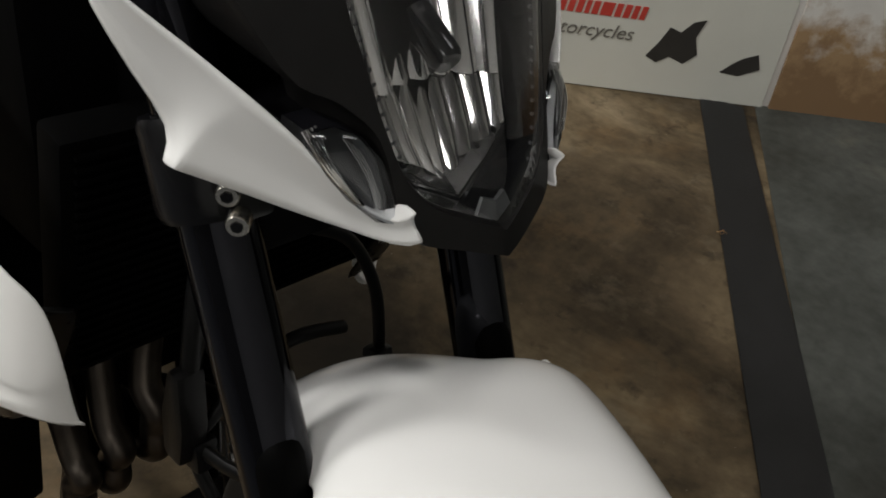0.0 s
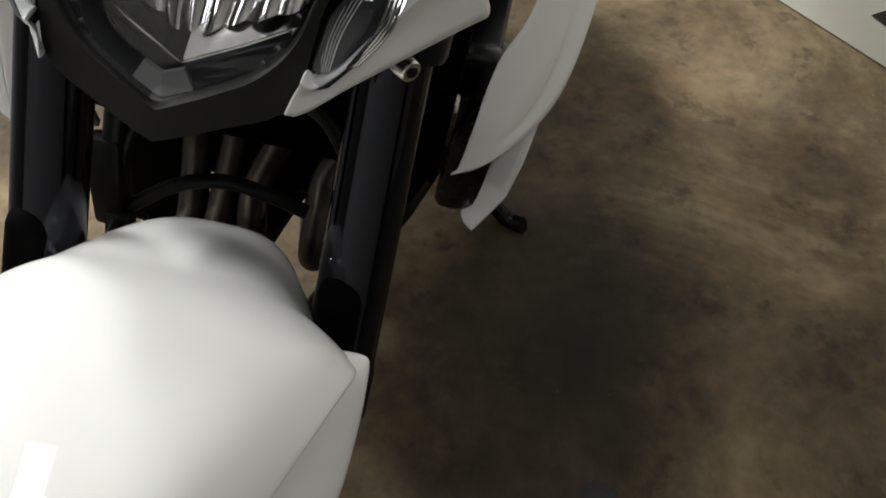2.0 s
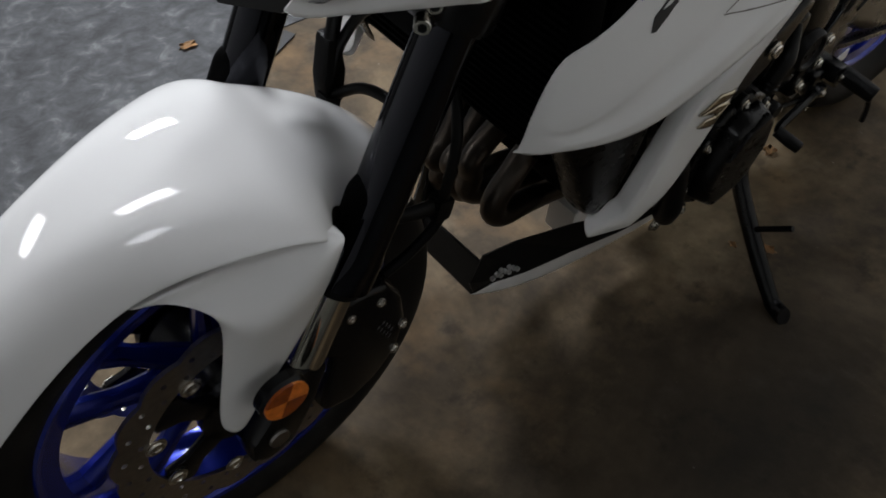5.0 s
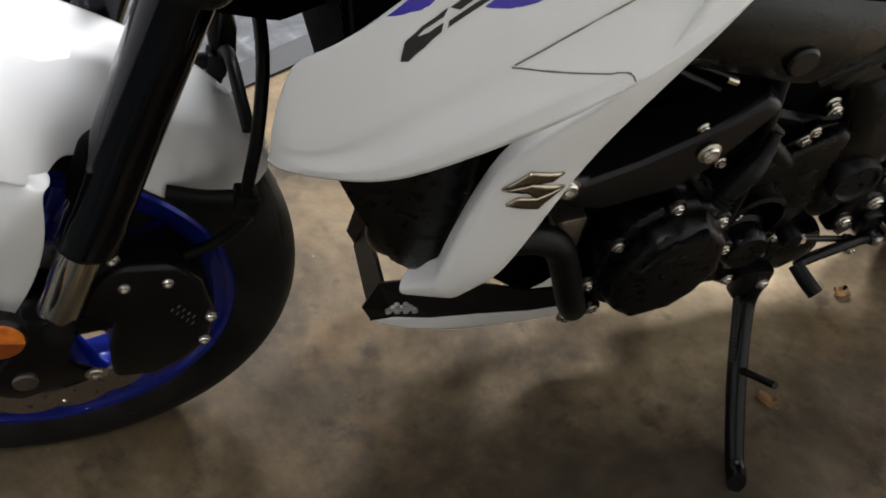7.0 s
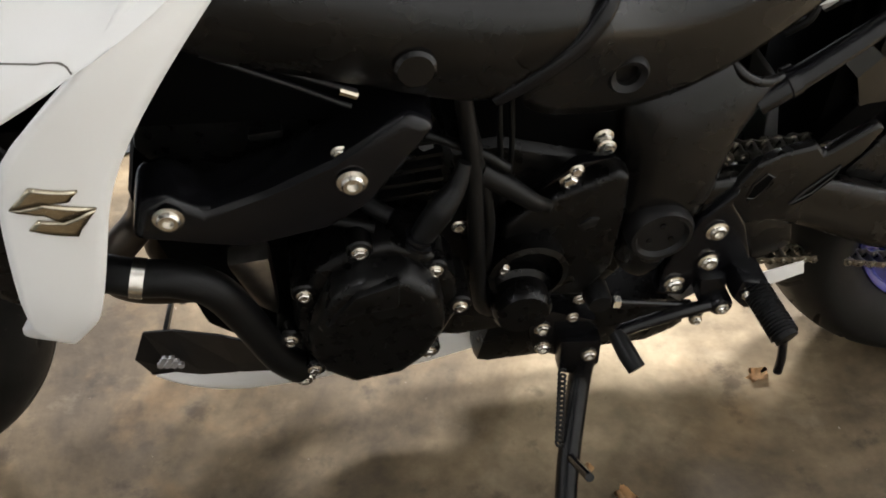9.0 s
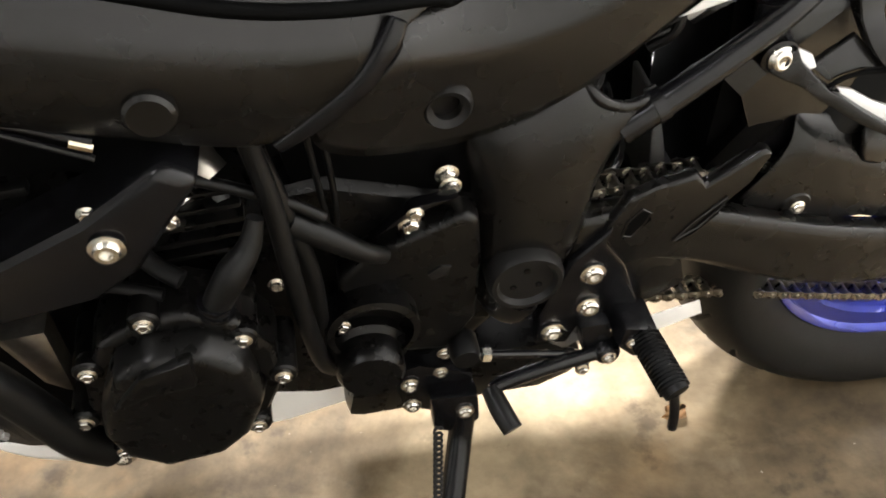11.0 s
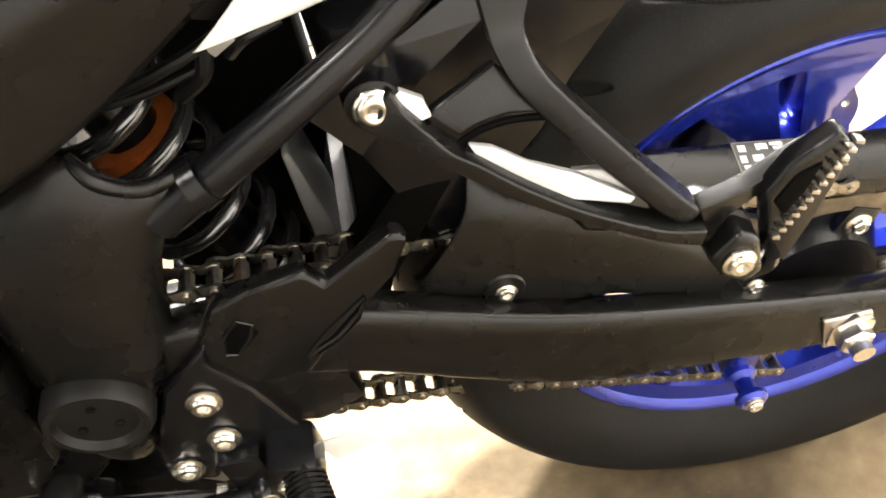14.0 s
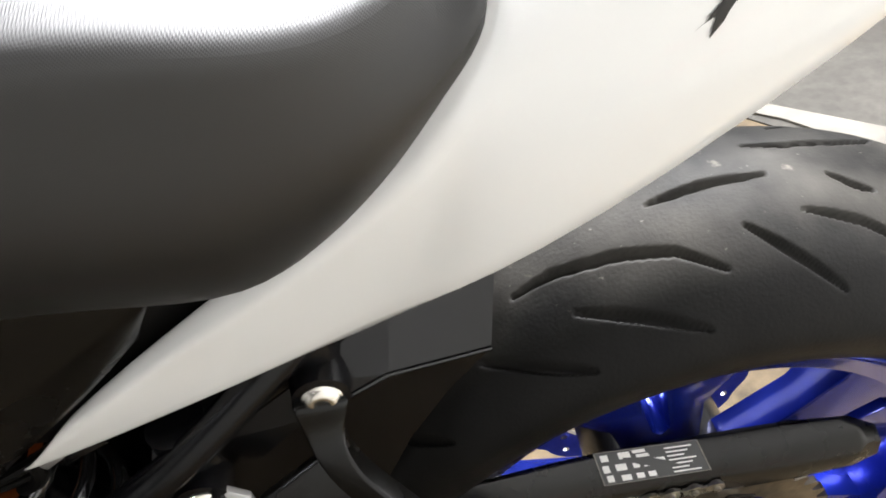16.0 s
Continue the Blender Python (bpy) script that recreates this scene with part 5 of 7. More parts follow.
part("slave_ring", revolve([(0.034, -0.158), (0.040, -0.156), (0.040, -0.130), (0.034, -0.128)], (0.822, 0.388), 32), ENGINE, sprk)
for x, y, z, me in ((0.862, -0.124, 0.480, HEX_M), (0.797, -0.150, 0.397, HEX_S), (0.838, -0.150, 0.330, HEX_S), (0.884, -0.140, 0.322, HEX_S), (0.795, -0.14, 0.365, HEX_S)):
    bolt(me, x, y, z, sprk)
frame_ = part("frame_spar", prism([(0.484, 0.545), (0.496, 0.582), (0.520, 0.588), (0.545, 0.566), (0.596, 0.582), (0.650, 0.606), (0.708, 0.644), (0.732, 0.628), (0.702, 0.590), (0.676, 0.555), (0.640, 0.532), (0.570, 0.520)], -0.150, -0.206, 0.010, 0.03, 3), SATIN, bike, "satin black aluminium frame spar")
shared("bolt", BOLT_L, frame_, pose(0.6615, -0.208, 0.586))
shared("bolt", BOLT_L, frame_, pose(0.5225, -0.214, 0.575))
bolt(HEX_S, 0.655, -0.196, 0.606, frame_)
spine = panel([[(0.985, 0.100, 0.592), (1.005, 0.112, 0.590), (1.018, 0.116, 0.572), (1.035, 0.117, 0.565), (1.051, 0.115, 0.568), (1.064, 0.108, 0.562)],
               [(0.965, 0.110, 0.575), (0.985, 0.120, 0.572), (1.005, 0.123, 0.560), (1.026, 0.123, 0.551), (1.044, 0.119, 0.553), (1.057, 0.106, 0.551)],
               [(0.935, 0.112, 0.562), (0.965, 0.124, 0.554), (0.992, 0.128, 0.541), (1.013, 0.127, 0.530), (1.026, 0.122, 0.523), (1.034, 0.104, 0.525)],
               [(0.900, 0.100, 0.553), (0.932, 0.126, 0.536), (0.970, 0.132, 0.517), (1.000, 0.131, 0.502), (1.014, 0.127, 0.493), (1.023, 0.104, 0.492)],
               [(0.913, 0.100, 0.500), (0.934, 0.130, 0.486), (0.966, 0.136, 0.468), (0.994, 0.135, 0.452), (1.010, 0.130, 0.443), (1.018, 0.106, 0.442)],
               [(0.914, 0.102, 0.446), (0.928, 0.132, 0.422), (0.957, 0.137, 0.402), (0.978, 0.135, 0.392), (0.990, 0.130, 0.394), (1.000, 0.106, 0.408)],
               [(0.910, 0.102, 0.393), (0.920, 0.130, 0.362), (0.947, 0.134, 0.340), (0.966, 0.132, 0.339), (0.976, 0.127, 0.352), (0.984, 0.104, 0.366)],
               [(0.912, 0.096, 0.372), (0.926, 0.120, 0.340), (0.947, 0.124, 0.322), (0.966, 0.122, 0.322), (0.978, 0.115, 0.338), (0.984, 0.096, 0.352)]], 0.010, 2, -1, (), "frame_rear", COVER, bike, "satin black rear frame casting with a cradle for the shock")
part("cradle_rim", tube([(1.002, -0.106, 0.586), (1.006, -0.110, 0.581), (1.012, -0.115, 0.575), (1.022, -0.1165, 0.569), (1.035, -0.117, 0.566), (1.048, -0.115, 0.568), (1.057, -0.111, 0.568)], [0.0030, 0.0045, 0.0050, 0.0050, 0.0050, 0.0045, 0.0030], 12, 5), COVER, spine)
part("pivot_cap", revolve([(0.0001, -0.142), (0.024, -0.142), (0.027, -0.147), (0.031, -0.147), (0.034, -0.141), (0.034, -0.12)], (0.957, 0.409), 40), PLASTIC, spine)
for k in range(3):
    part("cap_dimple", revolve([(0.0001, -0.1415), (0.003, -0.1415), (0.003, -0.1435), (0.0015, -0.1435), (0.0001, -0.1428)], polar((0.957, 0.409), 0.013, 120 * k), 10), SATIN, spine)
shared("bolt", HEX_M, spine, pose(0.896, -0.105, 0.512))
bolt(BOLT_M, 0.8975, -0.112, 0.505, spine)
# dark filler blocks, added to close see-through gaps
part("gearbox_gap_fill", prism([(0.79, 0.40), (0.93, 0.40), (0.935, 0.575), (0.86, 0.60), (0.76, 0.60)], -0.095, 0.10, 0.01), NEARBLACK, bike)
part("under_seat_fill", prism([(1.06, 0.640), (1.09, 0.632), (1.16, 0.660), (1.26, 0.700), (1.26, 0.725), (1.10, 0.715), (1.06, 0.69)], -0.087, 0.087, 0.006), PLASTIC, bike)
for pts, r, mat_ in (([(1.030, -0.082, 0.600), (1.055, -0.088, 0.612), (1.085, -0.086, 0.625), (1.12, -0.080, 0.648)], 0.0035, HOSE), ([(1.022, -0.080, 0.592), (1.050, -0.084, 0.600), (1.080, -0.084, 0.610)], 0.0030, HOSE), ([(1.060, -0.080, 0.590), (1.075, -0.086, 0.605), (1.080, -0.086, 0.622)], 0.0045, HOSE), ([(1.090, -0.082, 0.612), (1.100, -0.088, 0.624), (1.118, -0.086, 0.630)], 0.0040, SATIN)):
    part("wire", tube(pts, r, 10), mat_, bike)
part("wire_clip", prism([(1.084, 0.616), (1.096, 0.624), (1.093, 0.630), (1.080, 0.622)], -0.084, -0.090, 0.001), SILVER, bike)
# added near-black block that keeps the space behind the shock dark
part("shock_gap_fill", prism([(0.985, 0.36), (1.10, 0.34), (1.125, 0.45), (1.115, 0.60), (0.99, 0.60)], 0.035, 0.095, 0.008), NEARBLACK, bike)
part("clutch_cable", tube([(0.770, -0.150, 0.530), (0.797, -0.150, 0.506), (0.822, -0.148, 0.482), (0.838, -0.140, 0.466)], [0.0105, 0.0105, 0.0085, 0.007], 14), HOSE, bike)
# hoses, cables and clips in the open middle
for pts, r in (([(0.752, -0.155, 0.640), (0.762, -0.160, 0.560), (0.765, -0.165, 0.504), (0.768, -0.165, 0.442), (0.775, -0.150, 0.352), (0.790, -0.130, 0.310)], 0.0078), ([(0.758, -0.148, 0.600), (0.770, -0.150, 0.537), (0.780, -0.150, 0.470), (0.780, -0.145, 0.400)], 0.0070),
               ([(0.690, -0.150, 0.592), (0.711, -0.150, 0.583), (0.741, -0.150, 0.567), (0.773, -0.150, 0.548), (0.796, -0.150, 0.528)], 0.0048), ([(0.792, -0.120, 0.590), (0.796, -0.12, 0.52), (0.800, -0.12, 0.46)], 0.0026), ([(0.803, -0.120, 0.590), (0.806, -0.12, 0.52), (0.802, -0.12, 0.46)], 0.0026),
               ([(0.655, -0.150, 0.535), (0.672, -0.165, 0.520), (0.690, -0.176, 0.512)], 0.0075), ([(0.620, -0.155, 0.520), (0.648, -0.160, 0.515), (0.668, -0.160, 0.522)], 0.0035), ([(0.600, -0.160, 0.505), (0.640, -0.172, 0.512), (0.676, -0.182, 0.506)], 0.0050)):
    part("hose", tube(pts, r, 12), HOSE, bike)
boot = part("breather_hose", tube([(0.752, -0.185, 0.572), (0.744, -0.192, 0.552), (0.730, -0.199, 0.536), (0.714, -0.200, 0.509), (0.710, -0.200, 0.496)], [0.0060, 0.0085, 0.0120, 0.0105, 0.0110], 16), HOSE, bike)
for z in (0.508, 0.500):
    part("boot_ring", tube([(0.7128, -0.200, z + 0.003), (0.7118, -0.200, z)], 0.0128, 18), SATIN, boot)
for pts in ([(0.560, -0.188, 0.708), (0.573, -0.190, 0.702), (0.621, -0.190, 0.681), (0.672, -0.190, 0.656)], [(0.565, -0.180, 0.696), (0.579, -0.180, 0.687), (0.625, -0.180, 0.661), (0.667, -0.180, 0.636)]):
    part("rail", tube(pts, 0.0030, 10), SATIN, bike)
part("rail_fitting", tube([(0.660, -0.191, 0.659), (0.672, -0.191, 0.653)], 0.0036, 8), BADGE, bike)
part("small_plate", prism([(0.586, 0.602), (0.612, 0.603), (0.612, 0.596), (0.586, 0.595)], -0.150, -0.160, 0.001), ENGINE, bike)
part("stud", tube([(0.698, -0.160, 0.592), (0.708, -0.170, 0.580)], 0.0085, 14), STEEL, bike)
for pts, r, mat_ in (([(0.700, -0.100, 0.600), (0.716, -0.132, 0.585), (0.724, -0.140, 0.574)], 0.014, DISC), ([(0.690, -0.110, 0.560), (0.702, -0.140, 0.548)], 0.009, DISC), ([(0.720, -0.120, 0.560), (0.728, -0.142, 0.549)], 0.007, SILVER), ([(0.668, -0.120, 0.540), (0.676, -0.150, 0.530)], 0.010, ENGINE)):
    part("throttle_fitting", tube(pts, r, 14), mat_, bike)
part("cover_tab", prism([(0.828, 0.470), (0.866, 0.503), (0.902, 0.506), (0.868, 0.496)], -0.116, -0.128, 0.0015), SATIN, bike)
bolt(HEX_S, 0.866, -0.129, 0.497, sprk)
for k, (x, z) in enumerate(((0.690, 0.548), (0.640, 0.548), (0.735, 0.500), (0.752, 0.470))):
    bolt(HEX_S, x, -0.152 - 0.004 * (k % 2), z, bike)
part("coolant_pipe", tube([(0.450, -0.200, 0.512), (0.481, -0.204, 0.503), (0.510, -0.204, 0.4965), (0.537, -0.203, 0.476), (0.555, -0.202, 0.434), (0.575, -0.200, 0.372), (0.590, -0.190, 0.335)], 0.0160, 20), HOSE, bike, "black coolant hose")
part("hose_band", tube([(0.476, -0.2035, 0.5045), (0.486, -0.2042, 0.5015)], 0.0170, 24), STEEL, bike)
part("pipe_shield", prism([(0.545, 0.474), (0.583, 0.476), (0.581, 0.396), (0.562, 0.416)], -0.15, -0.175, 0.005), DISC, bike)

# ---- tank cover, side cover, seat ----
for side in (-1, 1):
    t0 = [(0.560, 0.150, 0.900), (0.690, 0.150, 0.870), (0.770, 0.140, 0.830), (0.860, 0.120, 0.800), (0.960, 0.122, 0.785)]
    t1 = [(0.560, 0.186, 0.815), (0.680, 0.180, 0.775), (0.760, 0.176, 0.748), (0.830, 0.169, 0.733), (0.918, 0.151, 0.722)]
    t2 = [(0.560, 0.196, 0.790), (0.683, 0.194, 0.754), (0.762, 0.192, 0.727), (0.822, 0.185, 0.714), (0.878, 0.168, 0.703)]
    t3 = [(0.560, 0.212, 0.770), (0.680, 0.208, 0.738), (0.758, 0.203, 0.711), (0.812, 0.195, 0.698), (0.850, 0.186, 0.694)]
    t4 = [(0.550, 0.216, 0.735), (0.672, 0.215, 0.704), (0.745, 0.208, 0.682), (0.800, 0.198, 0.668), (0.832, 0.188, 0.668)]
    t5 = [(0.550, 0.196, 0.700), (0.666, 0.194, 0.664), (0.730, 0.190, 0.638), (0.765, 0.183, 0.625), (0.782, 0.178, 0.626)]
    tank = panel([t0, t1, t2, t3, t4, t5], 0.004, 2, side, (1, 2, 3), "tank_cover", COVER, bike, "matt black tank side cover")
    part("groove", tube([(x, side * (y - 0.004), z + 0.004) for x, y, z in t2] + [(0.894, side * 0.148, 0.694), (0.915, side * 0.144, 0.705), (0.945, side * 0.140, 0.724)], [0.0050, 0.0050, 0.0050, 0.0048, 0.0042, 0.0035, 0.0030, 0.0026], 12, 6), NEARBLACK, tank)
    if side < 0:
        part("cover_plug", revolve([(0.0001, -0.2125), (0.0125, -0.2125), (0.0150, -0.2100), (0.0155, -0.190)], (0.713, 0.684), 28), COVER, tank)
    part("cover_strip", tube([(0.857, side * 0.182, 0.708), (0.849, side * 0.186, 0.694), (0.832, side * 0.187, 0.671), (0.803, side * 0.184, 0.646), (0.776, side * 0.179, 0.625)], [0.006, 0.0075, 0.0075, 0.0075, 0.005], 12, 6, 0.7), SATIN, tank)
    s0 = [(0.862, 0.135, 0.716), (0.900, 0.122, 0.712), (0.930, 0.118, 0.722), (0.965, 0.116, 0.738), (1.012, 0.114, 0.758), (1.070, 0.112, 0.775), (1.130, 0.108, 0.790), (1.190, 0.100, 0.786)]
    s1 = [(0.862, 0.170, 0.690), (0.900, 0.146, 0.678), (0.950, 0.133, 0.670), (0.994, 0.127, 0.680), (1.030, 0.123, 0.696), (1.075, 0.118, 0.709), (1.136, 0.112, 0.740), (1.186, 0.107, 0.760)]
    s2 = [(0.854, 0.184, 0.680), (0.896, 0.157, 0.659), (0.945, 0.142, 0.654), (0.990, 0.134, 0.663), (1.030, 0.128, 0.678), (1.075, 0.121, 0.692), (1.132, 0.114, 0.722), (1.182, 0.109, 0.745)]
    s3 = [(0.826, 0.187, 0.654), (0.862, 0.163, 0.622), (0.906, 0.146, 0.610), (0.952, 0.138, 0.614), (1.006, 0.130, 0.632), (1.056, 0.121, 0.657), (1.112, 0.112, 0.692), (1.172, 0.105, 0.728)]
    s4 = [(0.782, 0.184, 0.632), (0.814, 0.164, 0.592), (0.860, 0.150, 0.578), (0.906, 0.136, 0.566), (0.978, 0.132, 0.588), (1.036, 0.121, 0.620), (1.098, 0.108, 0.664), (1.165, 0.100, 0.708)]
    s5 = [(0.800, 0.150, 0.632), (0.822, 0.134, 0.600), (0.862, 0.122, 0.584), (0.908, 0.112, 0.570), (0.978, 0.106, 0.590), (1.036, 0.100, 0.624), (1.098, 0.088, 0.668), (1.165, 0.080, 0.712)]
    cover = panel([s0, s1, s2, s3, s4, s5], 0.004, 2, side, (1, 2, 4), "side_cover", COVER, bike, "matt black side cover under the seat")
    part("fastener_cup", revolve([(0.0001, -0.146), (0.009, -0.146), (0.010, -0.1555), (0.0150, -0.1585), (0.0180, -0.154), (0.0185, -0.140)], (0.889, 0.618), 28), PLASTIC, cover) if side < 0 else None
seat_sections = []
for x, w, low, ry, rz in ((0.79, 0.120, 0.700, 0.112, 0.784), (0.84, 0.158, 0.692, 0.148, 0.791), (0.90, 0.160, 0.702, 0.150, 0.807), (0.96, 0.152, 0.726, 0.145, 0.832), (1.02, 0.150, 0.748, 0.144, 0.856), (1.08, 0.158, 0.762, 0.144, 0.874), (1.15, 0.158, 0.760, 0.145, 0.887), (1.21, 0.150, 0.735, 0.142, 0.8755), (1.240, 0.140, 0.744, 0.138, 0.8665), (1.266, 0.132, 0.758, 0.127, 0.8585), (1.288, 0.123, 0.776, 0.112, 0.8575), (1.304, 0.116, 0.796, 0.094, 0.862), (1.318, 0.112, 0.812, 0.074, 0.868), (1.326, 0.100, 0.838, 0.060, 0.868)):
    h = rz - low
    half = [(0.0, rz + 0.004), (ry * 0.6, rz + 0.003), (ry - 0.016, rz + 0.0018), (ry - 0.006, rz + 0.0012), (ry, rz - 0.0022), (ry + (w - ry) * 0.25, rz - 0.010), (ry + (w - ry) * 0.62, rz - h * 0.26), (w, rz - h * 0.50), ((w - 0.004) * 0.95, rz - h * 0.73), ((w - 0.005) * 0.82, low + 0.004), (w * 0.70, low), (0.0, low)]
    seat_sections.append([(x, y, z) for y, z in half] + [(x, -y, z) for y, z in reversed(half[1:-1])])
sb = loft(seat_sections)
seat = part("seat", sb, SEAT, bike, "black ribbed vinyl rider seat")
ms = seat.modifiers.new("round", "SUBSURF")
ms.levels = ms.render_levels = 2

for side in (-1, 1):
    a0 = [(1.110, 0.094, 0.662), (1.194, 0.100, 0.729), (1.256, 0.106, 0.772), (1.300, 0.104, 0.815), (1.318, 0.092, 0.856), (1.40, 0.078, 0.893), (1.56, 0.06, 0.955)]
    a1 = [(1.098, 0.099, 0.649), (1.190, 0.109, 0.718), (1.250, 0.115, 0.754), (1.302, 0.117, 0.800), (1.319, 0.108, 0.835), (1.40, 0.102, 0.872), (1.56, 0.075, 0.930)]
    a2 = [(1.085, 0.097, 0.634), (1.172, 0.103, 0.686), (1.232, 0.104, 0.714), (1.298, 0.105, 0.752), (1.317, 0.122, 0.780), (1.420, 0.117, 0.826), (1.57, 0.08, 0.905)]
    a3 = [(1.072, 0.093, 0.6205), (1.155, 0.0935, 0.648), (1.215, 0.0915, 0.664), (1.276, 0.090, 0.690), (1.304, 0.110, 0.710), (1.420, 0.107, 0.770), (1.58, 0.078, 0.870)]
    a4 = [(1.0705, 0.0915, 0.6185), (1.152, 0.088, 0.6385), (1.210, 0.083, 0.6535), (1.264, 0.075, 0.6595), (1.298, 0.076, 0.675), (1.410, 0.077, 0.740), (1.59, 0.06, 0.85)]
    a5 = [(1.076, 0.082, 0.622), (1.155, 0.075, 0.642), (1.214, 0.066, 0.656), (1.264, 0.055, 0.664), (1.30, 0.055, 0.680), (1.41, 0.055, 0.745), (1.59, 0.04, 0.855)]
    tail = panel([a0, a1, a2, a3, a4, a5], 0.003, 2, side, (1, 3, 4), "tail_panel", WHITE, bike, "white pointed tail panel beside the seat")
    for poly in ([(1.391, 0.827), (1.3985, 0.8325), (1.401, 0.838), (1.404, 0.842), (1.3975, 0.8345)], [(1.397, 0.823), (1.3995, 0.8345), (1.402, 0.8395), (1.4085, 0.842), (1.402, 0.8285)], [(1.404, 0.8365), (1.409, 0.8405), (1.421, 0.846), (1.411, 0.8370)]):
        decal("graphic", poly, side, 0.125, tail, BLACKPAINT, tail)
part("tail_core", prism([(1.10, 0.680), (1.32, 0.700), (1.58, 0.860), (1.58, 0.93), (1.30, 0.83), (1.12, 0.76)], -0.075, 0.075, 0.01), PLASTIC, bike)

# ---- rear wheel ----
rr = part("rear_wheel", revolve([(0.190, -0.050), (0.206, -0.054), (0.210, -0.059), (0.215, -0.061), (0.218, -0.058), (0.215, -0.052), (0.204, -0.040), (0.198, 0.0), (0.204, 0.040), (0.215, 0.052), (0.218, 0.058), (0.215, 0.061), (0.210, 0.059), (0.206, 0.054), (0.190, 0.050), (0.186, 0.0), (0.190, -0.050)], RW, 96), BLUE, bike, "blue cast alloy rear wheel rim")
tyre("tyre", RW, [(0.213, -0.054), (0.236, -0.078), (0.262, -0.090), (0.282, -0.086), (0.304, -0.062), (0.315, -0.032), (0.318, 0.0), (0.315, 0.032), (0.304, 0.062), (0.282, 0.086), (0.262, 0.090), (0.236, 0.078), (0.213, 0.054)], 1440,
     [[(-24.1, -0.0314), (-19.5, -0.0282), (-12.0, -0.0326), (-6.6, -0.0405), (-2.0, -0.0586)], [(-18.5, -0.0555), (-11.8, -0.0717), (-5.4, -0.0884)], [(-30.1, -0.0573), (-23.6, -0.0773), (-18.8, -0.0899)], [(-7.4, -0.0048), (-1.3, 0.0001), (6.3, 0.0008)],
      [(1.2, -0.0338), (5.0, -0.0544), (10.4, -0.0797)], [(-16.7, 0.0018), (-14.2, 0.0121), (-12.1, 0.0168)], [(8.1, -0.0288), (14.4, -0.0391), (20.0, -0.0560)], [(16.0, -0.066), (22.0, -0.088)]], 60, rr)
for k in range(5):
    a = 72 * k + 60
    # each spoke splits from the hub into a broad slotted blade
    ring_in = [polar(RW, 0.060, a - 24), polar(RW, 0.060, a), polar(RW, 0.060, a + 24), polar(RW, 0.130, a + 16), polar(RW, 0.200, a + 22), polar(RW, 0.200, a), polar(RW, 0.200, a - 22), polar(RW, 0.130, a - 16)]
    slot = [polar(RW, 0.120, a - 3), polar(RW, 0.114, a), polar(RW, 0.120, a + 3), polar(RW, 0.150, a + 3), polar(RW, 0.176, a + 3), polar(RW, 0.182, a), polar(RW, 0.176, a - 3), polar(RW, 0.150, a - 3)]
    bm = bmesh.new()
    sheets = []
    for y, dish in ((-0.046, 0.004), (0.0, 0.0)):
        o = [bm.verts.new((x, y * (0.9 if i in (4, 5, 6) else 0.7), z)) for i, (x, z) in enumerate(ring_in)]
        c = [bm.verts.new((x, y * 0.86, z)) for x, z in slot]
        for q in range(8):
            bm.faces.new((o[q], o[(q + 1) % 8], c[(q + 1) % 8], c[q]))
        sheets.append((o, c))
    for q in range(8):
        j = (q + 1) % 8
        bm.faces.new((sheets[0][0][q], sheets[0][0][j], sheets[1][0][j], sheets[1][0][q]))
        bm.faces.new((sheets[0][1][q], sheets[0][1][j], sheets[1][1][j], sheets[1][1][q]))
    bmesh.ops.recalc_face_normals(bm, faces=bm.faces)
    sweep_bevel(bm, 0.003, 2)
    part("spoke", bm, BLUE, rr)
part("hub", revolve([(0.0001, -0.085), (0.050, -0.085), (0.066, -0.050), (0.062, 0.0), (0.060, 0.075), (0.0001, 0.080)], RW, 48), SATIN, rr)
teeth = []
for k in range(43):
    a = 360 / 43 * k
    teeth += [polar(RW, 0.100, a), polar(RW, 0.1075, a + 2.4), polar(RW, 0.1075, a + 4.4), polar(RW, 0.100, a + 6.6)]
bm = bmesh.new()
hole = [polar(RW, 0.074, 360 / len(teeth) * k) for k in range(len(teeth))]
sh = []
for y in (-0.0725, -0.0785):
    o = [bm.verts.new((x, y, z)) for x, z in teeth]
    c = [bm.verts.new((x, y, z)) for x, z in hole]
    n_ = len(o)
    for q in range(n_):
        bm.faces.new((o[q], o[(q + 1) % n_], c[(q + 1) % n_], c[q]))
    sh.append((o, c))
for q in range(n_):
    j = (q + 1) % n_
    bm.faces.new((sh[0][0][q], sh[0][0][j], sh[1][0][j], sh[1][0][q]))
    bm.faces.new((sh[0][1][q], sh[0][1][j], sh[1][1][j], sh[1][1][q]))
spr = part("rear_sprocket", bm, SPROCKET, rr, "greasy steel rear sprocket")
for k in range(5):
    a = 72 * k + 20
    part("sprocket_arm", prism([polar(RW, 0.045, a - 20), polar(RW, 0.078, a - 9), polar(RW, 0.078, a + 9), polar(RW, 0.045, a + 20)], -0.070, -0.080, 0.002), SATIN, rr)
    bx, bz = polar(RW, 0.062, a)
    shared("bolt", HEX_M, rr, pose(bx, -0.080, bz))
part("rear_disc", annulus_holes(RW, 0.080, 0.112, 0.075, 0.080, 36, 0.004, 16, 0.0035, 2), DISC, rr)

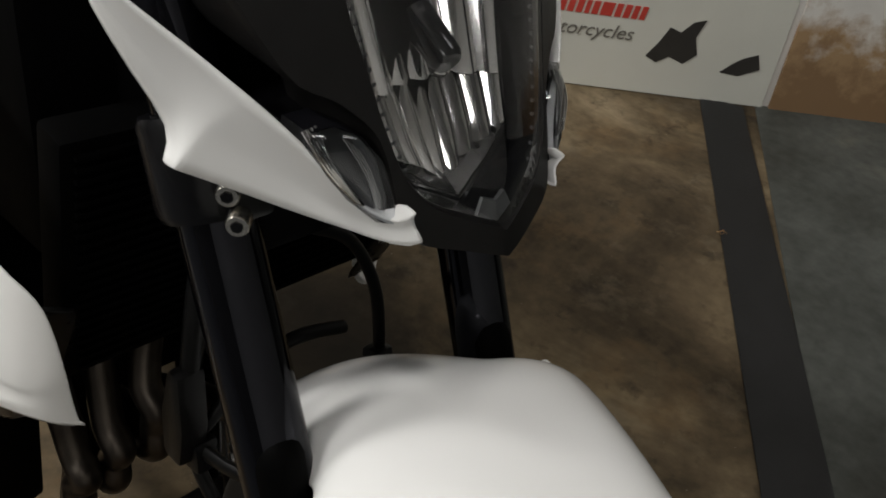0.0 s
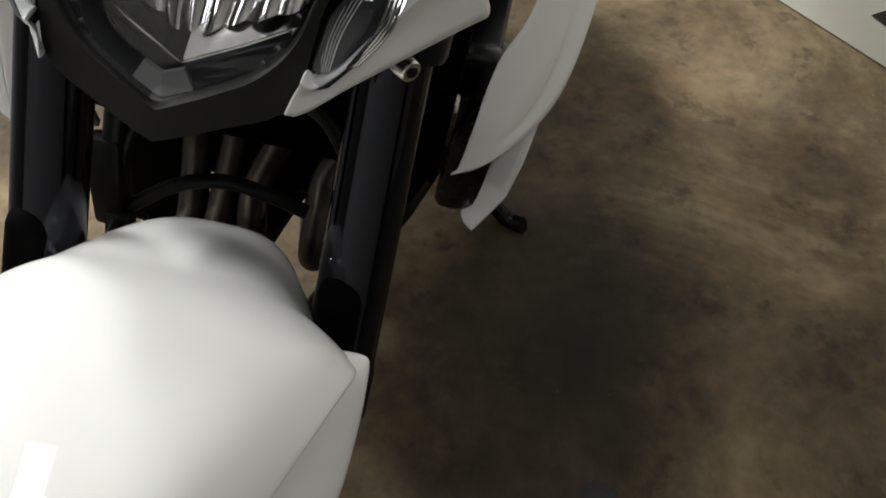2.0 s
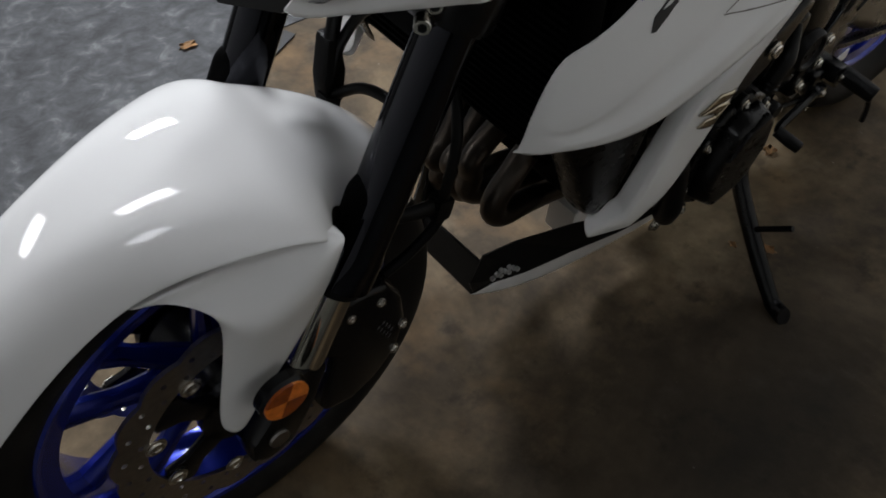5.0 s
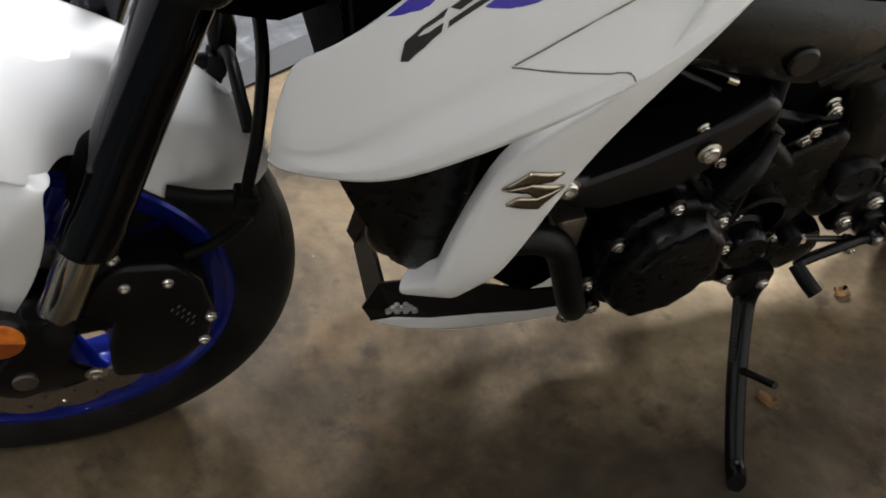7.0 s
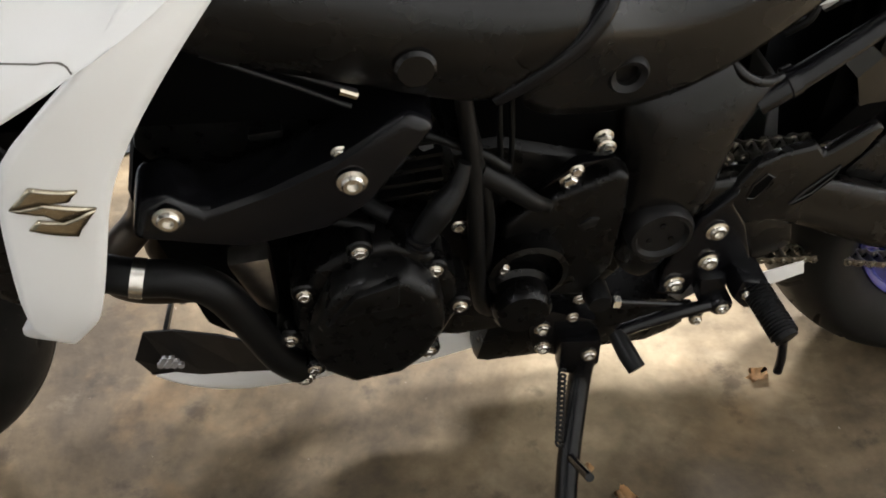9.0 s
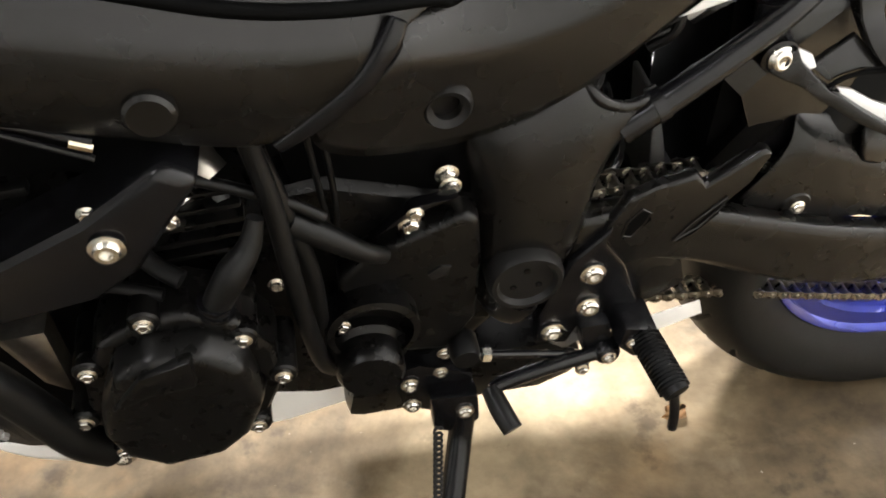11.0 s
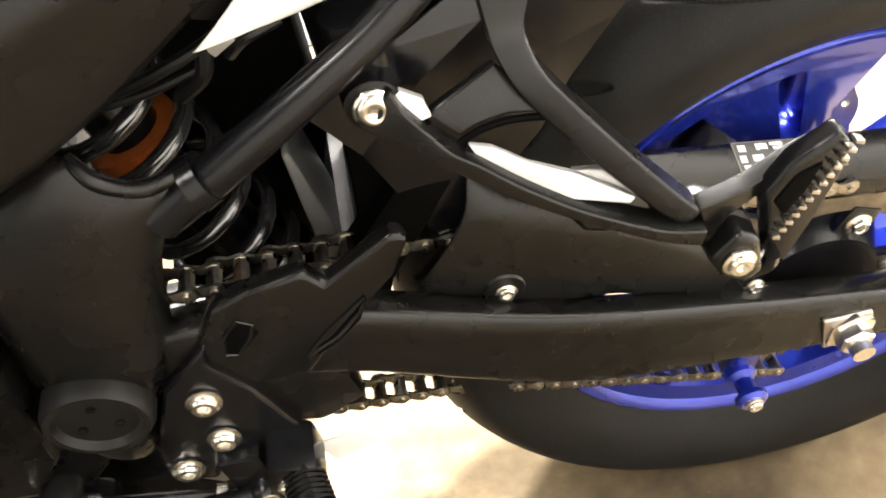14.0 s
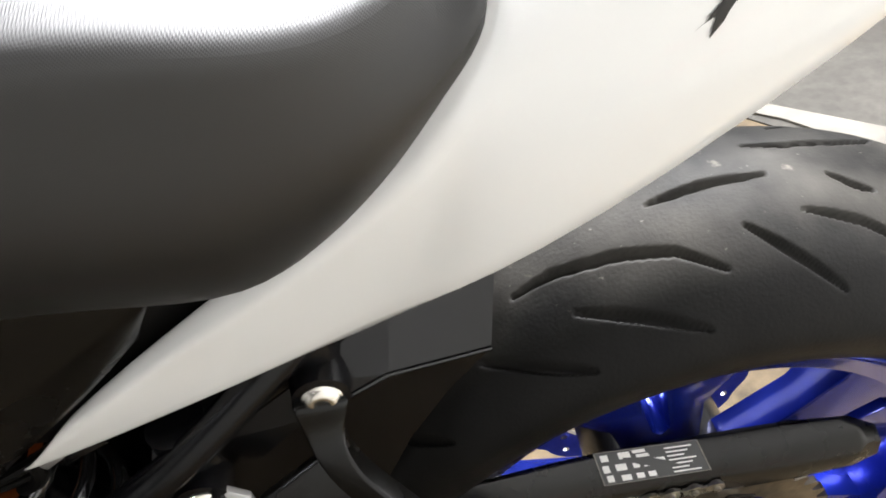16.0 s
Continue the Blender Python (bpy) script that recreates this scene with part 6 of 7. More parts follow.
# ---- swinging arm, chain ----
arm_top = [(1.000, 0.455), (1.060, 0.458), (1.124, 0.440), (1.174, 0.421), (1.237, 0.396), (1.303, 0.378), (1.371, 0.366), (1.454, 0.350), (1.520, 0.343), (1.552, 0.330)]
arm_low = [(0.990, 0.385), (1.050, 0.385), (1.108, 0.372), (1.156, 0.346), (1.221, 0.309), (1.282, 0.288), (1.350, 0.284), (1.430, 0.283), (1.505, 0.283), (1.545, 0.290)]
arm_rows = [[(a[0] + (b[0] - a[0]) * f, y, a[1] + (b[1] - a[1]) * f) for a, b in zip(arm_top, arm_low)] for f, y in ((0.06, 0.096), (0.0, 0.112), (0.0, 0.122), (0.08, 0.127), (0.40, 0.127), (0.66, 0.130), (0.74, 0.129), (0.92, 0.117), (1.0, 0.106), (0.96, 0.094))]
arm = panel(arm_rows, 0.006, 1, -1, (2, 5), "swingarm", COVER, bike, "black moulded swinging arm with a long crease")
part("arm_right", prism([(0.985, 0.452), (1.060, 0.458), (1.20, 0.420), (1.43, 0.365), (1.540, 0.338), (1.540, 0.292), (1.39, 0.290), (1.250, 0.300), (1.120, 0.356), (0.985, 0.380)], 0.100, 0.130, 0.010), COVER, arm)
part("arm_bridge", prism([(1.102, 0.350), (1.135, 0.352), (1.150, 0.400), (1.120, 0.415)], -0.1, 0.1, 0.010), PLASTIC, arm)
part("adjuster_plate", prism([(1.450, 0.334), (1.488, 0.336), (1.496, 0.304), (1.458, 0.298)], -0.126, -0.1315, 0.003), DISC, arm)
part("axle_nut", revolve([(0.0001, -0.148), (0.007, -0.148), (0.008, -0.145), (0.012, -0.145), (0.0135, -0.143), (0.0135, -0.135), (0.019, -0.134), (0.019, -0.130)], (1.474, 0.318), 6), STEEL, arm, "bright steel rear axle nut", angle=20)
part("axle_end", tube([(1.474, -0.144, 0.318), (1.474, -0.154, 0.318)], 0.0085, 16), STEEL, arm)
part("paddock_spool", revolve([(0.0001, -0.140), (0.010, -0.140), (0.013, -0.137), (0.013, -0.133), (0.008, -0.130), (0.008, -0.120), (0.013, -0.116), (0.013, -0.108)], (1.410, 0.252), 24), BLUE, arm, "blue anodised paddock stand bobbin")
shared("bolt", BOLT_S, arm, pose(1.410, -0.140, 0.252))
part("spool_bracket", prism([(1.402, 0.246), (1.420, 0.246), (1.426, 0.300), (1.398, 0.300)], -0.100, -0.114, 0.004), BLUE, arm)
guard = panel([[(1.199, 0.080, 0.512), (1.235, 0.078, 0.500), (1.275, 0.076, 0.490), (1.310, 0.078, 0.466), (1.345, 0.084, 0.442), (1.408, 0.096, 0.374)],
               [(1.203, 0.099, 0.490), (1.240, 0.101, 0.472), (1.280, 0.101, 0.458), (1.320, 0.101, 0.432), (1.360, 0.102, 0.406), (1.409, 0.103, 0.364)],
               [(1.178, 0.103, 0.447), (1.225, 0.105, 0.425), (1.275, 0.105, 0.405), (1.318, 0.105, 0.388), (1.360, 0.105, 0.372), (1.409, 0.104, 0.350)],
               [(1.150, 0.100, 0.415), (1.205, 0.104, 0.390), (1.262, 0.104, 0.372), (1.284, 0.104, 0.388), (1.345, 0.104, 0.360), (1.408, 0.104, 0.342)]], 0.006, 2, -1, (1,), "chain_guard", COVER, bike, "black plastic chain guard")
part("guard_back", prism([(1.150, 0.416), (1.196, 0.500), (1.160, 0.500), (1.120, 0.440)], -0.060, -0.085, 0.004), NEARBLACK, guard)
g0 = [(1.262, 0.086, 0.508), (1.320, 0.075, 0.486), (1.385, 0.058, 0.462), (1.460, 0.056, 0.450), (1.600, 0.056, 0.440)]
g1 = [(1.262, 0.104, 0.482), (1.320, 0.096, 0.464), (1.387, 0.080, 0.447), (1.465, 0.080, 0.437), (1.600, 0.080, 0.424)]
g2 = [(1.262, 0.106, 0.450), (1.320, 0.099, 0.436), (1.387, 0.084, 0.421), (1.465, 0.084, 0.410), (1.600, 0.084, 0.398)]
panel([g0, g1, g2], 0.003, 1, -1, (1,), "guard_top", COVER, guard, "slanted top of the chain guard")
bolt(BOLT_S, 1.221, -0.106, 0.411, guard)
bolt(HEX_S, 1.402, -0.106, 0.362, guard)
part("guard_boss", revolve([(0.0001, -0.1055), (0.013, -0.1055), (0.015, -0.103), (0.015, -0.09)], (1.221, 0.411), 24), COVER, guard)
LAB = [Vector(p) for p in ((1.384, -0.0605, 0.4615), (1.459, -0.0600, 0.4500), (1.4635, -0.0790, 0.4395), (1.387, -0.0790, 0.4490))]


def on_label(u, v, out):
    """A place on the slanted label, with (0, 0) at its upper front corner."""
    p = (LAB[0] * (1 - u) + LAB[1] * u) * (1 - v) + (LAB[3] * (1 - u) + LAB[2] * u) * v
    return p + Vector((0.0, -0.42, 0.9)) * out


def label_quad(name, u0, u1, v0, v1, mat, parent, out):
    c = [(u0, v0), (u1, v0), (u1, v1), (u0, v1)]
    return part(name, loft([[on_label(u, v, 0.0012) for u, v in c], [on_label(u, v, out) for u, v in c]]), mat, parent, smooth=False)


lab = label_quad("warning_label", 0.0, 1.0, 0.0, 1.0, LABEL, guard, 0.0022)
lab["label"] = "black warning label with white print"
for u0, u1, v0, v1 in ((0.05, 0.12, 0.10, 0.30), (0.04, 0.10, 0.42, 0.64), (0.05, 0.11, 0.72, 0.92), (0.22, 0.33, 0.08, 0.28), (0.16, 0.26, 0.42, 0.62), (0.18, 0.27, 0.76, 0.93), (0.36, 0.48, 0.06, 0.16), (0.38, 0.50, 0.20, 0.30), (0.53, 0.63, 0.38, 0.58), (0.32, 0.38, 0.45, 0.60), (0.42, 0.49, 0.45, 0.60), (0.32, 0.39, 0.76, 0.92), (0.43, 0.50, 0.76, 0.92)):
    label_quad("pictogram", u0, u1, v0, v1, PAPER, lab, 0.0026)
for k in range(7):
    v = 0.12 + 0.125 * k
    label_quad("print_line", 0.66, 0.92 - 0.05 * (k % 3), v, v + 0.045, PAPER, lab, 0.0026)
for u0, u1, v0, v1 in ((0.0, 1.0, 0.0, 0.02), (0.0, 1.0, 0.98, 1.0), (0.0, 0.012, 0.02, 0.98), (0.988, 1.0, 0.02, 0.98)):
    label_quad("label_border", u0, u1, v0, v1, INKGREY, lab, 0.0026)

# front chain shield by the foot peg, its two windows painted as near-black plates
shield = part("chain_shield", prism([(1.029, 0.400), (1.028, 0.448), (1.044, 0.478), (1.066, 0.488), (1.100, 0.496), (1.110, 0.482), (1.152, 0.514), (1.162, 0.508), (1.150, 0.478), (1.108, 0.428), (1.088, 0.398)], -0.118, -0.132, 0.005, 0.0, 3), COVER, bike, "black plastic chain shield")
part("shield_window", prism([(1.043, 0.432), (1.047, 0.454), (1.060, 0.466), (1.066, 0.452), (1.056, 0.440)], -0.126, -0.1325, 0.0), NEARBLACK, shield)
part("shield_window", prism([(1.094, 0.418), (1.112, 0.440), (1.132, 0.464), (1.126, 0.446), (1.108, 0.426)], -0.126, -0.1325, 0.0), NEARBLACK, shield)
for loop in ([(1.042, 0.437), (1.045, 0.453), (1.056, 0.467), (1.064, 0.461), (1.060, 0.449), (1.050, 0.435)], [(1.090, 0.420), (1.104, 0.439), (1.131, 0.466), (1.127, 0.454), (1.111, 0.434)]):
    part("window_rim", tube([(x, -0.1325, z) for x, z in loop + loop[:1]], 0.0013, 6, 1, smooth_path=False), HUGGER, shield)
part("shield_lower", prism([(1.029, 0.392), (1.090, 0.396), (1.110, 0.380), (1.118, 0.350), (1.085, 0.330), (1.060, 0.336)], -0.105, -0.126, 0.006), COVER, shield)

# chain: plates and rollers link by link
chain = part("chain", tube([(0.955, -0.075, 0.402), (0.956, -0.075, 0.403)], 0.004, 8), STEEL, bike, "oily steel drive chain")
lm = bmesh.new()
for y in (-0.0085, 0.0085):
    pl = [(-0.0079 + 0.0062 * math.cos(a), 0.0062 * math.sin(a)) for a in [math.radians(q) for q in (90, 135, 180, 225, 270)]] + [(0.0, -0.0038)] + [(0.0079 + 0.0062 * math.cos(a), 0.0062 * math.sin(a)) for a in [math.radians(q) for q in (270, 315, 0, 45, 90)]] + [(0.0, 0.0038)]
    vs = [[lm.verts.new((x, y + d, z)) for x, z in pl] for d in (-0.001, 0.001)]
    lm.faces.new(vs[0]), lm.faces.new(vs[1])
    for q in range(len(pl)):
        j = (q + 1) % len(pl)
        lm.faces.new((vs[0][q], vs[0][j], vs[1][j], vs[1][q]))
link = bpy.data.meshes.new("link")
rl = revolve([(0.0001, -0.0115), (0.0026, -0.0115), (0.0026, -0.009), (0.0050, -0.0075), (0.0050, 0.0075), (0.0026, 0.009), (0.0026, 0.0115), (0.0001, 0.0115)], (0.0079, 0), 10)
lm = join(lm, rl)
bmesh.ops.recalc_face_normals(lm, faces=lm.faces)
lm.to_mesh(link)
lm.free()
CHAINSTEEL = material("oily_chain_steel", (0.34, 0.32, 0.28), 0.28, 1, 0, 0.4, 120, 0.1, 600)
link.materials.append(CHAINSTEEL)
runs = [((0.962, 0.474), (1.468, 0.424)), ((0.985, 0.333), (1.468, 0.194))]
for (x0, z0), (x1, z1) in runs:
    n_ = int(math.hypot(x1 - x0, z1 - z0) / 0.0159)
    tilt = -math.degrees(math.atan2(z1 - z0, x1 - x0))
    for k in range(n_):
        f = (k + 0.5) / n_
        sag = -0.006 * math.sin(math.pi * f)
        shared("link", link, chain, pose(x0 + (x1 - x0) * f, -0.106 + 0.075 * min(f, 0.4) + (0.0012 if k % 2 else 0), z0 + (z1 - z0) * f + sag, 0, tilt, 0) @ Matrix.Diagonal((1, 1.12 if k % 2 else 1, 1, 1)))

# ---- shock absorber ----
sa, sb_ = Vector((0.992, -0.012, 0.570)), Vector((1.066, -0.012, 0.345))
sd = (sb_ - sa).normalized()
sa = sa - sd * 0.055
su = Vector((0, 1, 0))
sv = sd.cross(su)
SPRING = material("black_lacquered_spring", (0.10, 0.10, 0.105), 0.16, 0.85, 0.6, 0.05, 40, 0.0)
coil = []
for k in range(0, 9 * 20 + 1):
    f = k / 180
    a = f * 9 * 2 * math.pi
    coil.append(sa + (sb_ - sa) * f + (su * math.cos(a) + sv * math.sin(a)) * 0.040)
shock = part("shock_absorber", tube([sa - sd * 0.03, sb_ + sd * 0.03], 0.020, 20), SATIN, bike, "rear shock absorber with a dark coil spring")
part("spring", tube(coil, 0.0062, 12, 1, smooth_path=False), SPRING, shock, "gloss black coil spring")
part("spring_seat", tube([sa - sd * 0.014, sa], [0.043, 0.047], 28), SATIN, shock)
part("tape_mark", tube([sa + sd * 0.106, sa + sd * 0.118], 0.0310, 24), ORANGE, shock)
# silver colour paints the reflection along the black inner fender's edge
part("fender_lip", bar([(1.098, -0.006, 0.500), (1.106, -0.006, 0.452), (1.112, -0.006, 0.415), (1.113, -0.006, 0.380), (1.108, -0.006, 0.335)], [0.005, 0.012, 0.017, 0.020, 0.022], 0.060, 0.006), SILVER, bike, "curved edge of the inner fender, its reflection painted silver")
part("inner_fender", prism([(1.118, 0.330), (1.140, 0.345), (1.172, 0.480), (1.160, 0.600), (1.125, 0.640), (1.135, 0.540), (1.135, 0.430)], -0.070, 0.070, 0.010), NEARBLACK, bike)
part("swing_link", prism([(0.985, 0.470), (1.03, 0.470), (1.10, 0.33), (1.05, 0.30)], -0.03, 0.03, 0.01), ENGINE, bike)

# ---- rear frame tube, passenger foot rest hanger ----
sub = part("subframe_tube", tube([(1.034, -0.112, 0.539), (1.059, -0.112, 0.556), (1.097, -0.109, 0.5805), (1.130, -0.105, 0.602), (1.162, -0.098, 0.622), (1.215, -0.078, 0.656), (1.260, -0.062, 0.684)], [0.0130, 0.0125, 0.0115, 0.0105, 0.0100, 0.0100, 0.0100], 20), SATIN, bike, "black steel rear frame tube")
part("subframe_tube", tube([(1.034, 0.112, 0.540), (1.059, 0.112, 0.559), (1.097, 0.109, 0.5765), (1.130, 0.105, 0.601), (1.162, 0.100, 0.624), (1.215, 0.084, 0.662), (1.260, 0.070, 0.690)], 0.0130, 20), SATIN, bike, "black steel rear frame tube")
part("tube_band", tube([(1.057, -0.1122, 0.5578), (1.0655, -0.1115, 0.5620)], [0.0158, 0.0150], 20), SATIN, sub)
for x, y, z in ((1.155, -0.104, 0.590), (1.227, -0.085, 0.632)):
    part("lug", tube([(x - 0.004, y + 0.020, z + 0.036), (x - 0.002, y + 0.019, z + 0.018), (x, y + 0.020, z)], [0.016, 0.016, 0.016], 16, 5), SATIN, sub)
hang = part("foot_rest_hanger", bar([(1.226, -0.087, 0.631), (1.225, -0.093, 0.614), (1.227, -0.102, 0.603), (1.235, -0.112, 0.5885), (1.2525, -0.125, 0.571), (1.2735, -0.140, 0.5515), (1.296, -0.154, 0.532), (1.309, -0.160, 0.522)], [0.029, 0.020, 0.0175, 0.0170, 0.0165, 0.0160, 0.0150, 0.0140], 0.018, 0.004), COVER, bike, "black cast passenger foot rest hanger")
part("hanger_arm", bar([(1.154, -0.106, 0.588), (1.162, -0.110, 0.580), (1.173, -0.117, 0.5735), (1.186, -0.125, 0.5635), (1.200, -0.131, 0.556), (1.2205, -0.140, 0.5445), (1.248, -0.150, 0.532), (1.277, -0.159, 0.5215), (1.295, -0.164, 0.5165), (1.314, -0.167, 0.5135)], [0.027, 0.020, 0.013, 0.0100, 0.0105, 0.0095, 0.0075, 0.0075, 0.0090, 0.0120], 0.018, 0.003), COVER, hang)
part("hanger_end", bar([(1.314, -0.162, 0.520), (1.330, -0.160, 0.5255), (1.345, -0.157, 0.5310), (1.371, -0.152, 0.5440), (1.392, -0.151, 0.5480)], [0.020, 0.014, 0.010, 0.0055, 0.0035], 0.012, 0.002), COVER, hang)
part("knuckle", plate3([(1.290, -0.161, 0.519), (1.303, -0.162, 0.525), (1.317, -0.162, 0.527), (1.338, -0.166, 0.519), (1.346, -0.170, 0.506), (1.336, -0.172, 0.498), (1.312, -0.170, 0.506), (1.294, -0.166, 0.512)], 0.016, 0.003), COVER, hang)
# pale plates paint a glossy reflection on the hanger's webs
part("hanger_face", plate3([(1.159, -0.106, 0.597), (1.180, -0.112, 0.587), (1.183, -0.117, 0.579), (1.174, -0.118, 0.577), (1.166, -0.112, 0.586)], 0.004), PALELIGHT, hang, "web of the hanger with its reflection painted pale")
part("hanger_face", plate3([(1.199, -0.128, 0.565), (1.211, -0.130, 0.5625), (1.228, -0.137, 0.554), (1.250, -0.143, 0.547), (1.281, -0.155, 0.533), (1.278, -0.156, 0.530), (1.245, -0.150, 0.536), (1.218, -0.141, 0.546), (1.204, -0.133, 0.556)], 0.004), PALELIGHT, hang, "web of the hanger with its reflection painted pale")
part("hanger_face", plate3([(1.250, -0.139, 0.545), (1.269, -0.141, 0.544), (1.285, -0.147, 0.536), (1.281, -0.150, 0.531)], 0.004), SILVER, hang)
part("hanger_web", plate3([(1.181, -0.112, 0.577), (1.218, -0.103, 0.594), (1.243, -0.120, 0.572), (1.222, -0.118, 0.572), (1.205, -0.119, 0.569), (1.195, -0.120, 0.566)], 0.006, 0.002), COVER, hang)
part("web_edge", tube([(1.242, -0.123, 0.571), (1.222, -0.122, 0.572), (1.206, -0.122, 0.569), (1.194, -0.123, 0.563)], 0.0022, 8), NEARBLACK, hang)
shared("bolt", BOLT_H, hang, pose(1.227, -0.0905, 0.629, -8))
shared("bolt", BOLT_H, hang, pose(1.155, -0.1115, 0.586, -8))
part("bolt_collar", revolve([(0.0112, -0.091), (0.0150, -0.090), (0.0165, -0.072), (0.0112, -0.072)], (1.227, 0.630), 24), SATIN, hang)
part("bolt_collar", revolve([(0.0112, -0.110), (0.0150, -0.109), (0.0165, -0.092), (0.0112, -0.092)], (1.155, 0.586), 24), SATIN, hang)
peg2 = part("passenger_foot_rest", prism([(1.344, 0.532), (1.355, 0.554), (1.377, 0.571), (1.385, 0.562), (1.387, 0.546), (1.379, 0.506), (1.369, 0.470), (1.356, 0.482)], -0.158, -0.171, 0.004, 0.04, 3), SATIN, hang, "folded passenger foot rest with a toothed edge")
part("peg_slot", prism([(1.350, 0.528), (1.358, 0.545), (1.371, 0.552), (1.366, 0.532), (1.358, 0.516)], -0.168, -0.1722, 0.001), NEARBLACK, peg2)
part("peg_hinge", prism([(1.316, 0.499), (1.331, 0.519), (1.343, 0.512), (1.351, 0.482), (1.341, 0.473), (1.324, 0.484)], -0.160, -0.1815, 0.005, 0.04, 3), COVER, hang)
part("hinge_spring", tube([(1.352, -0.170, 0.470), (1.358, -0.172, 0.476), (1.358, -0.173, 0.486)], 0.0045, 10, 5), SATIN, hang)
shared("bolt", BOLT_M, hang, pose(1.3325, -0.1820, 0.4975))
for k in range(13):
    f = k / 12
    x, z = 1.353 + 0.029 * f, 0.502 + 0.063 * f
    part("tooth", prism([(x, z), (x + 0.005, z - 0.002), (x + 0.005, z + 0.0008), (x, z + 0.0026)], -0.170, -0.1755, 0.0005), DISC, peg2)

# ---- rear hugger ----
for side in (-1, 1):
    h0 = [(1.120, 0.080, 0.560), (1.165, 0.082, 0.598), (1.215, 0.078, 0.630), (1.270, 0.060, 0.660), (1.334, 0.030, 0.684)]
    h1 = [(1.145, 0.088, 0.535), (1.182, 0.088, 0.580), (1.216, 0.087, 0.610), (1.262, 0.084, 0.630), (1.318, 0.076, 0.624)]
    h2 = [(1.165, 0.084, 0.490), (1.198, 0.084, 0.530), (1.226, 0.083, 0.556), (1.258, 0.079, 0.580), (1.292, 0.074, 0.590)]
    h3 = [(1.190, 0.082, 0.440), (1.215, 0.082, 0.480), (1.232, 0.081, 0.500), (1.250, 0.079, 0.522), (1.267, 0.076, 0.554)]
    hugger = panel([h0, h1, h2, h3], 0.003, 0, side, (1,), "rear_hugger", HUGGER, bike, "black plastic rear tyre hugger")
    part("crease", tube([(x, side * (y + 0.0004), z) for x, y, z in h1[2:]], 0.0014, 8, 6, 1.0, False), GLOSS, hugger)

# ---- foot controls ----
brk = part("foot_rest_bracket", prism([(1.029, 0.432), (1.034, 0.452), (0.998, 0.414), (0.974, 0.346), (0.972, 0.305), (1.004, 0.298), (1.018, 0.332), (1.052, 0.322), (1.072, 0.338), (1.050, 0.400)], -0.112, -0.136, 0.006, 0.0, 3), SATIN, bike, "black foot rest bracket with three bright bolts")
for x, y, z in ((1.019, -0.137, 0.399), (1.020, -0.137, 0.353), (0.988, -0.137, 0.323)):
    shared("bolt", BOLT_L, brk, pose(x, y, z))
part("bracket_arm", prism([(1.010, 0.338), (1.040, 0.338), (1.046, 0.296), (1.026, 0.282), (1.016, 0.300)], -0.124, -0.150, 0.005), SATIN, brk)
part("peg_clevis", prism([(1.046, 0.350), (1.078, 0.342), (1.082, 0.312), (1.060, 0.302), (1.042, 0.322)], -0.128, -0.168, 0.005), SATIN, brk)
bolt(BOLT_S, 1.056, -0.169, 0.330, brk)
fp = part("rider_foot_rest", tube([(1.066, -0.160, 0.332), (1.070, -0.185, 0.326), (1.080, -0.222, 0.317)], [0.013, 0.0145, 0.014], 14, 6, 0.8), HOSE, bike, "ribbed black rubber rider foot rest")
for k in range(15):
    f = k / 15
    part("rubber_rib", tube([(1.067 + 0.012 * f, -0.166 - 0.053 * f, 0.330 - 0.012 * f), (1.0673 + 0.012 * f, -0.168 - 0.053 * f, 0.3297 - 0.012 * f)], 0.0154, 10), HOSE, fp)
part("feeler", tube([(1.080, -0.217, 0.310), (1.083, -0.222, 0.285), (1.084, -0.224, 0.262)], 0.0048, 10), SATIN, fp)
sh_ = part("shift_lever", tube([(1.038, -0.152, 0.300), (0.990, -0.156, 0.296), (0.940, -0.158, 0.284), (0.925, -0.162, 0.280)], [0.007, 0.0075, 0.0075, 0.007], 12, 6), SATIN, bike, "black gear shift lever")
part("lever_pivot", revolve([(0.0001, -0.160), (0.011, -0.160), (0.013, -0.157), (0.013, -0.138)], (1.038, 0.300), 20), SATIN, sh_)
shared("bolt", BOLT_S, sh_, pose(1.038, -0.160, 0.300))
part("lever_plate", prism([(1.005, 0.292), (1.030, 0.296), (1.024, 0.268), (1.014, 0.262)], -0.142, -0.150, 0.003), SATIN, sh_)
shared("bolt", HEX_S, sh_, pose(1.018, -0.150, 0.272))
part("shift_rubber", tube([(0.924, -0.160, 0.280), (0.930, -0.182, 0.273), (0.937, -0.200, 0.266)], [0.0095, 0.0105, 0.010], 14, 5), HOSE, sh_)
part("shift_rod", tube([(0.915, -0.146, 0.318), (1.015, -0.146, 0.292)], 0.0042, 10), SATIN, sh_)
part("rod_nut", tube([(0.918, -0.146, 0.3172), (0.926, -0.146, 0.3152)], 0.0075, 6), STEEL, sh_)
part("rod_joint", revolve([(0.0001, -0.156), (0.012, -0.156), (0.014, -0.150), (0.014, -0.13)], (0.902, 0.326), 18), HOSE, sh_)
part("rod_nut", tube([(1.000, -0.146, 0.2962), (1.007, -0.146, 0.2942)], 0.0072, 6), STEEL, sh_)
tag = part("hanging_tag", prism([(1.076, 0.318), (1.132, 0.332), (1.138, 0.312), (1.086, 0.292)], -0.1345, -0.1362, 0.0005), PAPER, bike, "white plastic tag behind the foot rest", smooth=False)
part("brake_switch", prism([(0.985, 0.300), (1.010, 0.312), (1.022, 0.296), (1.004, 0.284)], -0.118, -0.132, 0.002), SILVER, bike)

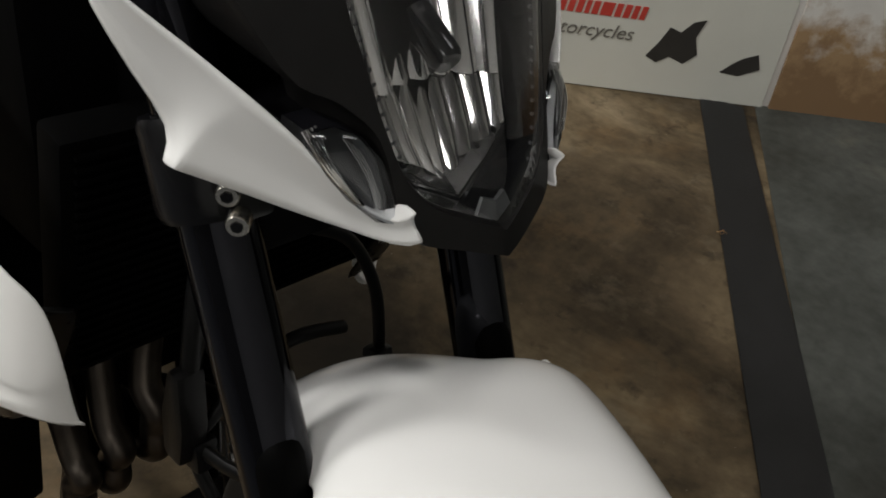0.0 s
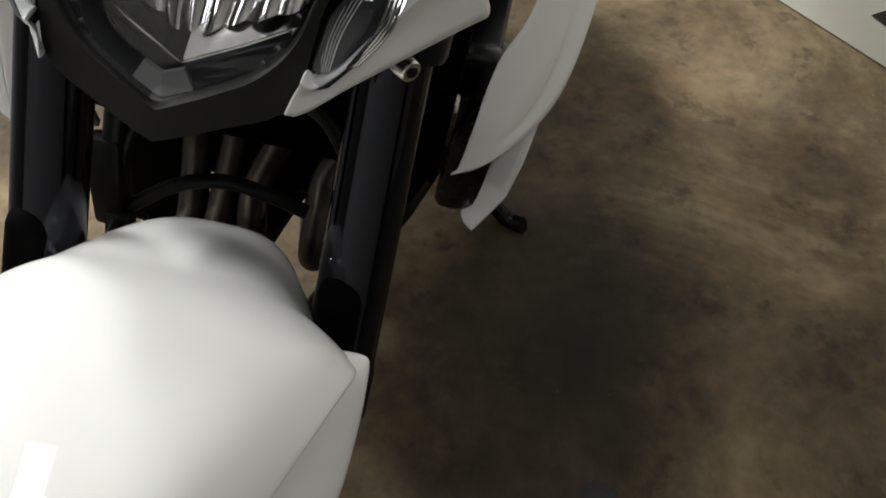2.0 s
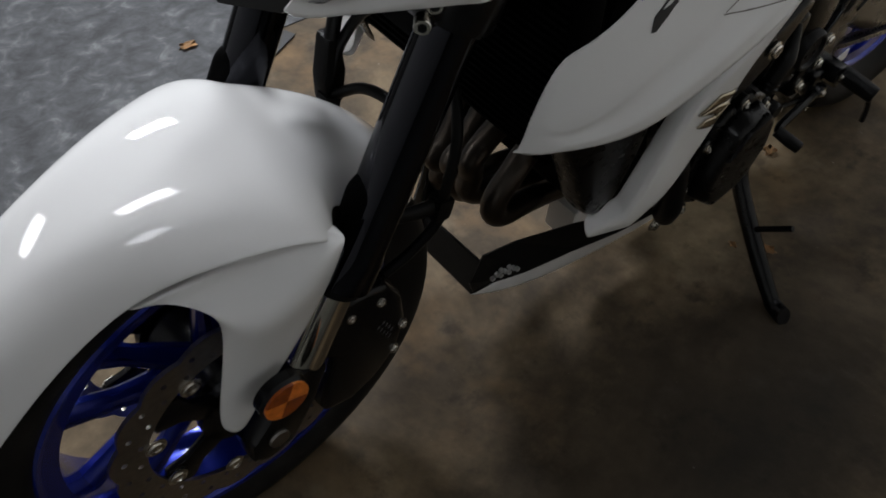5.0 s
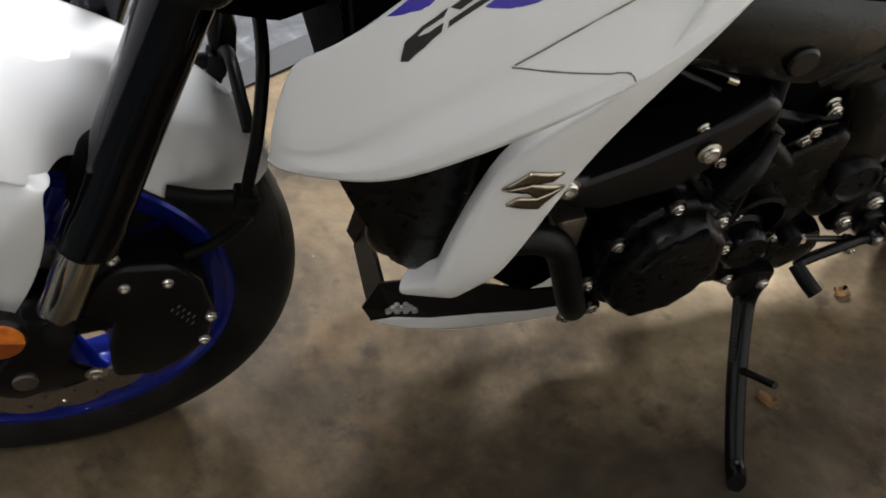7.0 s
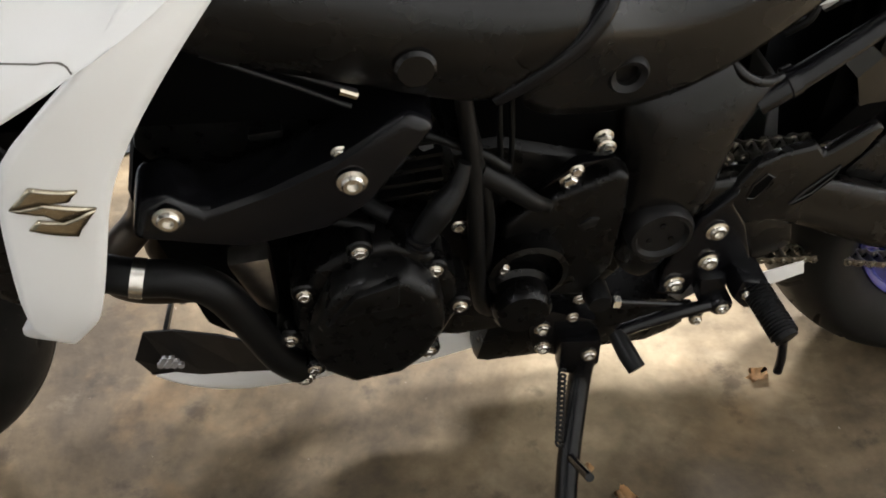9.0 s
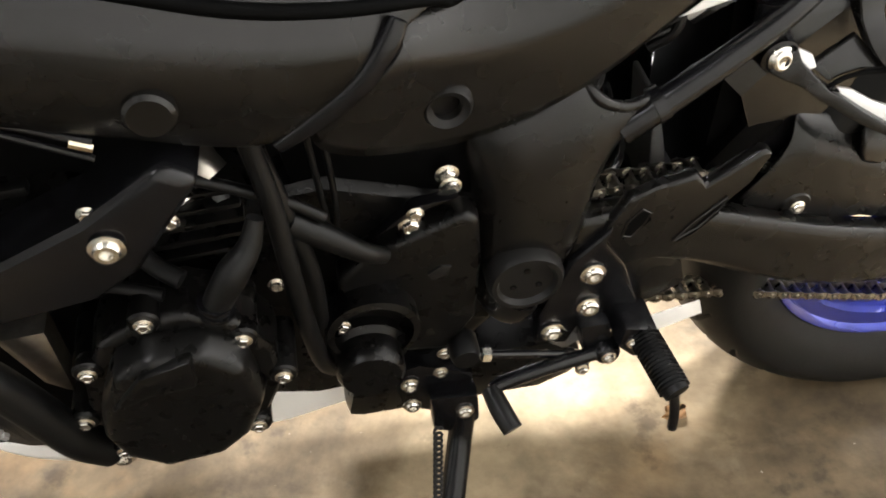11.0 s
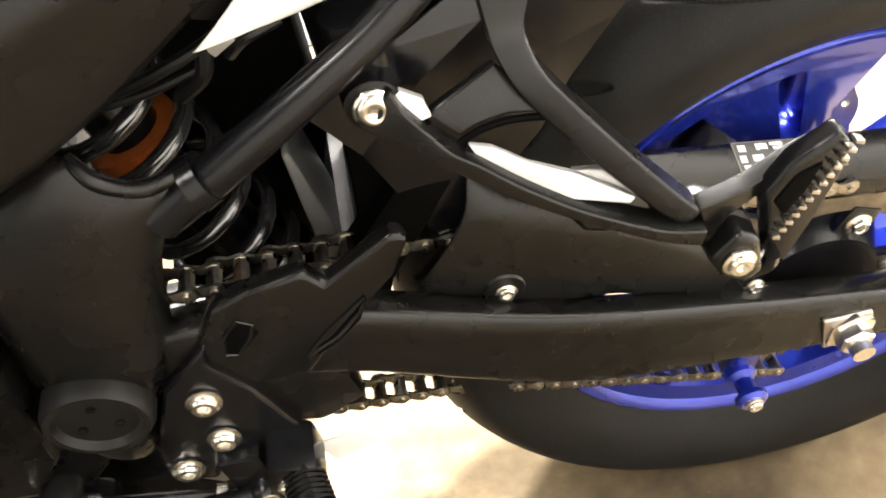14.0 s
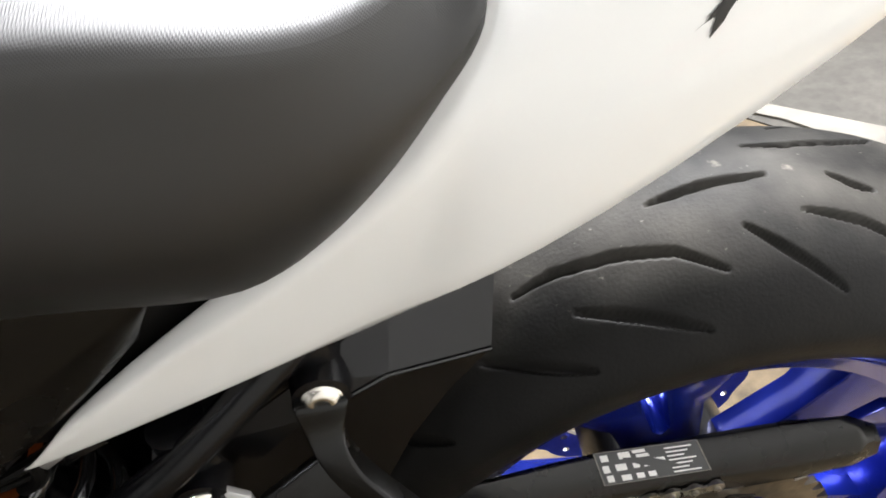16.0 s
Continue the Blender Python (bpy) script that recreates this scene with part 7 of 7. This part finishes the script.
# ---- side stand ----
stand = part("side_stand", tube([(0.903, -0.136, 0.222), (0.896, -0.150, 0.180), (0.873, -0.214, 0.124), (0.858, -0.272, 0.074), (0.849, -0.312, 0.042)], [0.0155, 0.0150, 0.0150, 0.0145, 0.0135], 14, 6, 0.85), SATIN, bike, "black steel side stand with a spring, folded out")
part("stand_foot", tube([(0.850, -0.306, 0.046), (0.846, -0.322, 0.040), (0.834, -0.340, 0.052)], [0.016, 0.019, 0.016], 14, 4, 0.7), SATIN, stand)
part("stand_bracket", prism([(0.832, 0.282), (0.862, 0.288), (0.915, 0.262), (0.918, 0.205), (0.884, 0.196), (0.842, 0.222)], -0.095, -0.128, 0.006), SATIN, stand)
part("stand_clevis", prism([(0.868, 0.258), (0.916, 0.252), (0.918, 0.206), (0.892, 0.190), (0.870, 0.200)], -0.126, -0.148, 0.005), SATIN, stand)
part("prong", tube([(0.872, -0.212, 0.126), (0.874, -0.240, 0.152), (0.8765, -0.271, 0.179)], 0.0052, 10, 4), SATIN, stand)
for x, y, z in ((0.851, -0.129, 0.2635), (0.851, -0.138, 0.2405), (0.902, -0.149, 0.231)):
    bolt(BOLT_M, x, y, z, stand)
bolt(HEX_S, 0.880, -0.138, 0.290, stand)
sp = []
for k in range(121):
    f = k / 120
    a = f * 15 * 2 * math.pi
    sp.append(Vector((0.874, -0.150, 0.205)) + (Vector((0.862, -0.206, 0.142)) - Vector((0.874, -0.150, 0.205))) * f + Vector((math.cos(a) * 0.0040, math.sin(a) * 0.0028, math.sin(a) * 0.0028)))
part("stand_spring", tube(sp, 0.0018, 6, 1, smooth_path=False), PLASTIC, stand)

# ============ banner and loose things ============
def s_of(x, y):
    return (Vector((x, y, 0)) - WA).dot(WD)


ban = new("banner")
tagged(ban, "white vinyl banner with red and black print along the wall foot", "banner")
s0_, s1_ = s_of(2.3, -0.45), s_of(0.61, -1.89)
wall_box("sheet", s0_, s1_, 0.004, 0.75, 0.004, 0.010, BANNER, ban)


def ban_poly(name, pts, mat, lift=0.012):
    """A flat printed shape on the banner: (s, z) along the wall."""
    bm = bmesh.new()
    a = [bm.verts.new(on_wall(s, z, 0.0095)) for s, z in pts]
    b = [bm.verts.new(on_wall(s, z, lift)) for s, z in pts]
    bm.faces.new(a), bm.faces.new(b)
    for i in range(len(pts)):
        j = (i + 1) % len(pts)
        bm.faces.new((a[i], a[j], b[j], b[i]))
    return part(name, bm, mat, ban, smooth=False)


def bars(name, s, z, widths, h, gap, mat):
    for w in widths:
        ban_poly(name, [(s, z), (s + w, z), (s + w + h * 0.15, z + h), (s + h * 0.15, z + h)], mat)
        s += w + gap


def word(text, s, z, size, mat):
    """A slanted printed word on the banner."""
    cu = bpy.data.curves.new("word", "FONT")
    cu.body, cu.size, cu.shear, cu.extrude = text, size, 0.3, 0.0008
    tmp = bpy.data.objects.new("word", cu)
    me = bpy.data.meshes.new_from_object(tmp)
    bpy.data.objects.remove(tmp)
    me.materials.clear()
    me.materials.append(mat)
    ob = new("printed_word", me)
    ob.parent = ban
    p = on_wall(s, z, 0.0118)
    ob.matrix_local = Matrix(((WD.x, 0, WN.x, p.x), (WD.y, 0, WN.y, p.y), (0, 1, 0, p.z), (0, 0, 0, 1)))
    return ob


def motif(s):
    """One repeat of the print: red bar mark, grey line, black rider shape, chequered patch, line of small print."""
    bars("red_print", s + 0.02, 0.205, [0.05, 0.016, 0.016, 0.012, 0.016, 0.03, 0.016, 0.016, 0.014, 0.014], 0.035, 0.006, RED)
    ban_poly("red_swoosh", [(s, 0.205), (s + 0.055, 0.205), (s + 0.07, 0.250), (s + 0.02, 0.252)], RED)
    word("motorcycles", s - 0.005, 0.147, 0.052, INKGREY)
    ban_poly("black_shape", [(s + 0.30, 0.110), (s + 0.33, 0.095), (s + 0.36, 0.115), (s + 0.40, 0.100), (s + 0.43, 0.130), (s + 0.415, 0.175), (s + 0.43, 0.225), (s + 0.40, 0.215), (s + 0.375, 0.185), (s + 0.345, 0.195), (s + 0.325, 0.150)], INK)
    ban_poly("black_shape", [(s + 0.50, 0.090), (s + 0.55, 0.085), (s + 0.60, 0.110), (s + 0.585, 0.150), (s + 0.55, 0.135), (s + 0.53, 0.120)], INK)
    for r in range(4):
        for c in range(5):
            if (r + c) % 2 == 0:
                cs, cz = s - 0.28 + 0.030 * c + 0.004 * r, 0.120 + 0.026 * r - 0.006 * c + 0.010 * math.sin(c * 1.3)
                ban_poly("chequer", [(cs, cz), (cs + 0.029, cz - 0.004), (cs + 0.031, cz + 0.022), (cs + 0.002, cz + 0.025)], INK)
    bars("small_print", s - 0.24, 0.055, [0.012, 0.014, 0.010, 0.012, 0.008, 0.012, 0.012, 0.012, 0.010, 0.012, 0.012, 0.008, 0.012, 0.012, 0.012, 0.010, 0.012, 0.014], 0.020, 0.0045, INKGREY)
    bars("red_print", s + 0.05, 0.36, [0.02, 0.02, 0.03, 0.02, 0.02, 0.02, 0.03, 0.02], 0.04, 0.008, RED)


for s in (s_of(1.96, -0.74), s_of(1.095, -1.475)):
    motif(s)
board = new("stained_board")
tagged(board, "white board with a rusty brown water stain along the wall foot", "board")
wall_box("panel", s1_ + 0.02, s1_ + 1.6, 0.0, 0.90, 0.002, 0.012, STAIN, board, "rust stained white board")


def leaf(name, x, y, turn, size, seed, label):
    """A dry curled leaf: lobed outline, midrib fold, lifted edges."""
    rnd = random.Random(seed)
    bm = bmesh.new()
    c = bm.verts.new((0, 0, 0.003))
    ring = []
    n = 22
    for k in range(n):
        a = 2 * math.pi * k / n
        r = size * (0.72 + 0.28 * math.cos(a) + 0.16 * math.sin(5 * a + seed) + rnd.uniform(-0.07, 0.07))
        ring.append(bm.verts.new((r * math.cos(a), r * 0.62 * math.sin(a), 0.002 + abs(math.sin(a)) * size * 0.16 + rnd.uniform(0, 0.002))))
    for k in range(n):
        bm.faces.new((c, ring[k], ring[(k + 1) % n]))
    bmesh.ops.solidify(bm, geom=bm.faces[:], thickness=0.0008)
    ob = part(name, bm, TAN, None, angle=60)
    ob.matrix_world = pose(x, y, 0.002, 0, 0, turn)
    return tagged(ob, label, "leaf", "dry leaves on the floor")


leaf("leaf", 1.184, -0.076, 25, 0.024, 1, "pale tan dry leaf lying on the concrete floor")
leaf("leaf", 0.952, -0.237, 110, 0.022, 4, "brown crumpled dry leaf lying on the concrete floor")
leaf("leaf", 0.915, -0.188, 70, 0.013, 7, "small orange brown dry leaf fragment on the floor")
leaf("leaf", 0.371, -1.297, 40, 0.014, 9, "small orange brown dry leaf fragment on the black tape")
leaf("leaf", 0.50, 1.02, 0, 0.030, 11, "tan dry leaf on the grey floor paint")
